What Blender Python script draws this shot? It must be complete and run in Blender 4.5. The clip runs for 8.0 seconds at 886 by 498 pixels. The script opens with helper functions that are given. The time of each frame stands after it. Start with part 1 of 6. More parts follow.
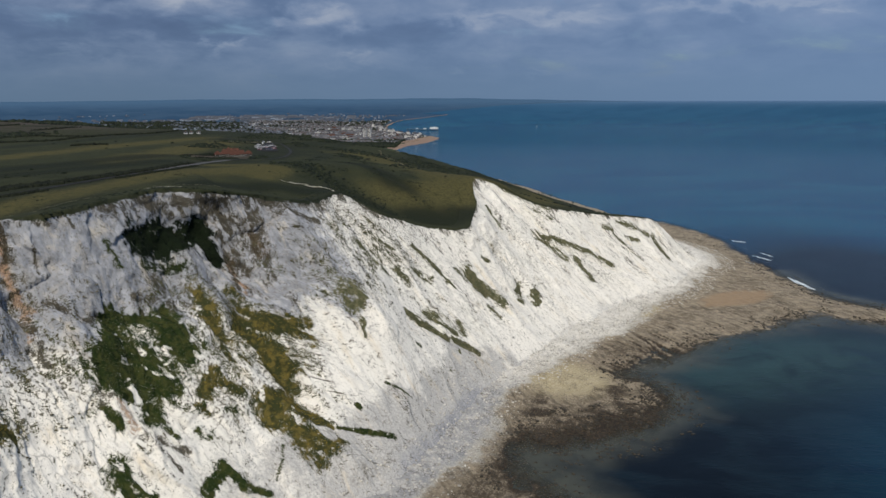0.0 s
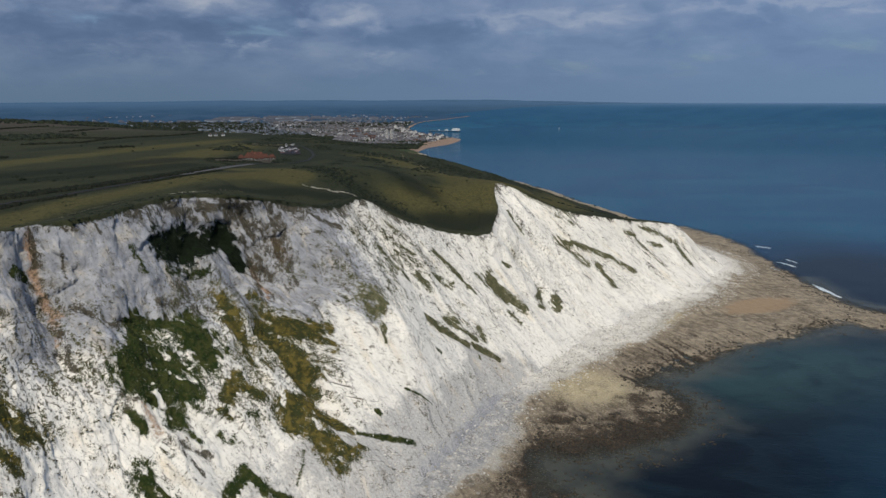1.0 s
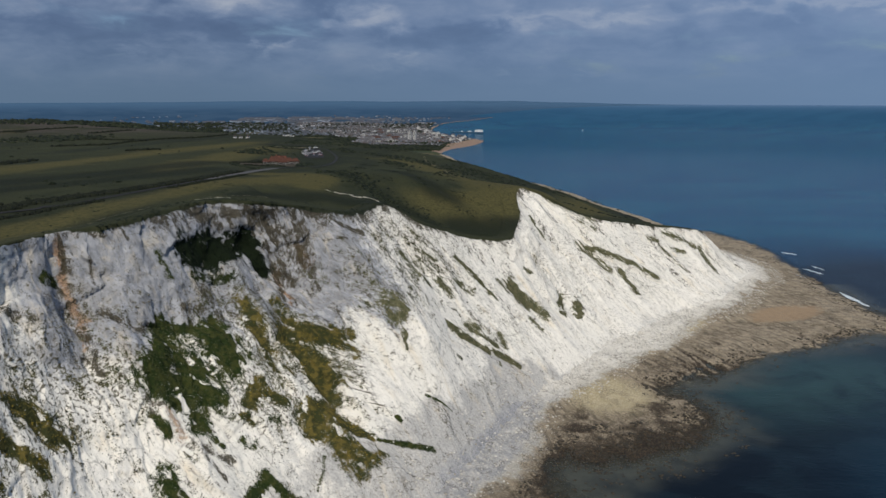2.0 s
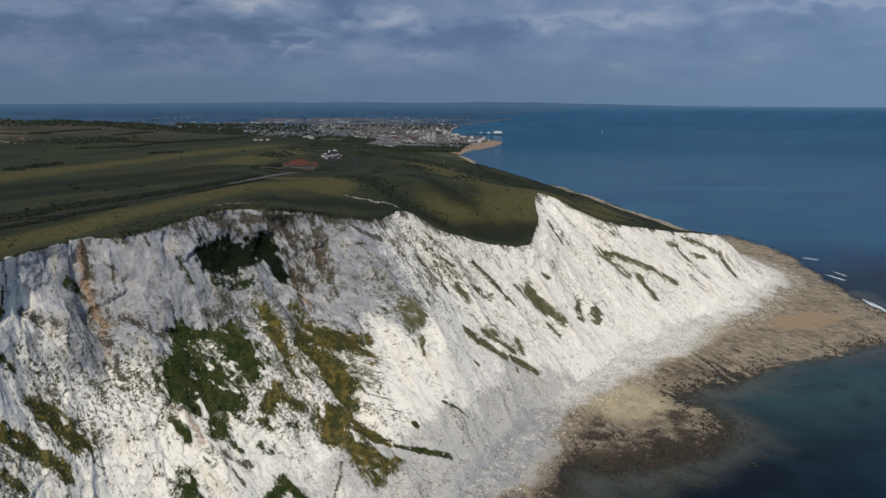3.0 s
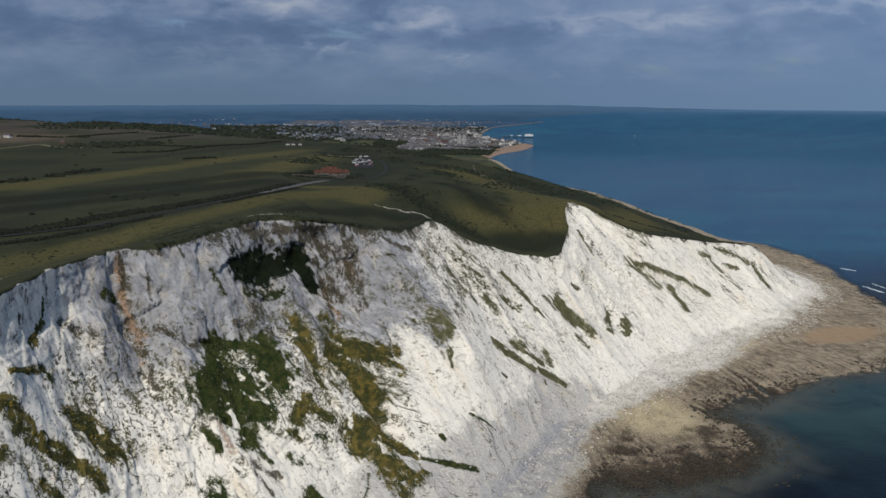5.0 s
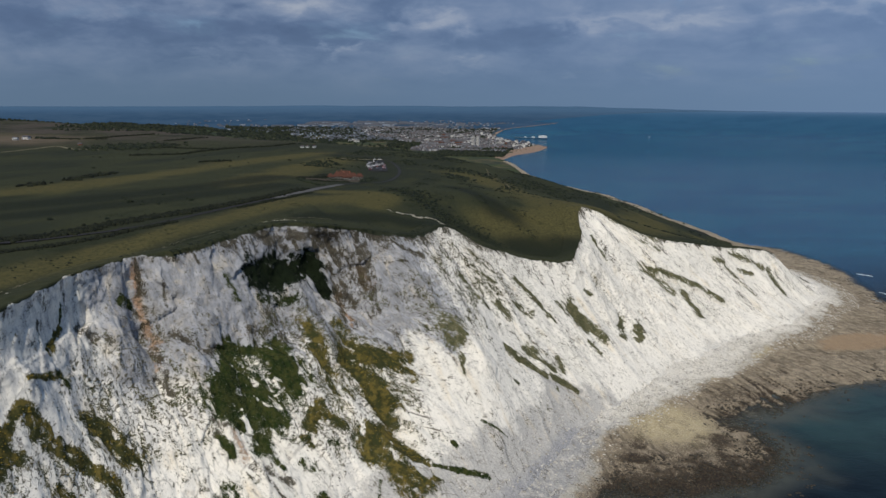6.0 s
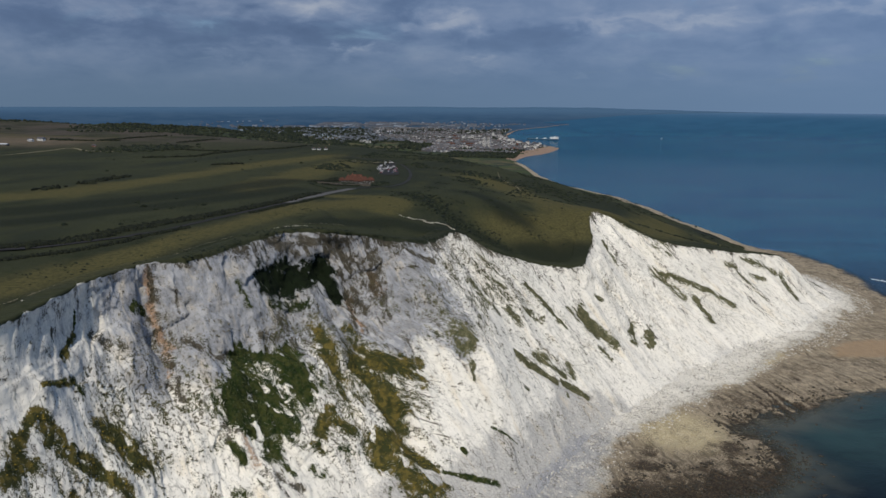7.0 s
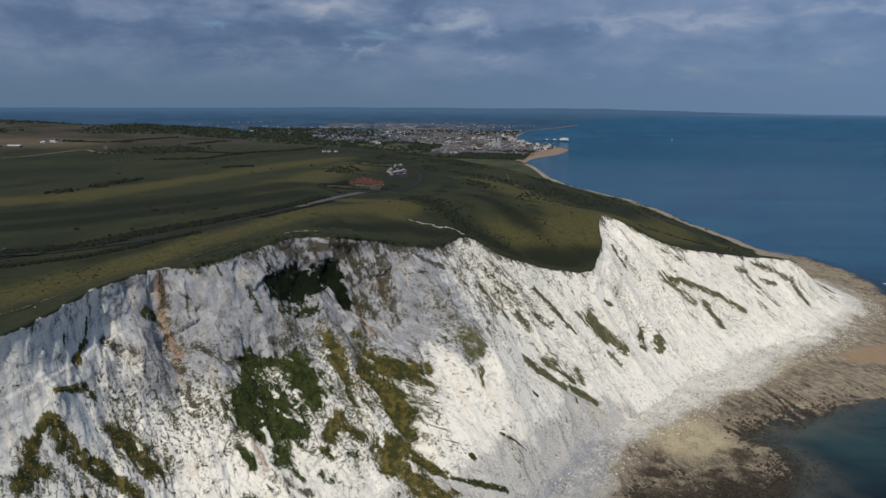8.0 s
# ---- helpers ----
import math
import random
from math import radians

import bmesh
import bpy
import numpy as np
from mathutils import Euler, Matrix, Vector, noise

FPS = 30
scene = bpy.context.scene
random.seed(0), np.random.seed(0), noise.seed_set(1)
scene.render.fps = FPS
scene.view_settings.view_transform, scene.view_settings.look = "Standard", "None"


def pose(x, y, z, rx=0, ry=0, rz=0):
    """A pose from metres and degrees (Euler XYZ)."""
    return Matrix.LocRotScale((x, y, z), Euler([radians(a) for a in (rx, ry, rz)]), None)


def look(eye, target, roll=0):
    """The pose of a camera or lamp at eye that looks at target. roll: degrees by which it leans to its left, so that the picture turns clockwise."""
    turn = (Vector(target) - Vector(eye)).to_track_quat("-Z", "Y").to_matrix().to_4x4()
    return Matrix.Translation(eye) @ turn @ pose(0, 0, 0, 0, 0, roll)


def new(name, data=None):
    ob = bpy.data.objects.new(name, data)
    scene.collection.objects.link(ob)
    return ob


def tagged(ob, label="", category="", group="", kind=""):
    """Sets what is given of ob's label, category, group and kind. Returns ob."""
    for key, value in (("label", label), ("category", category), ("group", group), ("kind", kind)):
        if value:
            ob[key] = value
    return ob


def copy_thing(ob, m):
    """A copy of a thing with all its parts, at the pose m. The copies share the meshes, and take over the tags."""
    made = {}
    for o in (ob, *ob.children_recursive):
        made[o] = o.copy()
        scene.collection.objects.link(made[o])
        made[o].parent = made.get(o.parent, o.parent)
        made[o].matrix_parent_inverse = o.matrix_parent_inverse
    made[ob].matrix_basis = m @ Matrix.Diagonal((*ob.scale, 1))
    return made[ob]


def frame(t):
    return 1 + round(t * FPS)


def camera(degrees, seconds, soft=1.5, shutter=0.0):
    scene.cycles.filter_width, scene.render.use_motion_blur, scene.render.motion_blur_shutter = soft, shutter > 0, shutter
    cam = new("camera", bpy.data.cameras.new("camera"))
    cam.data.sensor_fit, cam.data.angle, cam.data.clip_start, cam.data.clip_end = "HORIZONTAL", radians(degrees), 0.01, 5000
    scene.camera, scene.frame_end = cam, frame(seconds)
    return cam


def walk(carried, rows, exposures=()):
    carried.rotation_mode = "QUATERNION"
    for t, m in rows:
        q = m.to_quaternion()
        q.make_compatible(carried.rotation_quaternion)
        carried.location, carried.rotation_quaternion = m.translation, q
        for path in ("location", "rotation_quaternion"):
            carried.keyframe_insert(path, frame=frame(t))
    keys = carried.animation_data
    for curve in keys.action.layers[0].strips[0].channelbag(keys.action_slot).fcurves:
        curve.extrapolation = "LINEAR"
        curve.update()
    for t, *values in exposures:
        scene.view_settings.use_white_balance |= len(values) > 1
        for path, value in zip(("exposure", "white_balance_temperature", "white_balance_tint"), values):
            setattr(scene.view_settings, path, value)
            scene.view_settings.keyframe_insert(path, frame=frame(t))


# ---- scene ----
cam = camera(62.72, 8.0, soft=1.5)
# seconds, right, ahead, height, yaw to the left, pitch, lean
PATH = (
    (0.0, -0.12, 0.42, 215.00, 0.000, -11.731, -0.194),
    (0.5, -0.12, 0.40, 216.88, 0.864, -11.688, -0.130),
    (1.0, 0.04, 0.31, 218.88, 1.703, -11.664, -0.081),
    (1.5, 0.03, 0.23, 221.16, 2.598, -11.648, 0.013),
    (3.0, 0.60, -0.11, 227.24, 4.931, -11.583, 0.113),
    (3.5, 0.69, -0.17, 229.16, 5.571, -11.568, 0.169),
    (4.0, 0.69, -0.16, 231.01, 6.237, -11.532, 0.196),
    (4.5, 0.82, -0.16, 232.80, 6.795, -11.508, 0.221),
    (6.0, 1.17, -0.60, 238.67, 8.369, -11.445, 0.317),
    (6.5, 1.26, -0.57, 240.93, 8.868, -11.438, 0.356),
    (7.0, 1.25, -0.49, 242.78, 9.243, -11.430, 0.384),
    (7.5, 1.34, -0.48, 244.70, 9.640, -11.400, 0.393),
    (8.0, 1.38, -0.62, 246.25, 9.997, -11.403, 0.433),
)
walk(cam, [(t, pose(x, y, z, 0, 0, yaw) @ pose(0, 0, 0, 90 + pitch) @ pose(0, 0, 0, 0, 0, lean)) for t, x, y, z, yaw, pitch, lean in PATH],
     exposures=((0, 0.12), (2.5, 0.07), (8, 0.07)))

# ---- sky and sun ----
SUN_FROM = Vector((0.05, -0.63, 0.81)).normalized()
world = bpy.data.worlds.new("sky")
scene.world = world
world.use_nodes = True
wt = world.node_tree
wt.nodes.clear()


def wnode(kind, **values):
    n = wt.nodes.new(kind)
    for key, value in values.items():
        n.inputs[key].default_value = value
    return n


def wmath(op, a, b=0.0):
    n = wt.nodes.new("ShaderNodeMath")
    n.operation = op
    for i, v in enumerate((a, b)):
        if isinstance(v, (int, float)):
            n.inputs[i].default_value = v
        else:
            wt.links.new(v, n.inputs[i])
    return n.outputs[0]


def wramp(fac, stops):
    n = wt.nodes.new("ShaderNodeValToRGB")
    while len(n.color_ramp.elements) < len(stops):
        n.color_ramp.elements.new(0.5)
    for e, (p, c) in zip(n.color_ramp.elements, stops):
        e.position, e.color = p, (*c, 1)
    wt.links.new(fac, n.inputs[0])
    return n.outputs[0]


def wmix(fac, a, b):
    n = wt.nodes.new("ShaderNodeMix")
    n.data_type = "RGBA"
    for socket, v in ((n.inputs[0], fac), (n.inputs[6], a), (n.inputs[7], b)):
        if isinstance(v, (int, float, tuple)):
            socket.default_value = v
        else:
            wt.links.new(v, socket)
    return n.outputs[2]


sky = wt.nodes.new("ShaderNodeTexSky")
sky.sky_type, sky.sun_disc = "NISHITA", False
sky.sun_elevation = math.asin(SUN_FROM.z)
sky.sun_rotation = math.atan2(SUN_FROM.x, SUN_FROM.y)
sky.altitude, sky.air_density, sky.dust_density = 200, 1.0, 2.0
coords = wt.nodes.new("ShaderNodeTexCoord")
split = wt.nodes.new("ShaderNodeSeparateXYZ")
wt.links.new(coords.outputs["Generated"], split.inputs[0])
dx, dy, dz = split.outputs
# a flat layer of broken cloud seen in perspective
up = wmath("ADD", wmath("MAXIMUM", dz, 0.0), 0.24)
flat = wt.nodes.new("ShaderNodeCombineXYZ")
wt.links.new(wmath("DIVIDE", dx, up), flat.inputs[0])
wt.links.new(wmath("DIVIDE", dy, up), flat.inputs[1])


def cloud_noise(scale, detail, offset, rough=0.55):
    m = wt.nodes.new("ShaderNodeMapping")
    m.inputs["Location"].default_value = offset
    wt.links.new(flat.outputs[0], m.inputs["Vector"])
    n = wnode("ShaderNodeTexNoise", Scale=scale, Detail=detail, Roughness=rough, Distortion=0.3)
    wt.links.new(m.outputs[0], n.inputs["Vector"])
    return n.outputs["Fac"]


large, small, wisps = cloud_noise(1.0, 5.0, (3.1, 1.7, 0.0)), cloud_noise(3.6, 5.0, (7.7, 2.2, 4.0), 0.6), cloud_noise(2.6, 7.0, (1.2, 6.1, 8.0))
# billows: noise over bearing and height, about five degrees by two
turned = wmath("MULTIPLY", wmath("ARCTAN2", dx, dy), 57.3)
height = wmath("MULTIPLY", dz, 57.3)
billow_place = wt.nodes.new("ShaderNodeCombineXYZ")
wt.links.new(wmath("MULTIPLY", turned, 0.20), billow_place.inputs[0])
wt.links.new(wmath("MULTIPLY", height, 0.46), billow_place.inputs[1])


def billows(scale, detail, z):
    n = wnode("ShaderNodeTexNoise", Scale=scale, Detail=detail, Roughness=0.55, Distortion=0.35)
    m = wt.nodes.new("ShaderNodeMapping")
    m.inputs["Location"].default_value = (0.0, 0.0, z)
    wt.links.new(billow_place.outputs[0], m.inputs["Vector"])
    wt.links.new(m.outputs[0], n.inputs["Vector"])
    return n.outputs["Fac"]


puffy = billows(1.0, 6.0, 3.7)
# bearing and height of a direction, in degrees, with edges torn by the finer noise
bearing = wmath("ADD", turned, wmath("MULTIPLY", wmath("SUBTRACT", billows(1.6, 6.0, 9.1), 0.5), 9.0))
rise = wmath("ADD", height, wmath("MULTIPLY", wmath("SUBTRACT", billows(1.6, 6.0, 14.3), 0.5), 4.0))


def masses(rows):
    """Cloud masses: bearing, height, half width, half height (degrees) and strength."""
    total = None
    for b, h, w, d, k in rows:
        q = wmath("ADD", wmath("POWER", wmath("ABSOLUTE", wmath("DIVIDE", wmath("SUBTRACT", bearing, b), w)), 2.0),
                  wmath("POWER", wmath("ABSOLUTE", wmath("DIVIDE", wmath("SUBTRACT", rise, h), d)), 2.0))
        f = wmath("MULTIPLY", wmath("EXPONENT", wmath("MULTIPLY", q, -1.0)), k)
        total = f if total is None else wmath("ADD", total, f)
    return total


heavy = masses(((-27, 5.3, 6.5, 1.5, 1.0), (-18, 4.7, 5.0, 1.0, 1.0), (-12, 6.7, 3.5, 1.1, 0.9), (-3, 4.7, 6.0, 1.2, 1.0), (-36, 5.0, 6.0, 1.2, 0.8), (-26, 3.2, 5.0, 0.4, 0.6), (14, 4.6, 6.0, 0.5, 0.4)))
puffs = masses(((-19, 7.2, 3.0, 0.9, 1.0), (-12.8, 5.7, 1.3, 0.8, 0.8), (-8.4, 5.7, 2.4, 0.8, 1.0), (-16.3, 3.7, 1.0, 0.4, 0.8), (-6.9, 2.8, 1.6, 0.35, 0.6), (9.5, 5.8, 4.0, 0.4, 0.7),
                (23, 6.4, 9.0, 0.5, 1.2), (1.0, 1.7, 1.0, 0.25, 0.5), (7.4, 2.0, 1.0, 0.3, 0.5), (-31.7, 5.9, 2.0, 0.6, 0.7), (2.5, 5.9, 3.5, 0.5, 0.7)))
gaps = masses(((10.5, 7.4, 4.0, 0.6, 1.0), (5.0, 4.9, 1.2, 0.5, 0.5), (21, 7.8, 5.0, 0.5, 0.8)))
tone = wmath("ADD", wmath("ADD", wmath("MULTIPLY", large, 0.28), wmath("MULTIPLY", small, 0.16)), wmath("ADD", wmath("MULTIPLY", puffy, 0.40), 0.08))
tone = wmath("ADD", tone, wmath("SUBTRACT", wmath("MULTIPLY", puffs, 0.17), wmath("MULTIPLY", heavy, 0.14)))
cloud = wramp(tone, [(0.30, (0.076, 0.120, 0.215)), (0.41, (0.098, 0.150, 0.258)), (0.50, (0.145, 0.203, 0.318)), (0.58, (0.20, 0.255, 0.365)), (0.72, (0.34, 0.38, 0.455))])
cover = wramp(wmath("SUBTRACT", wisps, wmath("MULTIPLY", gaps, 0.25)), [(0.26, (0.25, 0.25, 0.25)), (0.36, (0.85, 0.85, 0.85)), (0.44, (1, 1, 1))])
low = wramp(dz, [(0.0, (1, 1, 1)), (0.018, (0.85, 0.85, 0.85)), (0.048, (0.42, 0.42, 0.42)), (0.085, (0.08, 0.08, 0.08)), (0.11, (0, 0, 0))])
side = wmath("ADD", wmath("MULTIPLY", dx, 0.9), 0.35)
band = wmix(side, (0.105, 0.165, 0.25, 1), (0.14, 0.228, 0.37, 1))
hazy = wmix(low, wmix(wmath("MULTIPLY", wmath("MAXIMUM", side, 0.0), 0.62), cloud, (0.165, 0.262, 0.445, 1)), band)
clear = wt.nodes.new("ShaderNodeVectorMath")
clear.operation = "MULTIPLY"
wt.links.new(sky.outputs[0], clear.inputs[0])
clear.inputs[1].default_value = (0.050, 0.062, 0.080)
both = wmix(wmath("MAXIMUM", cover, wmath("MINIMUM", wmath("MULTIPLY", low, 1.3), 1.0)), clear.outputs[0], hazy)
background = wnode("ShaderNodeBackground", Strength=1.0)
wt.links.new(both, background.inputs[0])
wt.links.new(background.outputs[0], wt.nodes.new("ShaderNodeOutputWorld").inputs[0])

sun = new("sun", bpy.data.lights.new("sun", "SUN"))
sun.data.energy, sun.data.angle, sun.data.color = 3.02, radians(0.6), (1.0, 0.925, 0.805)
sun.matrix_world = look(SUN_FROM * 900, (0, 0, 0))

# ---- materials ----
class Shade:
    """A small builder of node materials; coordinates are metres in the world."""

    def __init__(self, name, rough=0.9, gloss=0.2, metal=0.0):
        self.mat = bpy.data.materials.new(name)
        self.mat.use_nodes = True
        self.nt = self.mat.node_tree
        self.bsdf = self.nt.nodes["Principled BSDF"]
        self.bsdf.inputs["Roughness"].default_value = rough
        self.bsdf.inputs["Specular IOR Level"].default_value = gloss
        self.bsdf.inputs["Metallic"].default_value = metal
        self.pos = self.nt.nodes.new("ShaderNodeNewGeometry").outputs["Position"]

    def put(self, socket, value):
        if isinstance(value, (int, float)):
            socket.default_value = value
        elif isinstance(value, tuple):
            socket.default_value = (*value, 1) if len(value) == 3 and socket.type == "RGBA" else value
        else:
            self.nt.links.new(value, socket)

    def scaled(self, x, y, z):
        n = self.nt.nodes.new("ShaderNodeVectorMath")
        n.operation = "MULTIPLY"
        self.put(n.inputs[0], self.pos)
        n.inputs[1].default_value = (x, y, z)
        return n.outputs[0]

    def noise(self, scale, detail=4.0, rough=0.55, stretch=(1, 1, 1), distort=0.0):
        n = self.nt.nodes.new("ShaderNodeTexNoise")
        n.inputs["Scale"].default_value, n.inputs["Detail"].default_value = scale, detail
        n.inputs["Roughness"].default_value, n.inputs["Distortion"].default_value = rough, distort
        self.put(n.inputs["Vector"], self.scaled(*stretch))
        return n.outputs["Fac"]

    def crags(self, scale, detail=7.0, stretch=(1, 1, 1)):
        """Sharp-edged relief, about 0 to 1."""
        n = self.nt.nodes.new("ShaderNodeTexNoise")
        n.noise_type = "RIDGED_MULTIFRACTAL"
        n.inputs["Scale"].default_value, n.inputs["Detail"].default_value = scale, detail
        n.inputs["Roughness"].default_value = 0.6
        self.put(n.inputs["Vector"], self.scaled(*stretch))
        return n.outputs["Fac"]

    def attr(self, name):
        n = self.nt.nodes.new("ShaderNodeAttribute")
        n.attribute_name = name
        return n.outputs["Fac"]

    def slope(self, across, down, slanting=False):
        """Coordinates along and down the cliff face, in metres, scaled."""
        n = self.nt.nodes.new("ShaderNodeCombineXYZ")
        self.put(n.inputs[0], self.math("MULTIPLY", self.attr("slant" if slanting else "along"), 2000.0 * across))
        self.put(n.inputs[1], self.math("MULTIPLY", self.attr("down"), 2000.0 * down))
        return n.outputs[0]

    def noise_on(self, vector, scale, detail=4.0, rough=0.55, distort=0.0):
        n = self.nt.nodes.new("ShaderNodeTexNoise")
        n.inputs["Scale"].default_value, n.inputs["Detail"].default_value = scale, detail
        n.inputs["Roughness"].default_value, n.inputs["Distortion"].default_value = rough, distort
        self.put(n.inputs["Vector"], vector)
        return n.outputs["Fac"]

    def cracks(self, vector, scale):
        n = self.nt.nodes.new("ShaderNodeTexVoronoi")
        n.feature = "DISTANCE_TO_EDGE"
        n.inputs["Scale"].default_value = scale
        bend = self.nt.nodes.new("ShaderNodeTexNoise")
        bend.inputs["Scale"].default_value, bend.inputs["Detail"].default_value = scale * 1.6, 4.0
        self.put(bend.inputs["Vector"], vector)
        add = self.nt.nodes.new("ShaderNodeVectorMath")
        add.operation = "MULTIPLY_ADD"
        self.put(add.inputs[0], bend.outputs["Color"])
        add.inputs[1].default_value = (0.5 / scale,) * 3
        self.put(add.inputs[2], vector)
        self.put(n.inputs["Vector"], add.outputs[0])
        return n.outputs["Distance"]

    def math(self, op, a, b=0.0, c=0.0):
        n = self.nt.nodes.new("ShaderNodeMath")
        n.operation = op
        for i, v in enumerate((a, b, c)):
            self.put(n.inputs[i], v)
        return n.outputs[0]

    def step(self, x, lo, hi, a=0.0, b=1.0):
        n = self.nt.nodes.new("ShaderNodeMapRange")
        n.interpolation_type = "SMOOTHSTEP"
        for key, v in (("Value", x), ("From Min", lo), ("From Max", hi), ("To Min", a), ("To Max", b)):
            self.put(n.inputs[key], v)
        return n.outputs[0]

    def mix(self, fac, a, b):
        n = self.nt.nodes.new("ShaderNodeMix")
        n.data_type = "RGBA"
        for i, v in ((0, fac), (6, a), (7, b)):
            self.put(n.inputs[i], v)
        return n.outputs[2]

    def random(self, island=False):
        if island:
            return self.nt.nodes.new("ShaderNodeNewGeometry").outputs["Random Per Island"]
        return self.nt.nodes.new("ShaderNodeObjectInfo").outputs["Random"]

    def colour(self, c):
        self.put(self.bsdf.inputs["Base Color"], c)
        return self

    def bump(self, height, distance=1.0, strength=1.0):
        n = self.nt.nodes.new("ShaderNodeBump")
        n.inputs["Distance"].default_value, n.inputs["Strength"].default_value = distance, strength
        self.put(n.inputs["Height"], height)
        self.put(self.bsdf.inputs["Normal"], n.outputs[0])
        return self


def grass_colour(k):
    """Downland turf: darker and lighter swathes that run with the slope, cloud light and shade painted in, dry tips,
    low herbs.
    """
    wide = k.noise(0.0052, 1.5, 0.5, (1.8, 0.40, 1), 0.9)
    mid = k.noise(0.030, 5.0, 0.6, (1.4, 0.7, 1))
    fine = k.noise(0.5, 5.0, 0.7)
    c = k.mix(k.step(wide, 0.38, 0.62), (0.023, 0.0275, 0.018), (0.035, 0.039, 0.021))
    c = k.mix(k.step(mid, 0.50, 0.75, 0.0, 0.5), c, (0.054, 0.055, 0.022))
    c = k.mix(k.step(mid, 0.46, 0.30, 0.0, 0.5), c, (0.013, 0.018, 0.010))
    soft = k.math("MULTIPLY", k.math("SUBTRACT", mid, 0.5), 0.9)
    # patches of sun, then of cloud shade, put into the grass colour
    c = k.mix(k.step(k.math("ADD", k.attr("sunlit"), soft), 0.15, 0.95, 0.0, 0.9), c, k.mix(k.step(fine, 0.40, 0.65), (0.088, 0.078, 0.031), (0.064, 0.060, 0.026)))
    c = k.mix(k.step(k.math("ADD", k.attr("shadowed"), soft), 0.15, 0.9, 0.0, 0.82), c, (0.013, 0.0165, 0.011))
    herbs = k.step(k.noise(0.16, 6.0, 0.72), 0.56, 0.66, 0.0, 0.55)
    c = k.mix(herbs, c, (0.017, 0.025, 0.011))
    return k.mix(k.step(fine, 0.40, 0.72, 0.0, 0.45), c, (0.015, 0.020, 0.010))


k = Shade("chalk_face", 0.92, 0.1)
blotch = k.noise(0.03, 5.0, 0.6)
streak = k.noise_on(k.slope(0.22, 0.09), 1.0, 6.0, 0.62, 0.6)
grain = k.noise(1.1, 6.0, 0.7)
c = k.mix(k.step(blotch, 0.35, 0.7), (0.80, 0.765, 0.69), (0.71, 0.685, 0.62))
# weathered grey with cloud shade painted in, a darker layer where strongest
c = k.mix(k.step(k.math("ADD", k.attr("weathered_shade"), k.math("MULTIPLY", k.math("SUBTRACT", streak, 0.5), 1.6)), 0.2, 0.8, 0.0, 0.95), c, k.mix(k.step(k.noise(0.11, 5.0, 0.65), 0.38, 0.62), (0.22, 0.232, 0.258), (0.37, 0.383, 0.412)))
shade_grey = k.mix(k.step(k.noise_on(k.slope(0.22, 0.09, True), 1.0, 6.0, 0.7), 0.40, 0.60), (0.15, 0.152, 0.157), (0.33, 0.335, 0.35))
c = k.mix(k.step(k.math("ADD", k.attr("weathered_shade"), k.math("MULTIPLY", k.math("SUBTRACT", streak, 0.5), 1.1)), 0.74, 1.04, 0.0, 0.6), c, shade_grey)
c = k.mix(k.step(streak, 0.52, 0.74, 0.0, 0.45), c, (0.50, 0.475, 0.43))
lines = k.noise_on(k.slope(0.55, 0.30, True), 1.0, 5.0, 0.65, 1.0)
c = k.mix(k.math("MULTIPLY", k.step(lines, 0.56, 0.70, 0.0, 0.36), k.step(k.noise(0.022, 4.0, 0.6), 0.42, 0.62)), c, (0.36, 0.345, 0.31))
c = k.mix(k.step(k.noise(0.16, 7.0, 0.74, (1, 1, 0.7), 0.8), 0.52, 0.64, 0.0, 0.42), c, (0.46, 0.435, 0.39))
dirty = k.step(k.noise(0.045, 4.0, 0.6), 0.45, 0.62, 0.12, 1.0)
c = k.mix(k.math("MULTIPLY", k.step(grain, 0.55, 0.68, 0.0, 0.38), dirty), c, (0.40, 0.375, 0.325))
# grey rubble towards the foot, its grey partly standing for cloud shadow
c = k.mix(k.step(k.math("ADD", k.math("MULTIPLY", k.attr("rubble"), 0.40), k.math("ADD", k.math("MULTIPLY", k.noise(0.07, 6.0, 0.72), 0.55), k.math("MULTIPLY", k.noise(0.5, 6.0, 0.75), 0.45))), 0.62, 0.82, 0.0, 0.75), c, k.mix(k.step(k.noise(0.9, 5.0, 0.7), 0.42, 0.60), (0.27, 0.265, 0.26), (0.46, 0.45, 0.43)))
c = k.mix(k.step(k.noise_on(k.slope(0.09, 0.03), 1.0, 5.0, 0.65, 0.5), 0.54, 0.72, 0.0, 0.5), c, (0.68, 0.58, 0.42))
crack = k.cracks(k.slope(0.16, 0.075), 1.0)
open_crack = k.math("MULTIPLY", k.step(crack, 0.05, 0.012), k.step(k.noise(0.10, 5.0, 0.65), 0.50, 0.62))
c = k.mix(k.math("MULTIPLY", open_crack, 0.6), c, (0.20, 0.185, 0.16))
ragged = k.math("SUBTRACT", k.noise(0.45, 7.0, 0.7, (1, 1, 0.55), 0.5), 0.5)
fine_ragged = k.math("SUBTRACT", k.noise(1.8, 5.0, 0.75), 0.5)
rough_edge = k.math("ADD", k.math("MULTIPLY", ragged, 1.5), k.math("MULTIPLY", fine_ragged, 1.9))
# a cloud's shadow on the cliff foot, painted as blue-grey chalk
c = k.mix(k.math("MULTIPLY", k.step(k.math("ADD", k.attr("cloud_shade"), k.math("MULTIPLY", k.math("SUBTRACT", k.noise(0.09, 6.0, 0.7), 0.5), 1.6)), 0.25, 0.75), 0.85), c, k.mix(k.step(k.noise(0.8, 5.0, 0.7), 0.40, 0.60), (0.21, 0.215, 0.23), (0.37, 0.375, 0.39)))
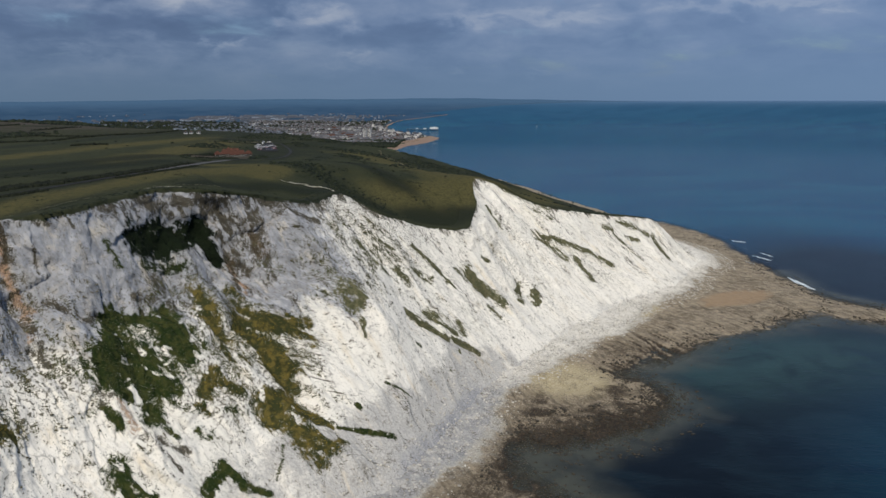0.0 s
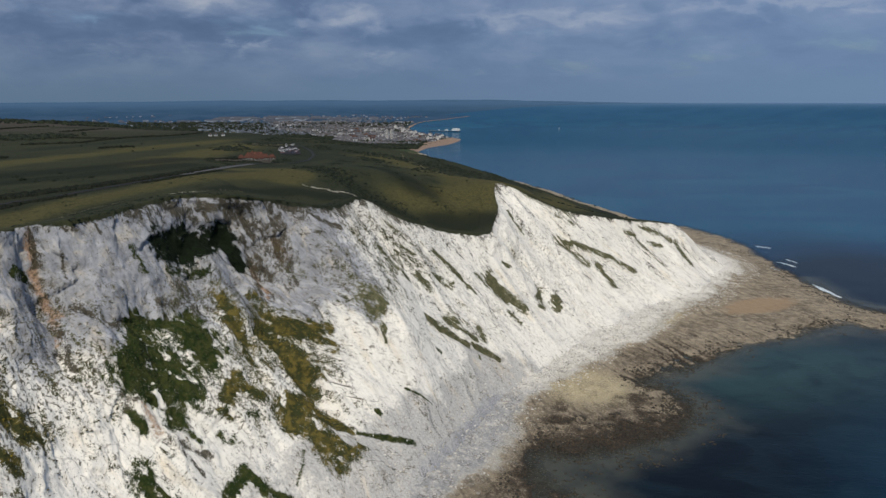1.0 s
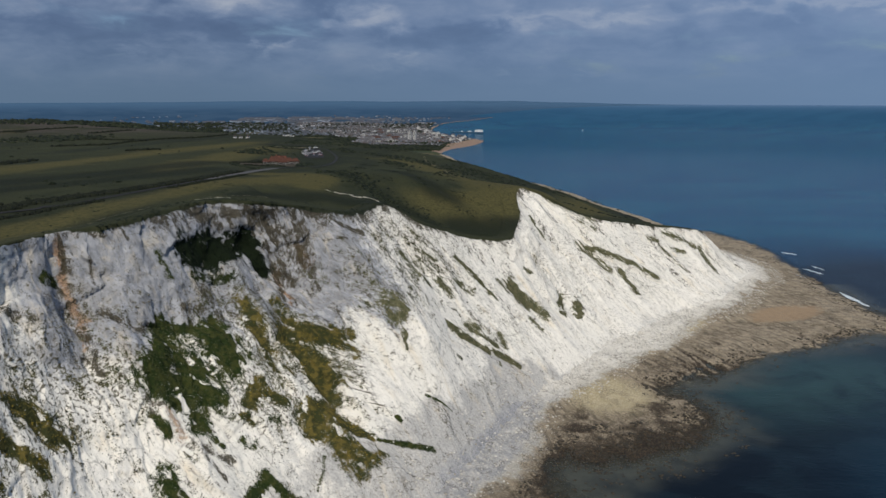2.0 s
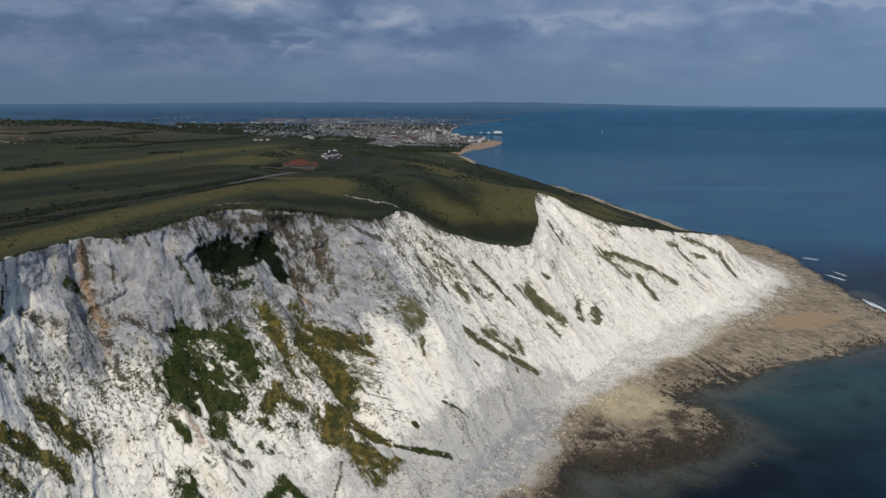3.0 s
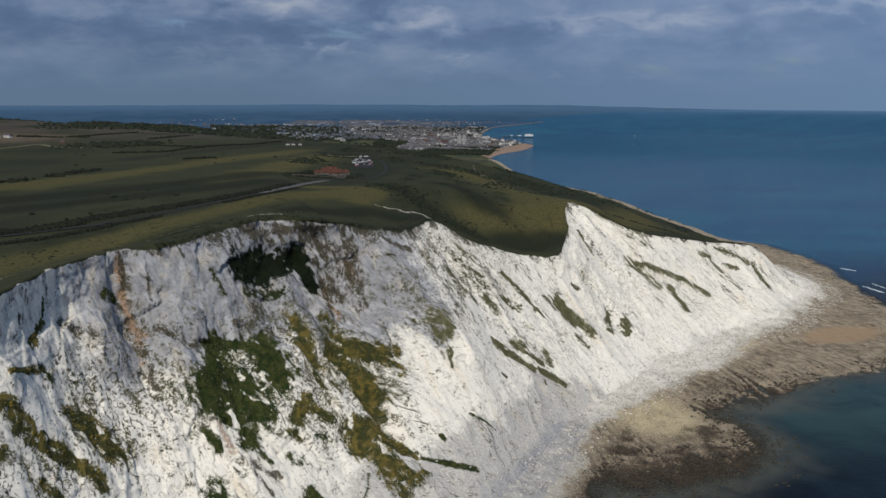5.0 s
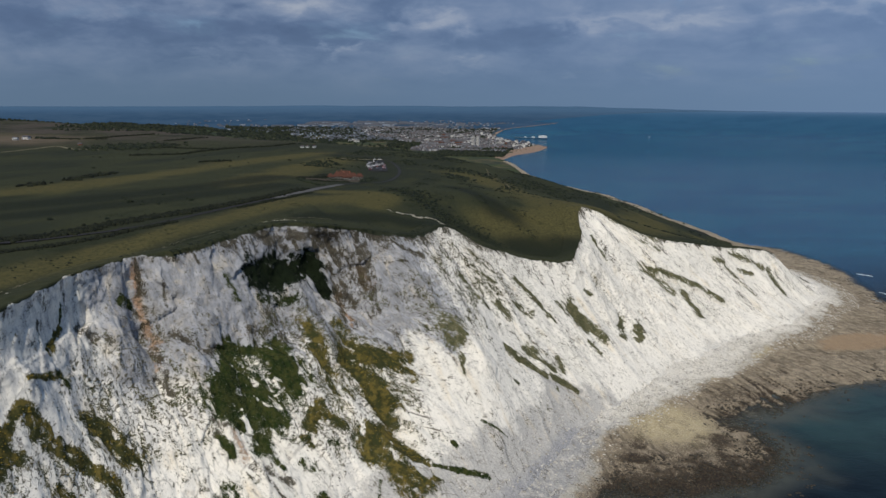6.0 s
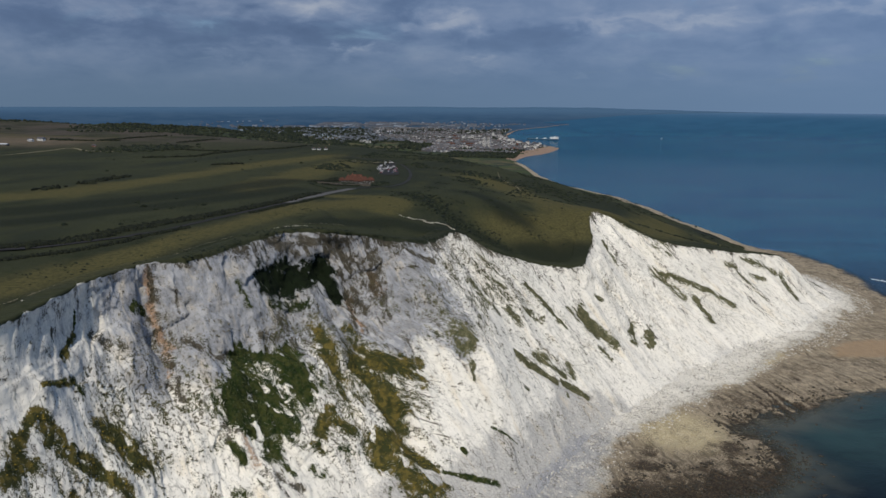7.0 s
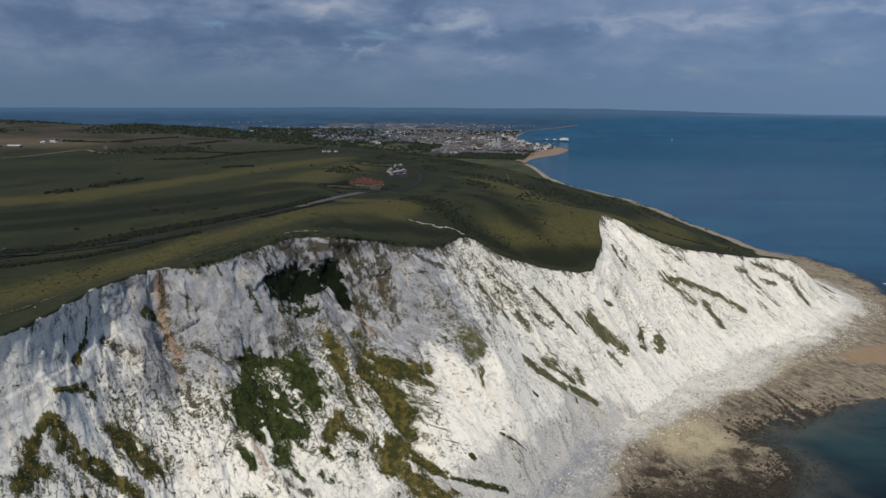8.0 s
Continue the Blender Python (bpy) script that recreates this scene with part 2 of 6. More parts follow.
beds = k.math("MULTIPLY", k.step(k.noise(0.75, 4.0, 0.6, (0.04, 0.04, 1.0), 0.2), 0.56, 0.64), k.step(k.attr("weathered_shade"), 0.15, 0.6))
c = k.mix(k.math("MULTIPLY", beds, 0.35), c, (0.26, 0.265, 0.28))
rust = k.step(k.math("ADD", k.attr("rust"), k.math("MULTIPLY", rough_edge, 1.4)), 0.40, 0.85)
c = k.mix(k.math("MULTIPLY", rust, 0.88), c, k.mix(k.step(grain, 0.4, 0.62), (0.20, 0.115, 0.065), (0.43, 0.28, 0.17)))
soil = k.step(k.math("ADD", k.math("ADD", k.attr("soil"), k.math("MULTIPLY", rough_edge, 1.5)), k.math("MULTIPLY", k.math("SUBTRACT", streak, 0.5), 2.0)), 0.46, 0.56)
c = k.mix(k.math("MULTIPLY", soil, 0.94), c, k.mix(k.step(grain, 0.4, 0.6), (0.021, 0.020, 0.012), (0.070, 0.058, 0.037)))
dash = k.noise_on(k.slope(0.66, 0.52, True), 1.0, 4.0, 0.62, 0.6)
nick = k.noise_on(k.slope(0.36, 0.30, True), 1.0, 5.0, 0.66, 1.0)
dashes = k.step(k.math("ADD", dash, k.math("MULTIPLY", k.attr("loose"), 0.14)), 0.68, 0.72)
nicks = k.math("MULTIPLY", k.step(nick, 0.612, 0.626), k.step(k.noise(0.05, 4.0, 0.6), 0.40, 0.58))
flecks = k.math("MULTIPLY", k.step(k.noise_on(k.slope(0.85, 0.65, True), 1.0, 3.0, 0.62, 0.8), 0.64, 0.66), k.step(k.noise(0.033, 5.0, 0.65), 0.45, 0.57))
c = k.mix(k.math("MULTIPLY", flecks, 0.8), c, (0.13, 0.12, 0.095))
c = k.mix(k.math("MULTIPLY", nicks, 0.9), c, (0.105, 0.094, 0.066))
c = k.mix(k.math("MULTIPLY", dashes, 0.9), c, (0.080, 0.072, 0.048))
scrub = k.step(k.math("ADD", k.attr("scrub"), rough_edge), 0.44, 0.54)
herb = k.mix(k.step(k.noise(0.25, 4.0), 0.4, 0.62), (0.017, 0.028, 0.008), (0.046, 0.052, 0.015))
herb = k.mix(k.attr("golden"), herb, k.mix(k.step(k.noise(0.2, 5.0, 0.65), 0.44, 0.62), (0.036, 0.040, 0.015), (0.115, 0.092, 0.026)))
herb = k.mix(k.attr("grey_green"), herb, k.mix(k.step(k.noise(0.3, 5.0, 0.65), 0.40, 0.62), (0.070, 0.073, 0.036), (0.135, 0.128, 0.072)))
# dark ivy, its colour deepened further for the shade of the overhang
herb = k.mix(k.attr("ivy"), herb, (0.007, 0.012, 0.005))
c = k.mix(scrub, c, herb)
turf = k.step(k.math("ADD", k.attr("turf"), k.math("MULTIPLY", rough_edge, 0.5)), 0.42, 0.55)
c = k.mix(turf, c, grass_colour(k))
k.colour(c)
relief = k.math("ADD", k.math("MULTIPLY", k.noise(0.42, 5.0, 0.58), 0.5), k.math("MULTIPLY", k.noise_on(k.slope(0.24, 0.20, True), 1.0, 4.0, 0.58), 0.42))
relief = k.math("ADD", relief, k.math("MULTIPLY", k.step(crack, 0.0, 0.06), 0.12))
relief = k.math("ADD", relief, k.math("MULTIPLY", k.crags(0.10, 5.0, (1, 1, 0.75)), -1.05))
k.bump(k.math("MULTIPLY", relief, k.step(k.noise(0.04, 4.0, 0.6), 0.35, 0.65, 0.35, 0.9)), 1.6, 0.6)
CHALK = k.mat

k = Shade("downland_turf", 0.95, 0.08)
c = grass_colour(k)
c = k.mix(k.step(k.attr("wood"), 0.3, 0.7), c, (0.020, 0.024, 0.020))
c = k.mix(k.math("MULTIPLY", k.attr("heath"), k.step(k.noise(0.008, 5.0, 0.65, (1, 1.4, 1)), 0.36, 0.60)), c, (0.060, 0.052, 0.044))
c = k.mix(k.math("MULTIPLY", k.attr("tilled"), 0.9), c, k.mix(k.step(k.noise(0.03, 4.0), 0.4, 0.6), (0.125, 0.098, 0.072), (0.090, 0.075, 0.055)))
farmed = k.mix(k.step(k.noise(0.0035, 2.0, 0.5, (1, 1.6, 1)), 0.42, 0.58), (0.050, 0.065, 0.028), (0.12, 0.10, 0.055))
c = k.mix(k.step(k.attr("plain"), 0.1, 0.9), c, k.mix(k.step(k.noise(0.012, 5.0, 0.7, (0.6, 1.6, 1)), 0.4, 0.6), (0.030, 0.040, 0.030), farmed))
# haze painted in with distance: blue, then paler blue farther off
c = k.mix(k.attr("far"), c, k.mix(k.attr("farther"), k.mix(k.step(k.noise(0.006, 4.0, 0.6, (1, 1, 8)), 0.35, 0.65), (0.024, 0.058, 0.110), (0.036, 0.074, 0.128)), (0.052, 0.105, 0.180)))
k.colour(c)
k.bump(k.noise(0.5, 5.0, 0.7), 0.7, 0.7)
TURF = k.mat

k = Shade("foreshore", 0.85, 0.25)
peb = k.noise(0.7, 7.0, 0.78)
lump = k.noise(0.16, 6.0, 0.65, (1, 1, 1), 0.4)
chalky = k.mix(k.step(lump, 0.35, 0.65), (0.79, 0.755, 0.68), (0.69, 0.66, 0.595))
chalky = k.mix(k.step(peb, 0.52, 0.66, 0.0, 0.32), chalky, (0.46, 0.435, 0.385))
tan = k.mix(k.step(lump, 0.35, 0.62), (0.38, 0.315, 0.225), (0.225, 0.185, 0.13))
n = k.nt.nodes.new("ShaderNodeCombineXYZ")
k.put(n.inputs[0], k.math("MULTIPLY", k.attr("bed"), 260.0 * 1.3))
k.put(n.inputs[1], k.math("MULTIPLY", k.attr("lay"), 2000.0 / 22))
layers = k.noise_on(n.outputs[0], 1.0, 5.0, 0.6, 0.3)
tan = k.mix(k.step(layers, 0.50, 0.64, 0.0, 0.85), tan, (0.095, 0.076, 0.054))
tan = k.mix(k.step(peb, 0.49, 0.64, 0.0, 0.7), tan, (0.38, 0.32, 0.235))
weed = k.mix(k.step(peb, 0.46, 0.66), (0.024, 0.019, 0.014), (0.125, 0.088, 0.052))
wob = k.math("MULTIPLY", k.math("SUBTRACT", lump, 0.5), 1.1)
white = k.math("ADD", k.attr("chalky"), k.math("MULTIPLY", wob, 0.6))
tan = k.mix(k.step(k.math("ADD", k.attr("gold"), k.math("MULTIPLY", wob, 0.7)), 0.25, 0.9, 0.0, 0.8), tan, k.mix(k.step(peb, 0.42, 0.62), (0.43, 0.355, 0.205), (0.66, 0.575, 0.39)))
# the same cloud shadow, painted over the near chalk of the shore
chalky = k.mix(k.math("MULTIPLY", k.attr("cloud_shade"), k.step(lump, 0.30, 0.60, 0.35, 0.8)), chalky, k.mix(k.step(peb, 0.42, 0.62), (0.225, 0.23, 0.245), (0.36, 0.365, 0.38)))
grey = k.mix(k.step(peb, 0.42, 0.66), (0.45, 0.42, 0.36), (0.58, 0.55, 0.48))
c = k.mix(k.step(white, 0.14, 0.36), tan, grey)
c = k.mix(k.step(white, 0.26, 0.60), c, chalky)
gaps = k.math("MULTIPLY", k.step(k.cracks(k.scaled(1, 1, 1), 0.38), 0.10, 0.02), k.step(k.noise(0.09, 5.0, 0.65), 0.42, 0.60))
c = k.mix(k.math("MULTIPLY", gaps, 0.75), c, (0.11, 0.095, 0.075))
mottle = k.math("MULTIPLY", k.math("SUBTRACT", peb, 0.5), 2.2)
under = k.step(k.attr("depth"), 0.15, 0.75)
c = k.mix(k.step(k.math("ADD", k.math("ADD", k.attr("weed"), k.math("MULTIPLY", wob, 0.5)), mottle), 0.30, 0.75), c, weed)
c = k.mix(k.step(k.math("ADD", k.attr("sand"), k.math("MULTIPLY", wob, 0.9)), 0.30, 0.80, 0.0, 0.85), c, k.mix(k.step(peb, 0.35, 0.65), (0.37, 0.26, 0.155), (0.29, 0.205, 0.13)))
c = k.mix(k.math("MULTIPLY", under, 0.85), c, k.mix(k.step(lump, 0.42, 0.60), (0.135, 0.128, 0.10), (0.070, 0.066, 0.052)))
k.colour(c)
k.bump(k.math("ADD", peb, lump), 1.3, 1.0)
SHORE_ROCK = k.mat

k = Shade("sea_water", 0.2, 0.075)
deep = k.mix(k.step(k.noise(0.0030, 7.0, 0.68, (1, 2.4, 1), 1.0), 0.38, 0.62), (0.004, 0.045, 0.104), (0.008, 0.074, 0.128))
# near-black inshore water: weed below, with cloud shadow painted in
weed_shade = k.mix(k.step(k.noise(0.012, 5.0, 0.6, (1, 1.5, 1), 0.8), 0.42, 0.62), (0.002, 0.005, 0.009), (0.005, 0.012, 0.018))
# sky reflection (offing) and horizon haze (brim) are painted into the far water
c = k.mix(k.attr("weed_shade"), k.mix(k.attr("offing"), deep, k.mix(k.step(k.noise(0.004, 4.0, 0.6, (1, 3, 1)), 0.4, 0.6), k.mix(k.attr("brim"), (0.014, 0.064, 0.128), (0.070, 0.135, 0.235)), k.mix(k.attr("brim"), (0.018, 0.074, 0.142), (0.070, 0.135, 0.235)))), weed_shade)
c = k.mix(k.math("MULTIPLY", k.attr("shoal"), k.step(k.noise(0.02, 4.0, 0.6, (1, 1, 1), 1.0), 0.3, 0.6, 0.45, 1.0)), c, (0.022, 0.050, 0.050))
c = k.mix(k.math("MULTIPLY", k.attr("silt"), k.step(k.noise(0.06, 4.0, 0.6), 0.3, 0.6, 0.5, 0.95)), c, (0.066, 0.070, 0.056))
k.colour(c)
k.put(k.bsdf.inputs["Alpha"], k.math("SUBTRACT", 1.0, k.math("MULTIPLY", k.attr("thin"), 0.85)))
chop = k.math("ADD", k.noise(0.22, 5.0, 0.6, (1, 1.7, 1)), k.math("MULTIPLY", k.noise(0.03, 3.0, 0.5, (1, 2.0, 1)), 1.5))
k.bump(chop, 0.9, 0.35)
SEA = k.mat


def plain(name, colour, rough=0.8, gloss=0.3, metal=0.0, vary=0.25, scale=0.5):
    """A painted or weathered surface: its colour with blotches and fine grain."""
    k = Shade(name, rough, gloss, metal)
    dark = tuple(v * (1 - vary) for v in colour)
    c = k.mix(k.step(k.noise(scale, 5.0, 0.6), 0.35, 0.65), colour, dark)
    c = k.mix(k.step(k.noise(scale * 8, 3.0, 0.6), 0.45, 0.7, 0.0, 0.4), c, tuple(v * (1 - 1.6 * vary) for v in colour))
    k.colour(c)
    k.bump(k.noise(scale * 6, 3.0), 0.05, 0.5)
    return k.mat


def leafy(name, dark, light, flower=None):
    k = Shade(name, 0.8, 0.15)
    r = k.random(True)
    c = k.mix(k.step(k.math("ADD", k.math("MULTIPLY", r, 0.6), k.math("MULTIPLY", k.noise(0.12, 3.0), 0.6)), 0.35, 0.8), dark, light)
    if flower:
        c = k.mix(k.step(k.math("ADD", k.math("MULTIPLY", r, 0.5), k.math("MULTIPLY", k.noise(0.16, 4.0, 0.65), 1.6)), 0.98, 1.3, 0.0, 0.8), c, flower)
    k.colour(c)
    return k.mat



# ---- plan of the coast: the cliff's upper edge and its foot, station by station ----
RIM = ((-260, -320, 150), (-235, -60, 152), (-222, 120, 155), (-212, 235, 157), (-219, 300, 158), (-214, 340, 157.5),
       (-193, 371, 159), (-172, 440, 161), (-129, 465, 155), (-95, 507, 144), (-79, 549, 145), (-54, 571, 127.5),
       (-15, 612, 108), (21, 645, 101), (31, 700, 113), (36, 764, 133), (102, 776, 103), (183, 833, 82.6),
       (262, 905, 64.5), (287, 938, 42), (300, 1005, 16), (325, 1062, 4))
FOOT = ((-150, -330, 3), (-125, -70, 3), (-120, 90, 3), (-122, 180, 3), (-112, 240, 3), (-92, 272, 3),
        (-68, 303, 3), (-36, 346, 4), (-18, 380, 5), (3, 425, 5), (20, 468, 6), (40, 515, 6),
        (66, 556, 5), (98, 600, 5), (122, 640, 3), (152, 668, 4), (198, 730, 3), (265, 795, 4),
        (313, 871, 3), (348, 925, 3), (356, 1000, 3), (340, 1066, 2.5))
# how far out the face stands, of its whole run, one third and two thirds of the way down
UPPER = (0.2, 0.2, 0.2, 0.17, 0.15, 0.22, 0.25, 0.23, 0.22, 0.36, 0.28, 0.3, 0.29, 0.25, 0.28, 0.31, 0.3, 0.25, 0.28, 0.33, 0.33, 0.33)
LOWER = (0.55, 0.55, 0.55, 0.54, 0.53, 0.58, 0.57, 0.58, 0.6, 0.68, 0.63, 0.61, 0.62, 0.58, 0.6, 0.61, 0.61, 0.59, 0.6, 0.62, 0.62, 0.62)
# the shore that runs on beyond the headland to the town
SHORE = ((324, 1066), (324, 1115), (326, 1270), (262, 1535), (169, 1860), (79, 2076), (-18, 2257), (-66, 2416), (-130, 2781), (-215, 3090))


def spline(points, s):
    """Catmull-Rom through the stations; s counts stations."""
    p = np.asarray(points, float)
    p = p.reshape(len(p), -1)
    i = np.clip(np.floor(s).astype(int), 0, len(p) - 2)
    t = (s - i)[:, None]
    a, b, c, d = p[np.maximum(i - 1, 0)], p[i], p[i + 1], p[np.minimum(i + 2, len(p) - 1)]
    return b + 0.5 * t * (c - a + t * (2 * a - 5 * b + 4 * c - d + t * (3 * (b - c) + d - a)))


def smooth(e0, e1, x):
    t = np.clip((x - e0) / (e1 - e0), 0, 1)
    return t * t * (3 - 2 * t)


def face(s, v):
    """The bare cliff face: s counts stations along it, v runs from the upper edge (0) to the foot (1)."""
    rim, foot = spline(RIM, s), spline(FOOT, s)
    a, b = spline(UPPER, s)[:, 0], spline(LOWER, s)[:, 0]
    # cubic through (0, 0), (1/3, a), (2/3, b), (1, 1)
    h = 13.5 * a * v * (v - 2 / 3) * (v - 1) - 13.5 * b * v * (v - 1 / 3) * (v - 1) + 4.5 * v * (v - 1 / 3) * (v - 2 / 3)
    out = rim + (foot - rim) * h[:, None]
    out[:, 2] = rim[:, 2] + (foot[:, 2] - rim[:, 2]) * v
    return out


# ---- noise and mesh helpers ----
def hashed(ix, iy, seed):
    h = (ix.astype(np.int64) * 374761393 + iy.astype(np.int64) * 668265263 + seed * 974634777) & 0x7FFFFFFF
    h = ((h ^ (h >> 13)) * 1274126177) & 0x7FFFFFFF
    return ((h ^ (h >> 16)) & 0xFFFFF) / 0xFFFFF


def value_noise(x, y, seed=0):
    """Smooth noise, 0 to 1, one cell a unit."""
    ix, iy = np.floor(x), np.floor(y)
    fx, fy = x - ix, y - iy
    fx, fy = fx * fx * fx * (fx * (fx * 6 - 15) + 10), fy * fy * fy * (fy * (fy * 6 - 15) + 10)
    a, b = hashed(ix, iy, seed), hashed(ix + 1, iy, seed)
    c, d = hashed(ix, iy + 1, seed), hashed(ix + 1, iy + 1, seed)
    return (a + (b - a) * fx) * (1 - fy) + (c + (d - c) * fx) * fy


def fbm(x, y, octaves=4, seed=0, gain=0.5):
    total, amp, norm = 0.0, 1.0, 0.0
    for o in range(octaves):
        total = total + amp * value_noise(x * 2**o + 17.3 * o, y * 2**o - 9.1 * o, seed + o)
        norm += amp
        amp *= gain
    return total / norm


def ridged(x, y, octaves=4, seed=0):
    total, amp, norm = 0.0, 1.0, 0.0
    for o in range(octaves):
        total = total + amp * (1 - np.abs(2 * value_noise(x * 2**o + 5.7 * o, y * 2**o + 3.3 * o, seed + o) - 1))
        norm += amp
        amp *= 0.5
    return total / norm


def facets(x, y, seed, tilt=0.5):
    """Broken planes: each cell of a jittered lattice has a height and a slope of its own."""
    ix, iy = np.floor(x), np.floor(y)
    best, value = np.full(x.shape, 9e9), np.zeros(x.shape)
    for ox in (-1, 0, 1):
        for oy in (-1, 0, 1):
            cx, cy = ix + ox, iy + oy
            px, py = cx + hashed(cx, cy, seed), cy + hashed(cx, cy, seed + 1)
            d = (x - px) ** 2 + (y - py) ** 2
            h = hashed(cx, cy, seed + 2) - 0.5 + tilt * ((x - px) * (2 * hashed(cx, cy, seed + 3) - 1) + (y - py) * (2 * hashed(cx, cy, seed + 4) - 1))
            m = d < best
            best, value = np.where(m, d, best), np.where(m, h, value)
    return value


def sheet(name, grid, material, attributes=None, keep=None):
    """One mesh over a rows x columns x 3 array of places; keep marks the cells to build."""
    rows, cols = grid.shape[:2]
    index = np.arange(rows * cols).reshape(rows, cols)
    quads = np.stack([index[:-1, :-1], index[1:, :-1], index[1:, 1:], index[:-1, 1:]], -1)
    quads = quads[keep] if keep is not None else quads.reshape(-1, 4)
    used = np.unique(quads)
    back = np.zeros(rows * cols, int)
    back[used] = np.arange(len(used))
    me = bpy.data.meshes.new(name)
    me.from_pydata(grid.reshape(-1, 3)[used].tolist(), [], back[quads].tolist())
    me.polygons.foreach_set("use_smooth", np.ones(len(quads), bool))
    for key, values in (attributes or {}).items():
        layer = me.attributes.new(key, "FLOAT", "POINT")
        layer.data.foreach_set("value", np.clip(np.broadcast_to(values, (rows, cols)).reshape(-1)[used], 0, 1).astype(np.float32))
    me.materials.append(material)
    me.update()
    return new(name, me)


REACH, EYE = 3600.0, np.array((0.0, 0.0, 231.0))


def drawn_in(p):
    """Places beyond 3.6 km come nearer on their line of sight, scaled down to match, so that the horizon lies within reach."""
    p = np.asarray(p, float)
    far = np.hypot(p[..., 0], p[..., 1])
    over = np.maximum(far - REACH, 0)
    ratio = np.where(over > 0, (REACH + over / (1 + over / 1320.0)) / np.maximum(far, 1), 1.0)[..., None]
    return EYE + (p - EYE) * ratio


RIM_LINE = spline(RIM, np.linspace(0, len(RIM) - 1, 700))
SHORE_LINE = spline(SHORE, np.linspace(0, len(SHORE) - 1, 240))
# the bay beyond: shingle spit, town front, point, and the long low coast to the far hills
BAY = ((-215, 3090), (-200, 3400), (-120, 3700), (-50, 4080), (-150, 4200), (-300, 4700), (-420, 5400), (-430, 6100),
       (-392, 6956), (-178, 7895), (60, 9100), (-300, 9700), (200, 12500), (1500, 19000), (5000, 30000), (12000, 42000), (15000, 60000))
rim_turn = np.gradient(RIM_LINE[:, :2], axis=0)
rim_turn /= np.linalg.norm(rim_turn, axis=1)[:, None]
# the turf sheet ends a little way back from the edge; the cliff's own strip of turf covers the rest
SET_BACK = RIM_LINE[:, :2] - np.stack([rim_turn[:, 1], -rim_turn[:, 0]], -1) * (7.5 + 6.5 * smooth(12, 17, np.linspace(0, len(RIM) - 1, 700)))[:, None]
LAND_EDGE = np.concatenate([SET_BACK, SHORE_LINE[1:], np.array(BAY[1:], float), np.array(((-70000, 60000), (-70000, -320)), float)])


def nearest(x, y, line):
    """Distance to a polyline's points and the index of the nearest one."""
    best, at = np.full(x.shape, 1e18), np.zeros(x.shape, int)
    for n, (px, py) in enumerate(line[:, :2]):
        d = (x - px) ** 2 + (y - py) ** 2
        m = d < best
        best[m], at[m] = d[m], n
    return np.sqrt(best), at


def on_land(x, y):
    inside = np.zeros(x.shape, bool)
    px, py = LAND_EDGE[:, 0], LAND_EDGE[:, 1]
    for n in range(len(px)):
        x0, y0, x1, y1 = px[n - 1], py[n - 1], px[n], py[n]
        if y0 != y1:
            inside ^= ((y0 > y) != (y1 > y)) & (x < (x1 - x0) * (y - y0) / (y1 - y0) + x0)
    return inside


def inland(x, y):
    """The downs: a plateau that falls to the eastern shore and, along the scarp, to the plain of the town."""
    shore, _ = nearest(x, y, SHORE_LINE)
    slope = y + 0.5 * x
    top = 166 * (1 - np.exp(-(shore / 300.0) ** 1.5))
    top = top + 14 * np.exp(-(((x + 1750) / 700) ** 2 + ((y - 2000) / 600) ** 2))
    top = top - 16 * np.exp(-(((x + 800) / 500) ** 2 + ((y - 1150) / 450) ** 2))
    top = top + 7 * (fbm(x / 330, y / 330, 3, 5) - 0.5) + 1.2 * (fbm(x / 40, y / 40, 3, 9) - 0.5)
    down = smooth(1120, 2250, slope)
    beyond = 122 * np.exp(-(((x + 2050) / 760) ** 2 + ((y - 3400) / 560) ** 2)) * (0.8 + 0.4 * fbm(x / 400, y / 400, 3, 6))
    return top * (1 - down) + (6 + beyond) * down


def land(x, y):
    x, y = np.asarray(x, float), np.asarray(y, float)
    w, at = nearest(x, y, RIM_LINE)
    edge = RIM_LINE[at, 2]
    return edge + (inland(x, y) - edge) * smooth(0, 125, w)


def land_at(x, y):
    return float(land(np.array([x]), np.array([y]))[0])


# swathes of sun and of cloud or hedge shade painted into the turf, some dark ones scrub: half width, then the line
# along which they run
SUNLIT = ((20, (-300, 150), (-262, 230), (-243, 290), (-240, 335), (-226, 386), (-214, 455), (-198, 540), (-156, 612)), (34, (-458, 517), (-427, 580), (-410, 692), (-409, 846), (-399, 967), (-377, 1153)),
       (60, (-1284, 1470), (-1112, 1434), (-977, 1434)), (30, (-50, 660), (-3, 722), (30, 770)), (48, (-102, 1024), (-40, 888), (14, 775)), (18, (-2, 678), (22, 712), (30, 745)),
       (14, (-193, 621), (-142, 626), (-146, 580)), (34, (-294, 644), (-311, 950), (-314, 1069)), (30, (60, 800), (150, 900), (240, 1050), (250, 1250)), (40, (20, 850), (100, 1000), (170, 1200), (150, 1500)))
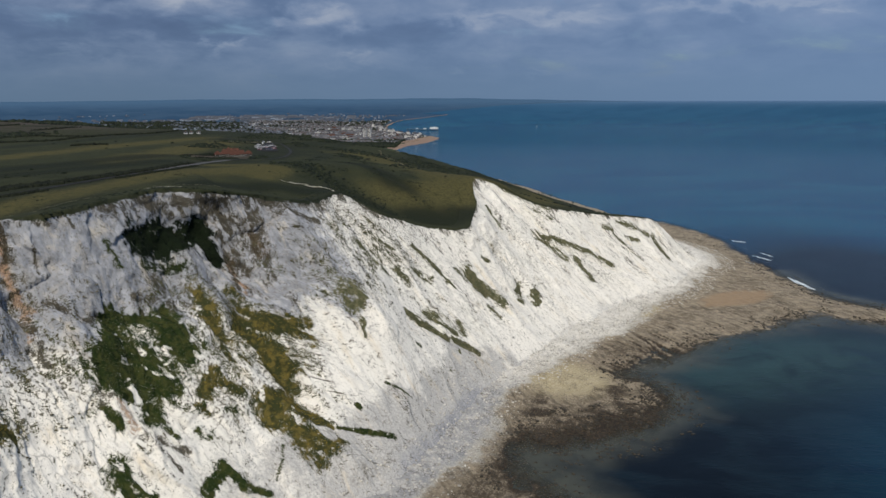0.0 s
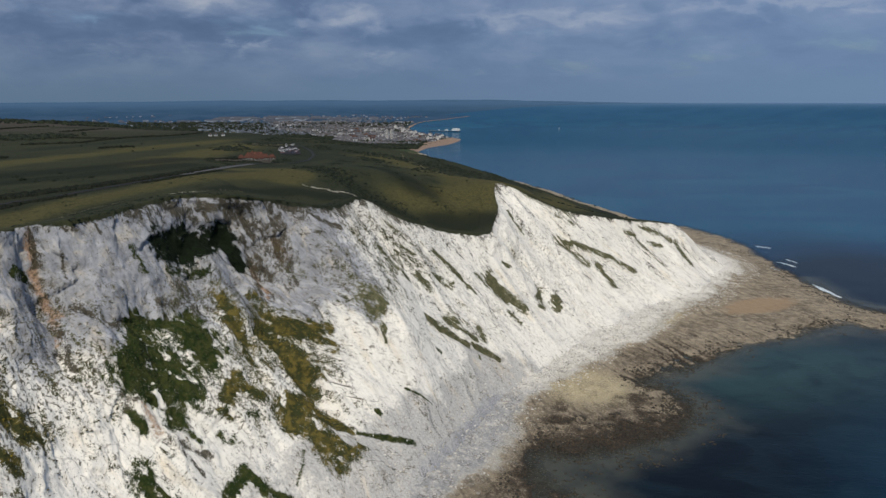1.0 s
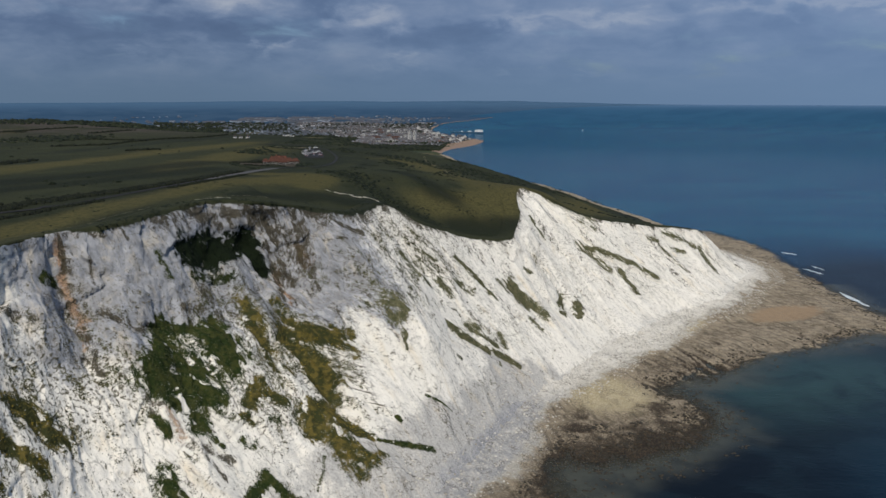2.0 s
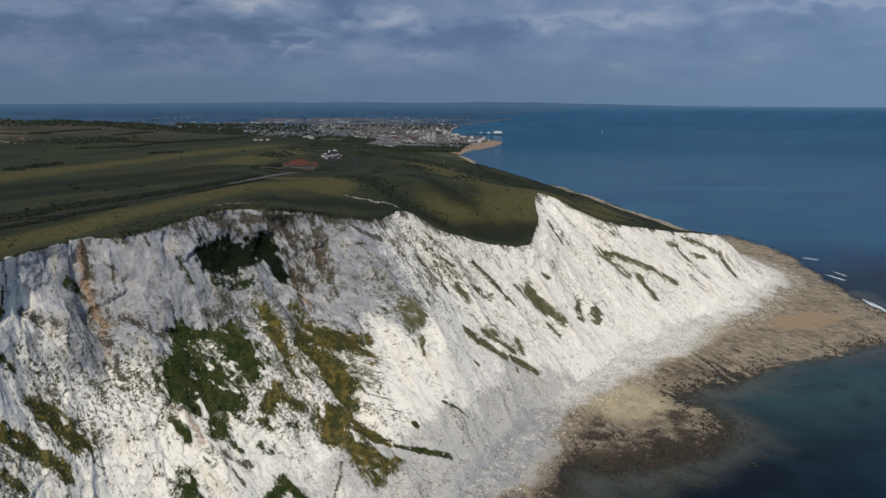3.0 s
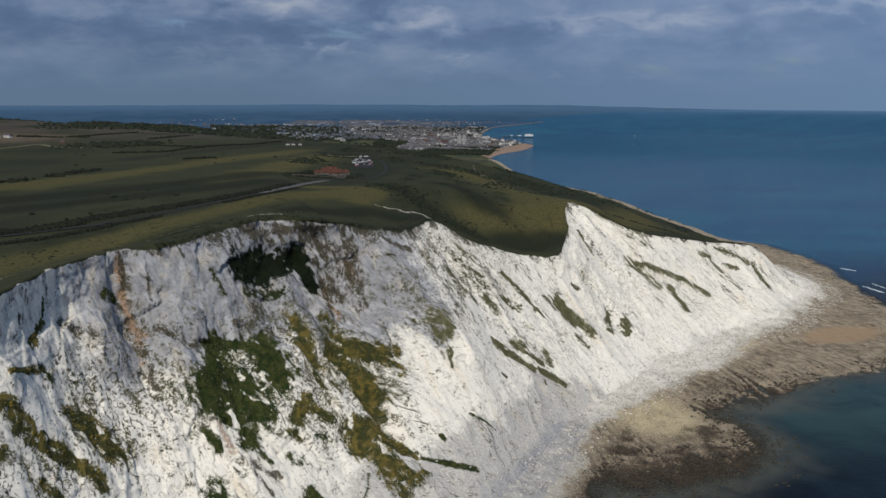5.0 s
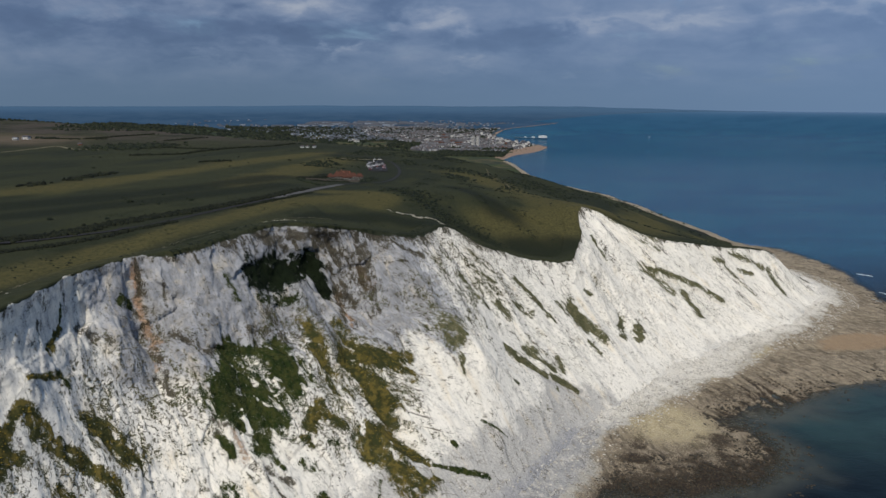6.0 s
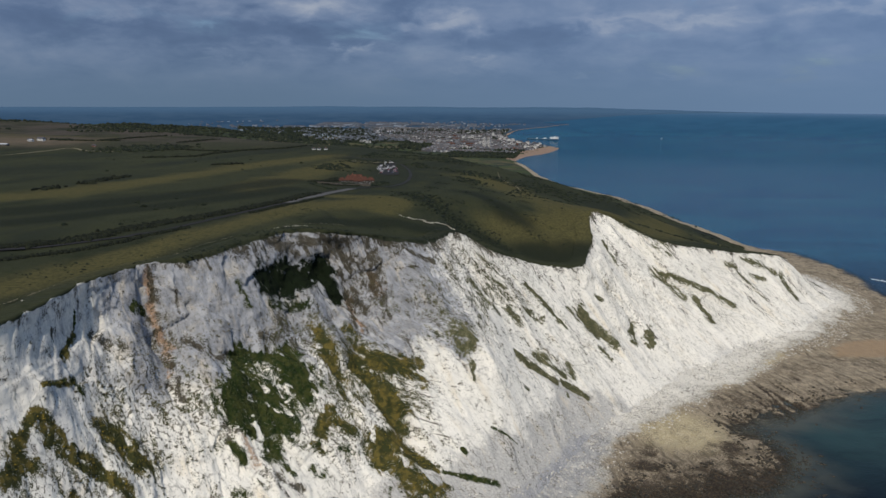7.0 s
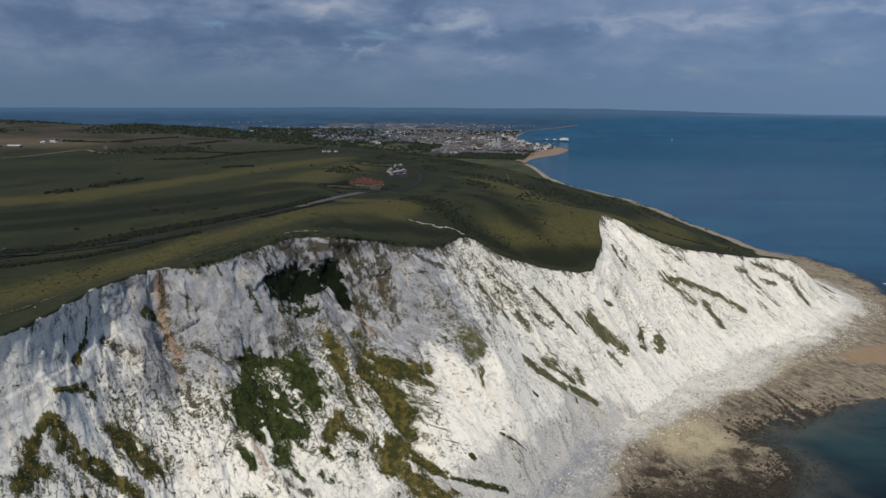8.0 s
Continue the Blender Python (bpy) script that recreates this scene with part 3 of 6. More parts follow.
SHADOWED = ((30, (-430, 420), (-385, 470), (-340, 540), (-305, 640), (-290, 740)), (10, (-330, 298), (-304, 337), (-279, 371), (-267, 410), (-254, 456), (-238, 510), (-228, 563), (-222, 634)), (5, (-148, 690), (-138, 668), (-112, 645), (-88, 634)),
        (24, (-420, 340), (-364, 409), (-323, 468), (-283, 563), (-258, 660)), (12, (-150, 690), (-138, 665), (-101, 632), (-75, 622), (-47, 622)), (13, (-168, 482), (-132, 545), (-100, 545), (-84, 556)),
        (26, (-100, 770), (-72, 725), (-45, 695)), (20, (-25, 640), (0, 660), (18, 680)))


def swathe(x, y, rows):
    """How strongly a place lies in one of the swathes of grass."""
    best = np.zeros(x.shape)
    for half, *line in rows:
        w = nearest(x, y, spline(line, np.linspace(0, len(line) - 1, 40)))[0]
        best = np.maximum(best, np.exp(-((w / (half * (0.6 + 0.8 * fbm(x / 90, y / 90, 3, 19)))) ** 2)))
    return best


# ---- downland, scarp, plain and far country in one sheet ----
az = np.radians(np.concatenate([np.arange(-152, -62, 1.5), np.arange(-62, 33, 0.36)]))
ring = 150 * np.exp(np.arange(0, math.log(62000 / 150), 0.0095))
RR, AZ = np.meshgrid(ring, az, indexing="ij")
X, Y = RR * np.sin(AZ), RR * np.cos(AZ)
inside = on_land(X, Y)
Z = land(X, Y)
country = smooth(5200, 9000, RR)
hills = fbm(AZ * 9 + 3, RR / 9000, 4, 31)
Z = Z + country * (smooth(15000, 42000, RR) * (60 + 260 * hills * smooth(-0.9, 0.25, AZ)) * (1 - 0.45 * smooth(-0.05, 0.15, AZ)) * (1 - smooth(0.10, 0.25, AZ)) - 6.75e-8 * RR**2)
off_shore, _ = nearest(X, Y, SHORE_LINE)
run_out = ~inside & (off_shore < 90) & (Y > 1040)
Z = np.where(inside, Z, np.where(run_out, -0.12 * off_shore, -25.0 - 1.2e-7 * RR**2))
Z = np.where(inside & (Y > 1040) & (Y < 3000), np.minimum(Z, 0.10 * off_shore + 0.0016 * off_shore**2), Z)
PLAIN = smooth(1500, 2350, Y + 0.5 * X)
wood = smooth(0.52, 0.62, fbm(X / 260, Y / 150, 4, 71)) * smooth(1050, 1500, Y + 0.5 * X) * (1 - 0.75 * smooth(2300, 2700, Y + 0.5 * X))
wood = np.maximum(wood, smooth(260, 120, np.abs(Y + 0.5 * X - 1830 - 220 * (fbm(X / 200, Y / 200, 2, 8) - 0.5))) * smooth(-200, -330, X))
wood = np.maximum(wood, smooth(0.12, 0.4, np.exp(-(((X + 2050) / 900) ** 2 + ((Y - 3350) / 650) ** 2)) * (0.5 + fbm(X / 300, Y / 300, 4, 73))))
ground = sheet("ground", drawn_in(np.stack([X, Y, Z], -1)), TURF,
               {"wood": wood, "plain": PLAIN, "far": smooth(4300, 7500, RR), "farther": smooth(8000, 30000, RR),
                "sunlit": swathe(X, Y, SUNLIT), "shadowed": swathe(X, Y, SHADOWED),
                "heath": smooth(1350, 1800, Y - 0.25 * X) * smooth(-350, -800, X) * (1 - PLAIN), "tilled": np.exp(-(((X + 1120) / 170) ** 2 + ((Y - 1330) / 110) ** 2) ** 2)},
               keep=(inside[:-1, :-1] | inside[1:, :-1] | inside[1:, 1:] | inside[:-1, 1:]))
tagged(ground, "olive green rolling downland turf above the chalk cliffs", "grassland", kind="structure")

# ---- the chalk cliff ----
stations = np.concatenate([np.arange(0, 2.6, 0.02), np.arange(2.6, 11.5, 0.0135), np.arange(11.5, 19.2, 0.0165), np.arange(19.2, 21.001, 0.03)])
downs = np.concatenate([np.linspace(-1, -0.08, 11), np.linspace(0, 1.04, 205)])
S, V = np.meshgrid(stations, downs, indexing="ij")
s, v = S.ravel(), V.ravel()
rim, foot = spline(RIM, s), spline(FOOT, s)
base = face(s, np.maximum(v, 0))
along = np.gradient(spline(RIM, stations) + spline(FOOT, stations), axis=0)[:, :2]
along /= np.linalg.norm(along, axis=1)[:, None]
out = np.repeat(np.stack([along[:, 1], -along[:, 0]], -1), len(downs), 0)
run = np.concatenate([[0], np.cumsum(np.linalg.norm(np.diff((spline(RIM, stations) + spline(FOOT, stations))[:, :2] / 2, axis=0), axis=1))])
L = np.repeat(run, len(downs))
drop = np.maximum(v, 0) * np.linalg.norm(foot - rim, axis=1)
vv = np.clip(v, 0, 1)
# gullies and ribs run down the face; the upper part stands in sheer buttresses
warp = 16 * (fbm(L / 38, drop / 48, 3, 11) - 0.5) + 5 * (fbm(L / 11, drop / 14, 3, 12) - 0.5)
big = ridged((L + 1.6 * warp) / 52, drop / 230, 2, 21) - 0.55
ribs = ridged((L + warp) / 17, drop / 70, 4, 33) - 0.58
crag = ridged((L + 0.7 * warp) / 6.0, drop / 15, 4, 47) - 0.58
chips = ridged((L + 0.3 * warp) / 2.6, drop / 4.5, 3, 53) - 0.58
sheer = smooth(0.42, 0.12, v) * smooth(9.6, 7.4, s) + 0.5 * smooth(0.3, 0.05, v) * smooth(12.5, 14, s)
talus = smooth(0.62, 0.95, v + 0.35 * (fbm(L / 30, drop / 60, 3, 3) - 0.5))
calm = smooth(0.40, 0.55, v + 0.2 * (fbm(L / 22, drop / 30, 2, 14) - 0.5)) * smooth(7.5, 8.3, s) * smooth(10.8, 9.8, s)
rugged = (1 - 0.72 * talus - 0.5 * calm * (1 - talus)) * (1 - 0.45 * smooth(7.8, 9.2, s))
push = big * (3 + 4 * smooth(3.6, 5, s)) + ribs * (1.4 + 0.5 * sheer) * rugged + crag * 1.0 * rugged * (1 - 0.7 * sheer) + chips * 0.30 * (0.2 + 0.8 * rugged) * (1 - 0.6 * sheer)
push = push + 1.1 * facets((L + 0.8 * warp) / 7.5, (drop + 0.6 * warp) / 11, 421, 0.7) * rugged * (1 - 0.5 * smooth(8.5, 10, s))
push = push + 1.7 * facets((L + warp) / 14, (drop + 0.4 * warp) / 27, 401, 0.8) * (rugged + 1.3 * sheer)
push = push + 0.45 * facets((L + 0.5 * warp) / 3.4, drop / 5.0, 411, 0.9) * (0.1 + 0.9 * rugged) * (1 - 0.6 * smooth(8, 10, s)) * (1 - 0.5 * sheer)
blocks = ridged((L + warp) / 19, (drop - 0.5 * L + warp) / 24, 4, 57) - 0.58
push = push + blocks * 2.2 * rugged
push = push * (0.4 + 0.6 * smooth(0, 0.1, vv)) * smooth(1.02, 0.82, vv)
push = push * (1 - 0.6 * smooth(4.4, 3.9, s) * smooth(0.5, 0.35, vv))
# the main spurs, hollows and ledges: a line on the face, its half width and how far it stands out (metres)
SPURS = ((6.75, 0.62, 7.15, 0.90, 9, 6), (8.50, 0.00, 8.95, 0.55, 8, 5), (6.95, 0.20, 6.90, 0.45, 7, 6), (3.22, 0.20, 3.72, 0.53, 8, 3.5),
         (6.46, 0.56, 6.10, 0.78, 9, 2.2), (5.55, 0.20, 5.35, 0.55, 9, 5), (4.55, 0.10, 4.50, 0.28, 8, 4), (13.1, 0.02, 13.4, 0.5, 10, 4))
HOLLOWS = ((5.04, 0.00, 4.85, 0.38, 5, 6), (7.75, 0.06, 7.55, 0.36, 16, 10), (6.10, 0.34, 5.60, 0.55, 17, 6), (7.15, 0.15, 6.65, 0.20, 13, 6), (7.30, 0.17, 7.36, 0.26, 6, 4),
           (9.90, 0.60, 11.20, 0.88, 4, 4), (15.3, 0.42, 16.4, 0.72, 5, 4), (12.3, 0.38, 12.55, 0.68, 6, 3), (7.15, 0.46, 7.12, 0.74, 8, 4),
           (4.05, 0.00, 4.00, 0.16, 4, 2), (9.6, 0.02, 10.3, 0.35, 6, 4))
for rows, sign in ((SPURS, 1.0), (HOLLOWS, -1.0)):
    for s0, v0, s1, v1, half, height in rows:
        a, b = face(np.array([s0]), np.array([v0]))[0], face(np.array([s1]), np.array([v1]))[0]
        near = np.abs(s - (s0 + s1) / 2) < 1.5 + abs(s1 - s0)
        q = base[near] - a
        t = np.clip(q @ (b - a) / ((b - a) @ (b - a)), 0, 1)
        d = np.linalg.norm(q - t[:, None] * (b - a), axis=1) / half + 0.7 * (fbm(L[near] / 7, drop[near] / 11, 3, 55) - 0.5)
        push[near] += sign * height * np.maximum(1 - d / 1.7, 0) ** (1.0 if sign > 0 else 1.3) * (0.12 + 0.88 * smooth(0.0, 0.09, vv[near]))
# upright flutes with sharp grooves on the sheer upper face
flutes = np.abs(2 * value_noise((L + 0.8 * warp) / 11, drop / 90, 61) - 1) + 0.45 * np.abs(2 * value_noise((L + 0.6 * warp) / 4.7, drop / 50, 62) - 1)
push = push + 1.5 * (np.sqrt(flutes) - 0.75) * smooth(0.34, 0.20, v + 0.1 * (fbm(L / 20, drop / 30, 2, 63) - 0.5)) * smooth(8.0, 7.0, s) * smooth(0.0, 0.02, vv)
# the sheer wall stands back above a broken shelf; below it the slope eases
WALL_FOOT = ((2.0, 0.25), (2.94, 0.22), (3.36, 0.17), (3.76, 0.112), (4.1, 0.153), (4.45, 0.168), (5.0, 0.219), (5.3, 0.224), (5.7, 0.326), (6.4, 0.357), (6.76, 0.352), (7.5, 0.27), (8.0, 0.352), (8.4, 0.342), (8.9, 0.296), (9.6, 0.2))
shelf = np.interp(s, *zip(*WALL_FOOT)) + 0.10 * (fbm(L / 9, drop / 40, 3, 64) - 0.5)
push = push - np.minimum(5.0, 20 * shelf) * (1 - 0.6 * smooth(4.8, 3.8, s)) * smooth(0.0, 1.0, v / shelf) * smooth(1.0, 0.0, (v - shelf) / 0.075) * smooth(9.4, 8.4, s)
ledge = np.floor(base[:, 2] / 6 + 1.8 * fbm(L / 50, drop / 50, 2, 15))
push = push + 0.9 * (hashed(ledge, np.zeros_like(ledge), 5) - 0.5) * sheer
place = base.copy()
lean = smooth(0.0, 0.25, vv) * 0.55
place[:, :2] += out * (push * np.sqrt(1 - lean**2))[:, None]
place[:, 2] += push * lean
# a strip of turf runs back from the edge and dips under the downland sheet
top = v < 0
back = (-v * (15.0 + 8 * smooth(12, 17, s)))[:, None]
strip = rim[:, :2] - out * back + out * (push * (1 + np.minimum(v, 0)))[:, None] * 1.0
tz = land(strip[top, 0], strip[top, 1])
place[top, :2] = strip[top]
place[top, 2] = tz + 0.75 * smooth(-1.0, -0.5, v[top]) - 1.4 * smooth(-0.75, -1.0, v[top]) + 0.25 * (fbm(L[top] / 3, v[top] * 5, 3, 4) - 0.5)
atrim = (v >= 0) & (v < 0.05)
place[atrim, 2] += (0.6 - 1.0 * v[atrim] / 0.05) * (1 - v[atrim] / 0.05)

# what grows on the face: a line between two places on it (station, depth), and a width in metres
# station, depth, to station, depth, half width in metres, how closed the growth is
IVY = ((6.56, 0.148, 7.14, 0.178, 7, 1.5), (6.83, 0.138, 7.38, 0.153, 5, 1.5), (7.34, 0.168, 7.43, 0.24, 4.5, 1.4), (6.5, 0.219, 6.85, 0.265, 2.7, 0.95))
SCRUB = ((5.91, 0.331, 5.5, 0.454, 6.4, 1.45), (5.83, 0.306, 6.33, 0.372, 2.5, 1.2), (6.37, 0.393, 6.35, 0.474, 7.2, 1.5), (5.66, 0.474, 5.98, 0.52, 7.4, 1.4),
    (5.92, 0.433, 6.1, 0.489, 5.7, 1.35), (5.77, 0.54, 5.69, 0.596, 4.6, 1.1), (5.45, 0.474, 5.53, 0.53, 3.6, 1.1), (7.3, 0.811, 7.76, 0.851, 1.7, 1.2),
    (7.62, 0.841, 8.09, 0.892, 1.4, 1), (4.72, 0.117, 4.92, 0.138, 1.9, 1.2), (6.03, 0.367, 6.07, 0.418, 7, 0.55), (6.23, 0.495, 6.27, 0.535, 5.1, 0.5),
    (3.84, 0.066, 3.8, 0.122, 0.6, 1))
LEDGES = ((3.3, 0.204, 3.6, 0.235, 1.1, 0.9), (3.6, 0.245, 3.65, 0.285, 1.7, 0.8), (5.73, 0.627, 5.77, 0.663, 1.5, 0.7), (6.22, 0.117, 6.23, 0.194, 2.3, 0.62),
    (5.18, 0.545, 5.23, 0.586, 2.7, 0.85), (7.87, 0.775, 7.89, 0.785, 1.4, 1.3), (8.49, 0.739, 8.73, 0.816, 0.7, 1), (9.53, 0.678, 9.63, 0.704, 1.2, 0.9))
GORSE_HIGH = ((7.19, 0.469, 7.72, 0.51, 6.4, 1.25), (7.04, 0.489, 7.12, 0.545, 4.9, 1.3), (7.12, 0.545, 7.19, 0.627, 6.2, 1.3), (7.11, 0.607, 7.14, 0.683, 4.1, 1.2),
    (7.82, 0.474, 7.91, 0.545, 4.3, 0.85), (7.27, 0.372, 7.3, 0.454, 3.3, 0.95), (8.05, 0.495, 7.88, 0.571, 3.6, 0.75), (8.34, 0.382, 8.41, 0.398, 3, 0.7),
    (6.83, 0.357, 6.79, 0.444, 3.1, 1.1), (6.74, 0.428, 6.79, 0.5, 3.8, 1), (6.73, 0.515, 6.69, 0.561, 2.4, 0.85), (6.83, 0.561, 6.83, 0.591, 1.7, 0.8))
GORSE_LOW = ((6.43, 0.566, 6.26, 0.602, 3.2, 1.2), (6.45, 0.591, 6.53, 0.637, 2.9, 1.1), (6.16, 0.617, 6.2, 0.642, 2.2, 0.9), (6.77, 0.673, 6.68, 0.729, 4.9, 1.4),
    (6.88, 0.693, 7.14, 0.78, 4.9, 1.35), (6.77, 0.765, 6.95, 0.841, 5.2, 1.05), (6.74, 0.805, 6.79, 0.862, 3.9, 0.9), (7.22, 0.8, 7.18, 0.846, 3.7, 0.9))
GORSE_WEST = ((3.73, 0.377, 3.82, 0.433, 3.4, 1.05), (3.8, 0.413, 3.9, 0.489, 4.8, 1.25), (3.91, 0.479, 4.11, 0.535, 2.8, 1.05), (3.17, 0.285, 3.19, 0.311, 3.6, 1),
    (3.23, 0.336, 3.48, 0.428, 2.4, 0.85), (3.48, 0.438, 3.68, 0.551, 2.4, 1.05), (3.23, 0.454, 3.32, 0.505, 2.6, 0.85), (3.76, 0.127, 3.57, 0.163, 2, 1.05))
GORSE_FAR_WEST = ((3.03, 0.28, 2.91, 0.342, 3.6, 1.15), (3.14, 0.245, 3.03, 0.28, 2.3, 1.1), (3.21, 0.194, 3.59, 0.24, 1.3, 1.1), (3.17, 0.255, 3.33, 0.367, 2.1, 0.85),
    (3.23, 0.357, 3.69, 0.53, 2.1, 0.95), (2.99, 0.336, 3.06, 0.342, 2.8, 1))
FOOT_SCRUB = ((5.69, 0.795, 6, 0.775, 3, 1.2), (6, 0.76, 6.06, 0.821, 2.7, 1.1), (6.06, 0.821, 6.23, 0.862, 1.8, 1), (4.92, 0.673, 4.88, 0.724, 5.3, 0.95),
    (4.98, 0.719, 5.06, 0.755, 3.2, 0.9), (6.58, 0.79, 6.37, 0.846, 0.7, 0.9), (6.03, 0.668, 6.08, 0.688, 2.2, 0.8), (6.11, 0.617, 6.18, 0.622, 1.9, 0.8),
    (6.33, 0.653, 6.5, 0.688, 1.6, 0.65))
SLANTS_LOW = ((8.72, 0.398, 8.74, 0.444, 6, 1), (8.68, 0.51, 8.59, 0.571, 1.5, 0.8), (9.94, 0.576, 10.67, 0.749, 1.9, 1.15), (10.48, 0.612, 10.74, 0.632, 3, 0.75),
    (10.51, 0.632, 10.93, 0.739, 2.1, 1.1), (10.75, 0.744, 11.17, 0.862, 1.7, 1.2), (11.21, 0.688, 11.11, 0.749, 3.1, 0.75), (10.71, 0.795, 10.61, 0.831, 1.7, 0.8),
    (12.39, 0.352, 12.44, 0.52, 4.4, 1.3), (12.47, 0.5, 12.64, 0.617, 4.4, 0.85), (12.23, 0.617, 12.31, 0.704, 2.4, 0.6), (13.65, 0.576, 13.27, 0.668, 3.2, 1.2),
    (13.99, 0.668, 13.73, 0.739, 3.8, 1.4))
SLANTS_HIGH = ((11.36, 0.184, 11.48, 0.25, 1.8, 1), (11.5, 0.265, 11.67, 0.413, 2.8, 1), (11.71, 0.408, 11.73, 0.469, 1.4, 0.9), (12.03, 0.326, 12.26, 0.428, 1.7, 0.8),
    (10.47, 0.377, 10.57, 0.444, 3, 0.95), (11.01, 0.352, 11.21, 0.398, 3.1, 0.95), (9.71, 0.235, 9.81, 0.326, 3.8, 0.7), (9.81, 0.326, 10.24, 0.444, 2.5, 0.62),
    (10.48, 0.229, 10.73, 0.26, 1.7, 0.62), (12.99, 0.265, 13.07, 0.306, 2, 0.8), (11.23, 0.433, 11.39, 0.393, 1.1, 0.95), (14.49, 0.138, 14.49, 0.321, 2, 0.7))
SLANTS_HEADLAND = ((15.38, 0.398, 15.58, 0.571, 4.7, 0.85), (15.51, 0.387, 16.2, 0.495, 2.4, 1.05), (15.79, 0.576, 15.76, 0.744, 4.2, 0.95), (16.2, 0.495, 16.38, 0.637, 2.5, 0.85),
    (16.98, 0.214, 17.01, 0.617, 1.5, 1.05), (16.88, 0.184, 17.01, 0.209, 2.7, 0.9), (17.24, 0.097, 17.64, 0.296, 4.1, 0.68), (17.16, 0.326, 17.31, 0.372, 2.7, 0.8),
    (17.7, 0.347, 17.61, 0.658, 4.3, 1), (15.56, 0.003, 16.1, 0.031, 4.3, 0.55), (15.82, 0.097, 15.99, 0.158, 3, 0.62))
SOIL_BRINK = ((7.45, 0.046, 7.49, 0.127, 1.5, 1), (7.65, 0.046, 7.73, 0.138, 1.9, 1.05), (8.08, 0.031, 8.03, 0.178, 2.3, 0.9), (8.09, 0.117, 8.07, 0.245, 2.3, 0.95),
    (8.12, 0.245, 8.04, 0.331, 1.1, 0.9), (7.78, 0.127, 7.85, 0.199, 3.4, 0.62), (6.97, 0.046, 7.03, 0.102, 1.8, 0.95), (7.15, 0.046, 7.18, 0.107, 1.1, 0.95),
    (8.54, 0.041, 8.95, 0.087, 1.4, 1.1), (5.61, 0.02, 5.71, 0.031, 1.3, 0.9), (5.95, 0.003, 5.95, 0.051, 1, 0.9), (7.58, 0.235, 7.53, 0.326, 2.3, 0.85))
SOIL_WEST = ((4.06, 0.158, 4.25, 0.229, 2.4, 0.72), (3.49, 0.097, 3.41, 0.133, 1.9, 0.75), (5.27, 0.245, 5.65, 0.321, 1.6, 0.8), (4.99, 0.27, 4.94, 0.362, 1.6, 1),
    (4.9, 0.347, 4.92, 0.398, 2.2, 0.9), (7.5, 0.336, 7.37, 0.403, 1.8, 0.85), (5.11, 0.087, 5.07, 0.112, 1.6, 1), (4.94, 0.127, 4.99, 0.163, 1, 1),
    (5.41, 0.082, 5.34, 0.168, 0.6, 0.9), (9.04, 0.003, 9.19, 0.01, 2, 0.8))
SOIL_FOOT = ((5.42, 0.632, 5.76, 0.698, 1.8, 0.85), (5.49, 0.658, 5.54, 0.729, 1.2, 0.85), (5.27, 0.495, 5.44, 0.525, 2.4, 0.7), (5.18, 0.535, 5.19, 0.566, 2.7, 0.8),
    (6.33, 0.596, 6.57, 0.663, 1, 0.7))
RUST = ((5.11, 0.02, 5.03, 0.148, 1.6, 0.95), (5.02, 0.158, 5.07, 0.25, 1.6, 0.95), (5.04, 0.25, 4.9, 0.326, 1.3, 0.85), (7.61, 0.25, 7.53, 0.372, 2.7, 0.85),
    (8.04, 0.158, 8.07, 0.224, 2.3, 0.8), (5.39, 0.53, 5.35, 0.602, 2.7, 0.4))
SPECKLED = ((4.84, 0.423, 5.07, 0.52, 6, 0.8), (4.56, 0.413, 4.56, 0.602, 4.8, 0.6), (4.81, 0.189, 4.42, 0.342, 8.1, 0.55), (3.9, 0.24, 3.5, 0.291, 6.4, 0.5),
    (6.6, 0.204, 6.66, 0.326, 9.1, 0.6), (6.42, 0.326, 6.52, 0.372, 6.7, 0.7), (8.34, 0.382, 7.93, 0.469, 7.4, 0.6), (10.01, 0.189, 10.7, 0.367, 9.5, 0.4),
    (10.63, 0.495, 12.01, 0.642, 9.5, 0.35), (15.84, 0.398, 16.07, 0.749, 12.1, 0.4), (13.65, 0.275, 13.68, 0.545, 8.5, 0.4), (9.4, 0.805, 10.17, 0.841, 6.2, 0.5),
    (3.49, 0.489, 3.29, 0.403, 8.1, 0.6))
GREEN = IVY + SCRUB
LEDGES = LEDGES + FOOT_SCRUB
GORSE = GORSE_HIGH + GORSE_LOW + GORSE_WEST + GORSE_FAR_WEST
STREAKS = SLANTS_LOW + SLANTS_HIGH + SLANTS_HEADLAND
SOIL_BELOW_TURF = ((7.15, 0.041, 8.41, 0.015, 3, 1.3), (7.69, 0.082, 7.96, 0.173, 5.4, 0.65), (8.14, 0.071, 8, 0.24, 4.2, 0.75), (7.76, 0.036, 7.81, 0.102, 3, 0.85),
    (8.58, 0.015, 9.27, 0.02, 1.6, 0.9), (7.73, 0.214, 7.66, 0.291, 4.6, 0.65), (6.5, 0.275, 6.49, 0.362, 4.8, 0.7), (6.27, 0.296, 6.65, 0.362, 3, 0.75),
    (5.93, 0.015, 7.01, 0.02, 0.8, 0.8), (5.61, 0.316, 5.77, 0.306, 1.9, 0.8), (6.26, 0.331, 6.26, 0.347, 2, 0.8))
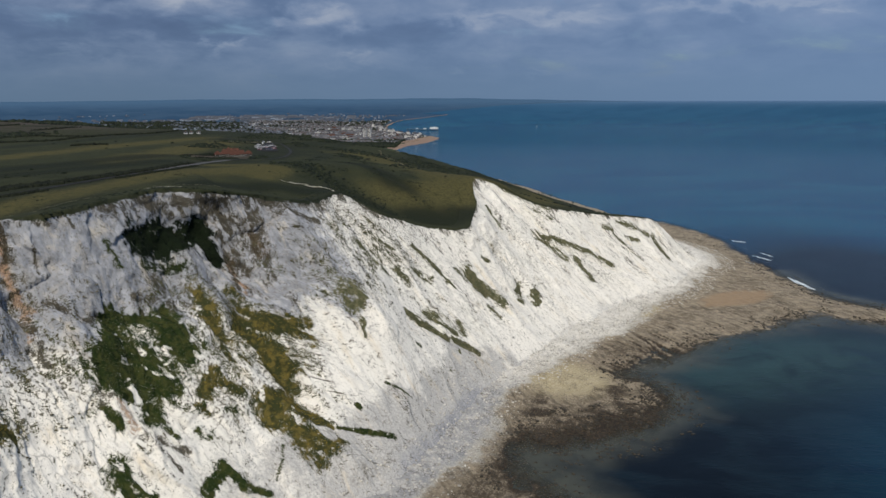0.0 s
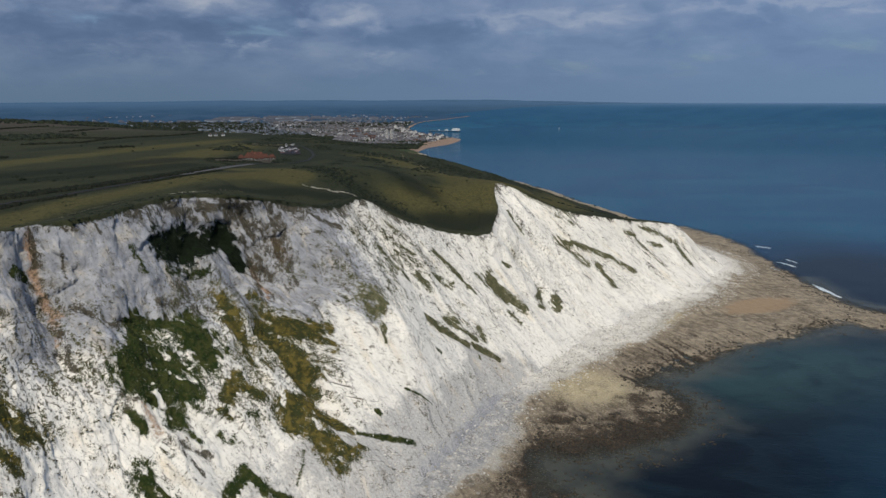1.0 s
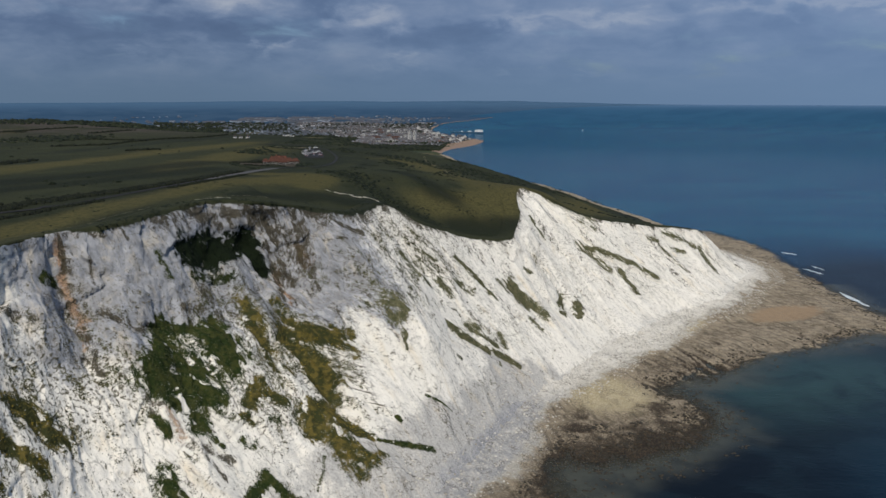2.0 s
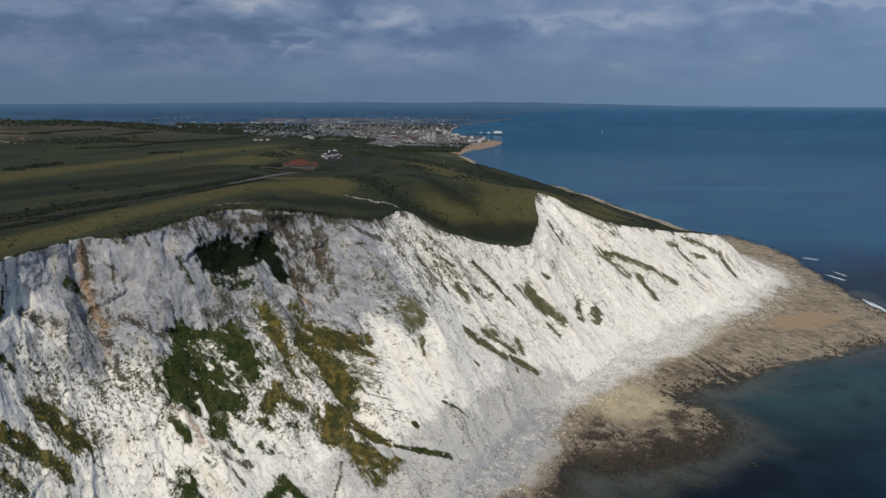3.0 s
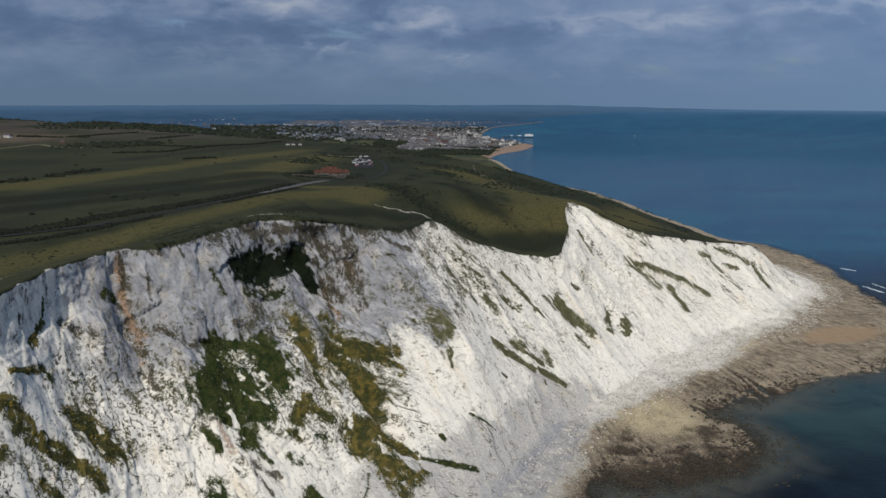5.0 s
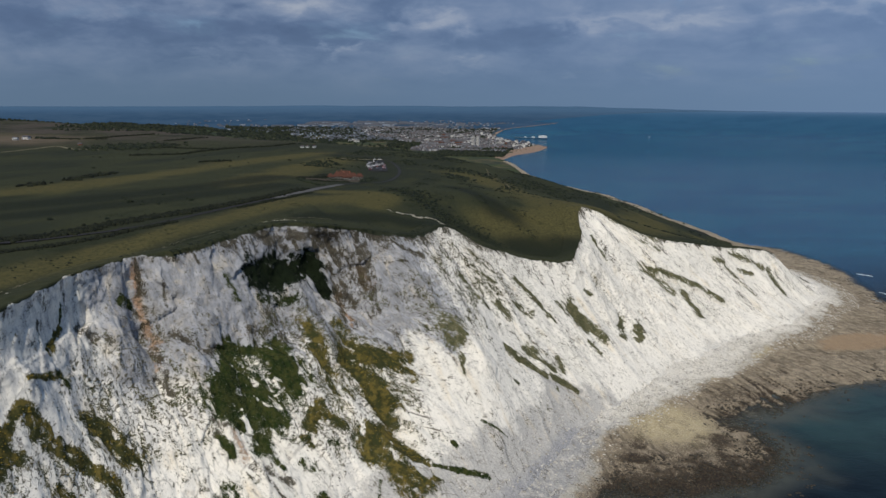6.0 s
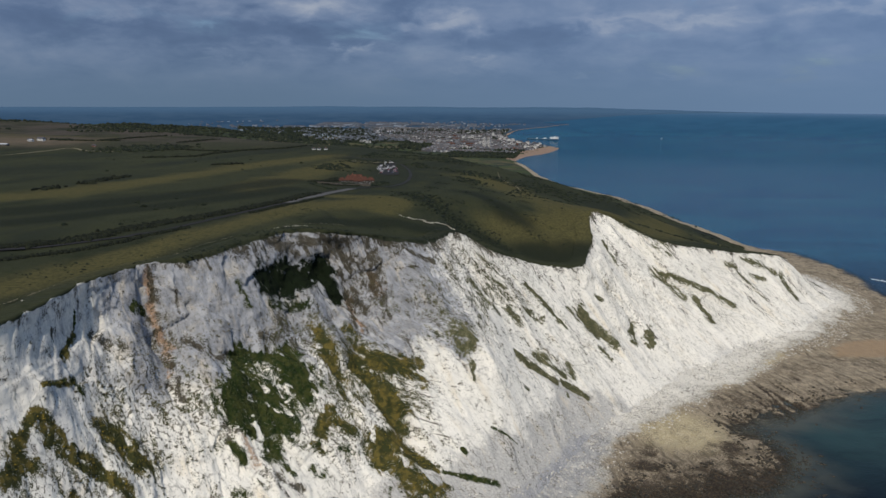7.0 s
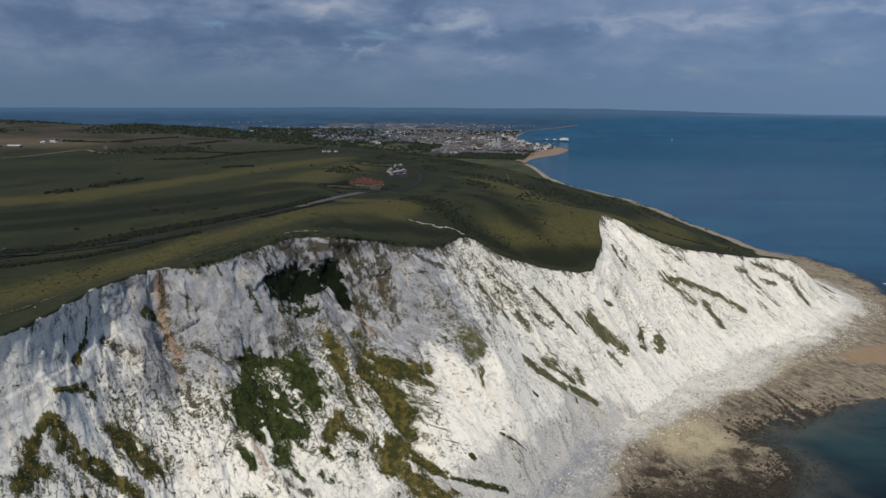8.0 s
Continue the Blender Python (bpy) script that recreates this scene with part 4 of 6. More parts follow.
SOIL_OVER_IVY = ((7.39, 0.01, 7.64, 0.102, 2.3, 1), (7.61, 0.102, 7.61, 0.27, 2.3, 1), (7.76, 0.041, 7.8, 0.138, 3, 0.8), (8.03, 0.015, 8.07, 0.092, 1.9, 0.95),
    (8.08, 0.092, 8.09, 0.199, 3.4, 0.95), (8.09, 0.199, 8.04, 0.321, 1.9, 0.95), (7.33, 0.003, 8.03, 0.003, 1.5, 1.1), (8.54, 0.036, 8.93, 0.097, 1.2, 1.15),
    (8.36, 0.133, 8.61, 0.117, 0.8, 0.8), (7.84, 0.117, 8.05, 0.102, 3.1, 0.75), (7.77, 0.209, 7.8, 0.296, 3.8, 0.72), (5.14, 0.02, 5.1, 0.102, 1.1, 1))
SOIL = SOIL_BRINK + SOIL_WEST + SOIL_FOOT + SOIL_BELOW_TURF + SOIL_OVER_IVY
# growth frays along lines that slant down the face
slant = L - 0.45 * drop * smooth(6.5, 9.0, s)
fray = 1.5 * (fbm(slant / 9, (drop + 0.4 * L) / 15, 4, 77, 0.62) - 0.5) + 1.5 * (fbm(slant / 2.8, drop / 5.5, 4, 79, 0.65) - 0.5)


def patch(rows, torn=1.0):
    """Strength of growth round each line, 1 on it, fraying out to 0 beside it, and the row that rules."""
    total, who = np.zeros(len(s)), np.full(len(s), -1)
    for n, (s0, v0, s1, v1, width, closed) in enumerate(rows):
        a, b = face(np.array([s0]), np.array([v0]))[0], face(np.array([s1]), np.array([v1]))[0]
        near = np.abs(s - (s0 + s1) / 2) < 1.6 + abs(s1 - s0)
        q = base[near] - a
        t = np.clip(q @ (b - a) / ((b - a) @ (b - a)), 0, 1)
        d = np.linalg.norm(q - t[:, None] * (b - a), axis=1) / (1.15 * width)
        core = (0.30 + 0.62 * closed) * (1 - smooth(0.1, 2.2, d + 2.3 * torn * fray[near]))
        f = np.clip(core + 0.9 * torn * fray[near] * smooth(0.0, 0.25, core), 0, 1) * smooth(3.6, 2.2, d)
        more = f > total[near]
        idx = np.nonzero(near)[0][more]
        total[idx], who[idx] = f[more], n
    return total, who


green, green_row = patch(GREEN)
streaky, streaky_row = patch([(*r[:5], r[5] + 0.2) for r in STREAKS], 1.25)
ledge_green, ledge_row = patch(LEDGES)
gorse, gorse_row = patch(GORSE)
soil, rust, speckled = patch(SOIL)[0], patch([(*r[:4], 1.0 * r[4], r[5] + 0.3) for r in RUST])[0], patch(SPECKLED)[0]
# tufts and dirt in streaks down the slope, thick on the broken ground, thin on the white talus
streaks = ridged((slant + 0.8 * warp) / 9, drop / 20, 4, 81)
specks = fbm(L / 2.6, drop / 4.2, 3, 83)
patchy = fbm(L / 55, drop / 40, 3, 91) + 0.12 * np.exp(-(((s - 10.3) / 0.9) ** 2 + ((v - 0.28) / 0.12) ** 2)) + 0.08 * smooth(6.0, 4.6, s) * smooth(0.2, 0.4, v)
loose = smooth(0.46, 0.66, streaks * (0.45 + 0.55 * patchy) + 0.55 * (specks - 0.5) + 0.05) * (1 - 0.8 * talus) * smooth(0.02, 0.12, vv) * (1 - 0.6 * sheer) * (1 - 0.75 * calm) * (1 - 0.75 * smooth(10.5, 12.0, s))
loose = np.maximum(loose, 0.85 * smooth(0.1, 0.8, speckled) * smooth(0.50, 0.66, 0.45 * streaks + 0.62 * specks))
# where the upper face is greyed: weathering, and cloud shade put into the colour
weathered_shade = smooth(0.50, 0.22, v + 0.35 * (fbm(L / 40, drop / 50, 3, 93) - 0.5)) * smooth(10.2, 8.2, s + 1.2 * (fbm(L / 30, drop / 40, 2, 94) - 0.5)) * smooth(2.2, 3.6, s)
weathered_shade = np.maximum(weathered_shade * (1.0 - 0.6 * smooth(4.6, 4.1, s)), smooth(0.60, 0.30, v + 0.3 * (fbm(L / 18, drop / 30, 3, 92) - 0.5)) * smooth(6.1, 6.7, s) * smooth(9.5, 8.6, s))
patchy_w = smooth(0.30, 0.62, patchy)
hollow = np.exp(-(((s - 6.03) / 0.13) ** 2 + ((v - 0.39) / 0.035) ** 2)) + np.exp(-(((s - 6.18) / 0.13) ** 2 + ((v - 0.49) / 0.035) ** 2))
grown = np.maximum(np.maximum(green, gorse), np.maximum(streaky, ledge_green))
scrub = np.clip(np.maximum(grown, 0.52 * loose) - 0.05 * hollow, 0, 1) * (v >= 0)
dirt = np.maximum(soil, 0.42 * smooth(0.55, 0.8, fbm(L / 12, drop / 40, 4, 95)) * (1 - talus)) * (v >= 0)
deep = 1 + 1.9 * smooth(6.3, 6.9, s) * smooth(8.6, 8.1, s)
brink = smooth(0.075, 0.0, v / deep + 0.10 * (fbm(L / 9, drop / 30, 3, 97) - 0.5)) * (0.35 + 0.65 * smooth(0.35, 0.6, fbm(L / 26, drop / 60, 3, 99)))
dirt = np.maximum(dirt, (0.75 - 0.5 * smooth(5.4, 4.8, s)) * brink * (v >= 0))
turf = np.where(top, 1.0, smooth(0.024 - 0.016 * smooth(5.6, 5.0, s), 0.0, v + 0.02 * (fbm(L / 6, drop / 9, 3, 98) - 0.5)))
shape = S.shape
turfed = top | (v < 0.06)


def on_turf(rows):
    f = np.zeros(len(s))
    f[turfed] = swathe(place[turfed, 0], place[turfed, 1], rows)
    return f.reshape(shape)


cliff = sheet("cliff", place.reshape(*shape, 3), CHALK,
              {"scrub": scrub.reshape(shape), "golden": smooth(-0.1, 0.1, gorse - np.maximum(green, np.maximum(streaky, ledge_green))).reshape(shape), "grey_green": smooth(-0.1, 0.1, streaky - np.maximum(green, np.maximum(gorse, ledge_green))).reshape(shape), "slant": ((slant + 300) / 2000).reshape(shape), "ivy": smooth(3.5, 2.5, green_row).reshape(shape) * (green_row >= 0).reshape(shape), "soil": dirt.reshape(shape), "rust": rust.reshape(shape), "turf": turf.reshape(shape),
               "sunlit": on_turf(SUNLIT), "shadowed": on_turf(SHADOWED),
               "weathered_shade": weathered_shade.reshape(shape), "cloud_shade": (0.8 * smooth(0.87, 1.0, v) * smooth(7.2, 8.2, s) * smooth(11.2, 10.2, s)).reshape(shape), "rubble": (0.8 * smooth(0.90, 0.98, v) * smooth(11.2, 9.8, s) * smooth(6.4, 7.4, s) + 0.8 * (1 - 0.5 * smooth(11.0, 12.6, s)) * smooth(0.78, 0.96, v - 0.10 * smooth(10.4, 11.4, s) + 0.08 * smooth(7.4, 8.4, s) * smooth(12.0, 10.8, s) + 0.3 * (fbm(L / 25, drop / 25, 3, 87) - 0.5)) + 0.55 * talus * (1 - 0.6 * smooth(11.0, 12.6, s))).reshape(shape), "along": (L / 2000).reshape(shape), "down": (drop / 2000).reshape(shape),
               "loose": (0.7 * speckled + (patchy_w + 0.2 * smooth(7.6, 6.4, s) * smooth(0.15, 0.3, v)) * (1 - talus) * (1 - 0.7 * calm) * (1 - 0.8 * sheer) * (1 - 0.35 * smooth(10.5, 12.0, s))).reshape(shape)})
tagged(cliff, "tall white chalk cliff with gullies, rust stains and scrub", "cliff", kind="structure")

# ---- foreshore: chalk rubble at the foot, then a low reef of weedy rock ----
REEF = ((-60, -330), (-40, -100), (-38, 60), (-25, 160), (8, 240), (42, 305), (62, 352), (46, 384), (37, 406), (40, 428), (64, 427), (94, 433), (122, 447),
        (146, 467), (159, 500), (151, 527), (139, 549), (172, 571), (212, 604), (250, 638), (296, 660), (352, 696), (385, 706), (398, 692), (430, 672), (520, 640), (540, 668), (458, 722),
        (419, 765), (412, 830), (410, 938), (415, 1029), (420, 1119), (385, 1250), (330, 1300))
REEF_LINE = spline(REEF, np.linspace(0, len(REEF) - 1, 520))
FOOT_LINE = spline(FOOT, np.linspace(0, 21, 440))
gx, gy = np.arange(-175, 556, 1.8), np.arange(-60, 1290, 1.8)
X, Y = np.meshgrid(gx, gy, indexing="ij")
px, py = X.ravel(), Y.ravel()


def within(line, x, y):
    inside = np.zeros(x.shape, bool)
    for n in range(len(line)):
        x0, y0, x1, y1 = *line[n - 1], *line[n]
        if y0 != y1:
            inside ^= ((y0 > y) != (y1 > y)) & (x < (x1 - x0) * (y - y0) / (y1 - y0) + x0)
    return inside


near_sea, _ = nearest(px, py, REEF_LINE)
near_foot, _ = nearest(px, py, FOOT_LINE)
ashore = within(np.concatenate([REEF_LINE, np.array(((-2000, 1300), (-2000, -330)), float)]), px, py)
behind = within(np.concatenate([FOOT_LINE[:, :2], np.array(((-2000, 1100), (-2000, -330)), float)]), px, py)
de = np.where(ashore, near_sea, -near_sea) + 15 * (fbm(px / 42, py / 42, 4, 101) - 0.5) + 7 * (fbm(px / 8, py / 8, 3, 103) - 0.5)
df = np.where(behind, -near_foot, near_foot)
z2 = -2.2 * smooth(4, -20, de) + 1.5 * smooth(-3, 34, de) + 3.4 * smooth(46, -6, df + 16 * (fbm(px / 24, py / 24, 3, 105) - 0.5))
z2 = z2 + 4.0 * smooth(14, -14, df + 14 * (fbm(px / 20, py / 20, 3, 106) - 0.5))
# tilted beds stand as low ribs across the reef
bed = (px * 0.93 + py * 0.38) / 6.0 + 1.5 * fbm(px / 42, py / 42, 3, 107)
beds = np.exp(-((((px - 174) * 0.72 + (py - 606) * 0.69) / 66) ** 2 + (((px - 174) * 0.69 - (py - 606) * 0.72) / 30) ** 2) ** 2)
ribbed = smooth(20, 42, df) * (0.35 + 1.5 * beds + 0.5 * smooth(640, 760, py))
rib_height = ridged(bed, (px * 0.38 - py * 0.93) / 90, 3, 109) - 0.55
z2 = z2 + 1.7 * rib_height * ribbed
z2 = z2 + (1.0 + 1.3 * smooth(34, 8, df)) * (fbm(px / 4.2, py / 4.2, 3, 111) - 0.5) + 1.3 * (fbm(px / 14, py / 14, 3, 113) - 0.5)
sand = np.exp(-((((px - 318 + 14 * (fbm(px / 25, py / 25, 3, 115) - 0.5)) * 0.85 + (py - 762) * 0.53) / 58) ** 2 + (((px - 318) * -0.53 + (py - 762) * 0.85) / 25) ** 2) ** 2)
z2 = z2 * (1 - 0.75 * sand) + 0.75 * sand * 0.6
chalky = smooth(32 + 14 * smooth(560, 620, py) * smooth(740, 680, py) - 14 * smooth(720, 800, py), -8, df + 20 * (fbm(px / 26, py / 26, 5, 117) - 0.5) + 9 * (fbm(px / 5, py / 5, 3, 116) - 0.5)) + 0.30 * smooth(500, 440, py) * smooth(380, 410, py) * smooth(85, 30, df)
chalky = chalky * (1 - 0.45 * smooth(575, 500, py) * smooth(4, 22, df))
lay = (px * 0.38 - py * 0.93 + 1400) / 2000
gold = 1.1 * np.exp(-(((px - 94) / 44) ** 2 + ((py - 532) / 42) ** 2))
gold = np.maximum(gold, 0.95 * np.exp(-((((px - 174) * -0.76 + (py - 672) * 0.65) / 13) ** 2 + (((px - 174) * 0.65 + (py - 672) * 0.76) / 85) ** 4)))
rim_side = smooth(-34, 56, (px - 97) * 0.35 - (py - 515) * 0.94) * np.exp(-(((px - 100) / 75) ** 2 + ((py - 500) / 90) ** 2) ** 2)
outer = smooth(22, 72, (px - 97) * 0.35 - (py - 515) * 0.94) * np.exp(-(((px - 100) / 75) ** 2 + ((py - 500) / 90) ** 2) ** 2)
# weed, darker in bed troughs; seaward rim and near corner painted for cloud shade
weed = -0.4 * smooth(-0.4, -1.0, z2) + 0.52 * rim_side + 0.55 * smooth(475, 415, py) * smooth(16, 36, df) + beds * (0.08 + 0.9 * smooth(0.02, -0.16, rib_height)) + (0.16 + 0.40 * smooth(640, 560, py)) * smooth(0.7, -0.3, z2 + 0.9 * (fbm(px / 10, py / 10, 3, 118) - 0.5)) * smooth(18, 40, df) + 0.4 * smooth(0.5, 0.7, fbm(px / 30, py / 30, 3, 119)) * smooth(20, 40, df)
grid2 = np.stack([px, py, z2], -1).reshape(*X.shape, 3)
use = ((de > -42) & (df > -16)).reshape(X.shape)
foreshore = sheet("foreshore", grid2, SHORE_ROCK,
                  {"chalky": chalky.reshape(X.shape), "gold": gold.reshape(X.shape), "depth": smooth(0.1, -1.7, z2).reshape(X.shape), "weed": weed.reshape(X.shape), "bed": ((bed + 40) / 260).reshape(X.shape), "lay": lay.reshape(X.shape), "sand": sand.reshape(X.shape), "cloud_shade": (smooth(540, 490, py + 30 * (fbm(px / 20, py / 20, 3, 127) - 0.5)) * smooth(-16, -6, df)).reshape(X.shape)},
                  keep=use[:-1, :-1] & use[1:, 1:] & use[1:, :-1] & use[:-1, 1:])
tagged(foreshore, "rocky foreshore of chalk rubble, tan shingle and dark weed", "shore", kind="structure")

# ---- narrow beach along the shore beyond the headland ----
bs = np.arange(0, 9.001, 0.03)
mid = spline(SHORE, bs)
al3 = np.gradient(mid, axis=0)
al3 /= np.linalg.norm(al3, axis=1)[:, None]
o3 = np.linspace(-1, 1, 24)
BX = mid[:, None, :] + np.stack([al3[:, 1], -al3[:, 0]], -1)[:, None, :] * (o3[None, :, None] * 15 + 26 * (fbm(bs / 0.4, bs * 0, 4, 121) - 0.5)[:, None, None])
BZ = 2.2 - 2.9 * smooth(-0.5, 0.9, o3)[None, :] + 0.7 * (fbm(BX[..., 0] / 12, BX[..., 1] / 12, 3, 123) - 0.5)
beach = sheet("shingle_beach", np.concatenate([BX, BZ[..., None]], -1), SHORE_ROCK,
              {"chalky": np.full(BZ.shape, 0.12), "weed": 0.3 * smooth(0.2, 0.6, o3)[None, :] * np.ones(BZ.shape), "sand": np.full(BZ.shape, 0.05)})
tagged(beach, "narrow grey shingle beach below the green slopes", "beach", kind="structure")

# ---- sea ----
az = np.radians(np.concatenate([np.arange(-180, -20, 2.0), np.arange(-20, 50, 0.45), np.arange(50, 180.1, 2.0)]))
ring = np.concatenate([[0.0, 30, 60, 100, 150, 200, 250], 300 * np.exp(np.arange(0, math.log(1400 / 300), 0.009)), 1400 * np.exp(np.arange(0, math.log(70000 / 1400), 0.04))])
RR, AZ = np.meshgrid(ring, az, indexing="ij")
X, Y = RR * np.sin(AZ), RR * np.cos(AZ)
d_foot, _ = nearest(X, Y, spline(FOOT, np.linspace(0, 20, 200)))
shoal = 0.9 * np.exp(-(((X - 300) / 120) ** 2 + ((Y - 590) / 70) ** 2)) + 0.55 * np.exp(-(((X - 215) / 60) ** 2 + ((Y - 540) / 60) ** 2))
# dark inshore water, weed and painted cloud shade
weed_shade = smooth(420, 160, d_foot) * smooth(1100, 800, Y) + 0.85 * np.exp(-(((X - 540) / 150) ** 2 + ((Y - 960) / 210) ** 2))
d_reef, _ = nearest(X, Y, REEF_LINE)
silt = smooth(46, 6, d_reef + 30 * (fbm(X / 40, Y / 40, 3, 171) - 0.5)) * (Y < 900)
sea = sheet("water", drawn_in(np.stack([X, Y, -0.0000000675 * RR**2], -1)), SEA, {"shoal": shoal, "weed_shade": weed_shade, "offing": smooth(3000, 11000, RR), "brim": smooth(8000, 42000, RR), "silt": silt, "thin": 0.75 * smooth(17, 0, d_reef) * (Y > 250)})
tagged(sea, "calm deep blue sea, coloured darker inshore for weed and cloud shade", "sea", kind="structure")


# ---- growth, rubble and boulders ----
rng = np.random.default_rng(7)
LEAF_DARK = leafy("scrub_leaves", (0.017, 0.025, 0.009), (0.052, 0.063, 0.023))
LEAF_GORSE = leafy("gorse_leaves", (0.024, 0.029, 0.010), (0.068, 0.064, 0.021), (0.24, 0.17, 0.02))
# ivy green taken down to near-black, the hollow's shade included
LEAF_SHADED_IVY = leafy("shaded_ivy_leaves", (0.0025, 0.0045, 0.0025), (0.008, 0.012, 0.005))
LEAF_PALE = leafy("pale_tufts", (0.045, 0.046, 0.028), (0.115, 0.110, 0.070))
LEAF_DRY = leafy("dry_tufts", (0.040, 0.036, 0.020), (0.105, 0.092, 0.050))
LEAF_HEDGE = leafy("thorn_hedge_leaves", (0.005, 0.007, 0.004), (0.014, 0.017, 0.009))
LEAF_WOOD = leafy("woodland_leaves", (0.007, 0.011, 0.008), (0.022, 0.028, 0.015))


def clump_shape(sides=6):
    """A low leafy dome: a skirt, a shoulder and a crown, all jittered when placed."""
    a = np.arange(sides) * 2 * np.pi / sides
    ring = [np.stack([r * np.cos(a + t), r * np.sin(a + t), np.full(sides, h)], -1) for r, h, t in ((1.0, -0.35, 0), (0.82, 0.42, 0.5))]
    verts = np.concatenate([*ring, [[0, 0, 0.85]]])
    faces = []
    for i in range(sides):
        j = (i + 1) % sides
        faces += [(i, j, sides + i), (j, sides + j, sides + i), (sides + i, sides + j, 2 * sides)]
    return verts, np.array(faces)


def rock_shape():
    """A broken block: a cube with its corners cut unevenly when placed."""
    c = np.array([(x, y, z) for x in (-1, 1) for y in (-1, 1) for z in (-0.6, 0.8)], float)
    f = np.array([(0, 1, 3), (0, 3, 2), (4, 6, 7), (4, 7, 5), (0, 4, 5), (0, 5, 1), (2, 3, 7), (2, 7, 6), (1, 5, 7), (1, 7, 3), (0, 2, 6), (0, 6, 4)])
    return c * 0.75, f


def scattered(name, places, sizes, shape, material, flat=1.0, jitter=0.3, normals=None):
    """One mesh of many copies of a shape, each turned, stretched and jittered."""
    verts, faces = shape
    n, m = len(places), len(verts)
    turn = rng.uniform(0, 2 * np.pi, n)
    c, s_ = np.cos(turn)[:, None], np.sin(turn)[:, None]
    v = verts[None] * (1 + rng.uniform(-jitter, jitter, (n, m, 3)))
    stretch = rng.uniform(0.7, 1.4, (n, 1))
    x, y, z = v[..., 0] * stretch, v[..., 1], v[..., 2] * flat * rng.uniform(0.75, 1.3, (n, 1))
    q = np.stack([x * c - y * s_, x * s_ + y * c, z], -1) * np.asarray(sizes)[:, None, None] + np.asarray(places)[:, None]
    idx = (faces[None] + (np.arange(n) * m)[:, None, None]).reshape(-1, 3)
    me = bpy.data.meshes.new(name)
    me.vertices.add(n * m)
    me.vertices.foreach_set("co", q.reshape(-1).astype(np.float32))
    me.loops.add(len(idx) * 3)
    me.loops.foreach_set("vertex_index", idx.reshape(-1).astype(np.int32))
    me.polygons.add(len(idx))
    me.polygons.foreach_set("loop_start", np.arange(0, len(idx) * 3, 3, dtype=np.int32))
    me.materials.append(material)
    me.update(calc_edges=True)
    me.validate()
    return new(name, me)


CLUMP, ROCK = clump_shape(), rock_shape()
seen_part = (s > 2.4) & (v > 0.03) & (v < 0.97)


def grow(name, strength, density, size, material, label):
    """Clumps on the cliff where the strength is high."""
    chosen = np.nonzero(seen_part & (rng.random(len(s)) < density * smooth(0.45, 0.85, strength)))[0]
    if len(chosen) < 12:
        return
    p = place[chosen] + rng.normal(0, 0.35, (len(chosen), 3))
    ob = scattered(name, p, rng.uniform(*size, len(chosen)), CLUMP, material, 0.75, 0.35)
    tagged(ob, label, "scrub", "cliff scrub", "stuff")


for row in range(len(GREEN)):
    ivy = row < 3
    grow("scrub_patch", np.where(green_row == row, green - 0.25 * hollow, 0), 0.6, (0.2, 0.5), LEAF_SHADED_IVY if ivy else LEAF_DARK,
         "ivy hanging in a cliff hollow, coloured near-black for the shade" if ivy else "dark green scrub growing on the chalk face")
for row in range(len(STREAKS)):
    grow("slanting_scrub", np.where(streaky_row == row, streaky, 0), 0.4, (0.18, 0.5), LEAF_PALE, "grey-green tufts in slanting streaks on chalk")
for row in range(len(LEDGES)):
    grow("ledge_scrub", np.where(ledge_row == row, ledge_green, 0), 0.45, (0.18, 0.45), LEAF_DARK, "ragged green tufts on a chalk ledge")
for row in range(len(GORSE)):
    grow("gorse_patch", np.where(gorse_row == row, gorse, 0), 0.45, (0.18, 0.5), LEAF_GORSE, "olive gorse with yellow flowers on a chalk ledge")
grow("cliff_tufts", loose * (grown < 0.2), 0.3, (0.2, 0.6), LEAF_DRY, "brown dry tufts dotted over the white chalk")

# rubble at the foot and rocks on the reef
z_flat = z2
visible = use.ravel() & (py > 300)
talus_w = visible * smooth(34, 2, df) * (df > -4) * (0.25 + smooth(0.4, 0.7, fbm(px / 16, py / 16, 3, 131))) * (0.07 + 0.93 * smooth(500, 590, py))
reef_w = visible * smooth(30, 50, df) * (0.12 + smooth(-14, 4, de)) * smooth(-34, -24, de) * smooth(26, 3, de) * (0.3 + smooth(-40, 40, (px - 110) * 0.8 - (py - 500) * 0.6)) * smooth(0.35, 0.6, fbm(px / 13, py / 13, 3, 133))
reef_w = reef_w * (0.06 + 0.94 * smooth(600, 540, py))
reef_w = reef_w + 0.8 * visible * outer * (z2 > -0.9) * smooth(0.42, 0.62, fbm(px / 7, py / 7, 3, 135)) * smooth(22, 40, df)
k = Shade("mixed_rubble", 0.9, 0.1)
r = k.random(True)
k.colour(k.mix(k.step(r, 0.55, 0.9), k.mix(k.step(r, 0.1, 0.45), (0.70, 0.67, 0.605), (0.56, 0.53, 0.47)), (0.36, 0.335, 0.29)))
RUBBLE = k.mat
CHALK_BLOCK = plain("chalk_blocks", (0.60, 0.58, 0.545), 0.9, 0.1, vary=0.35, scale=0.4)
REEF_BLOCK = plain("weedy_rock", (0.055, 0.046, 0.032), 0.7, 0.3, vary=0.45, scale=0.3)
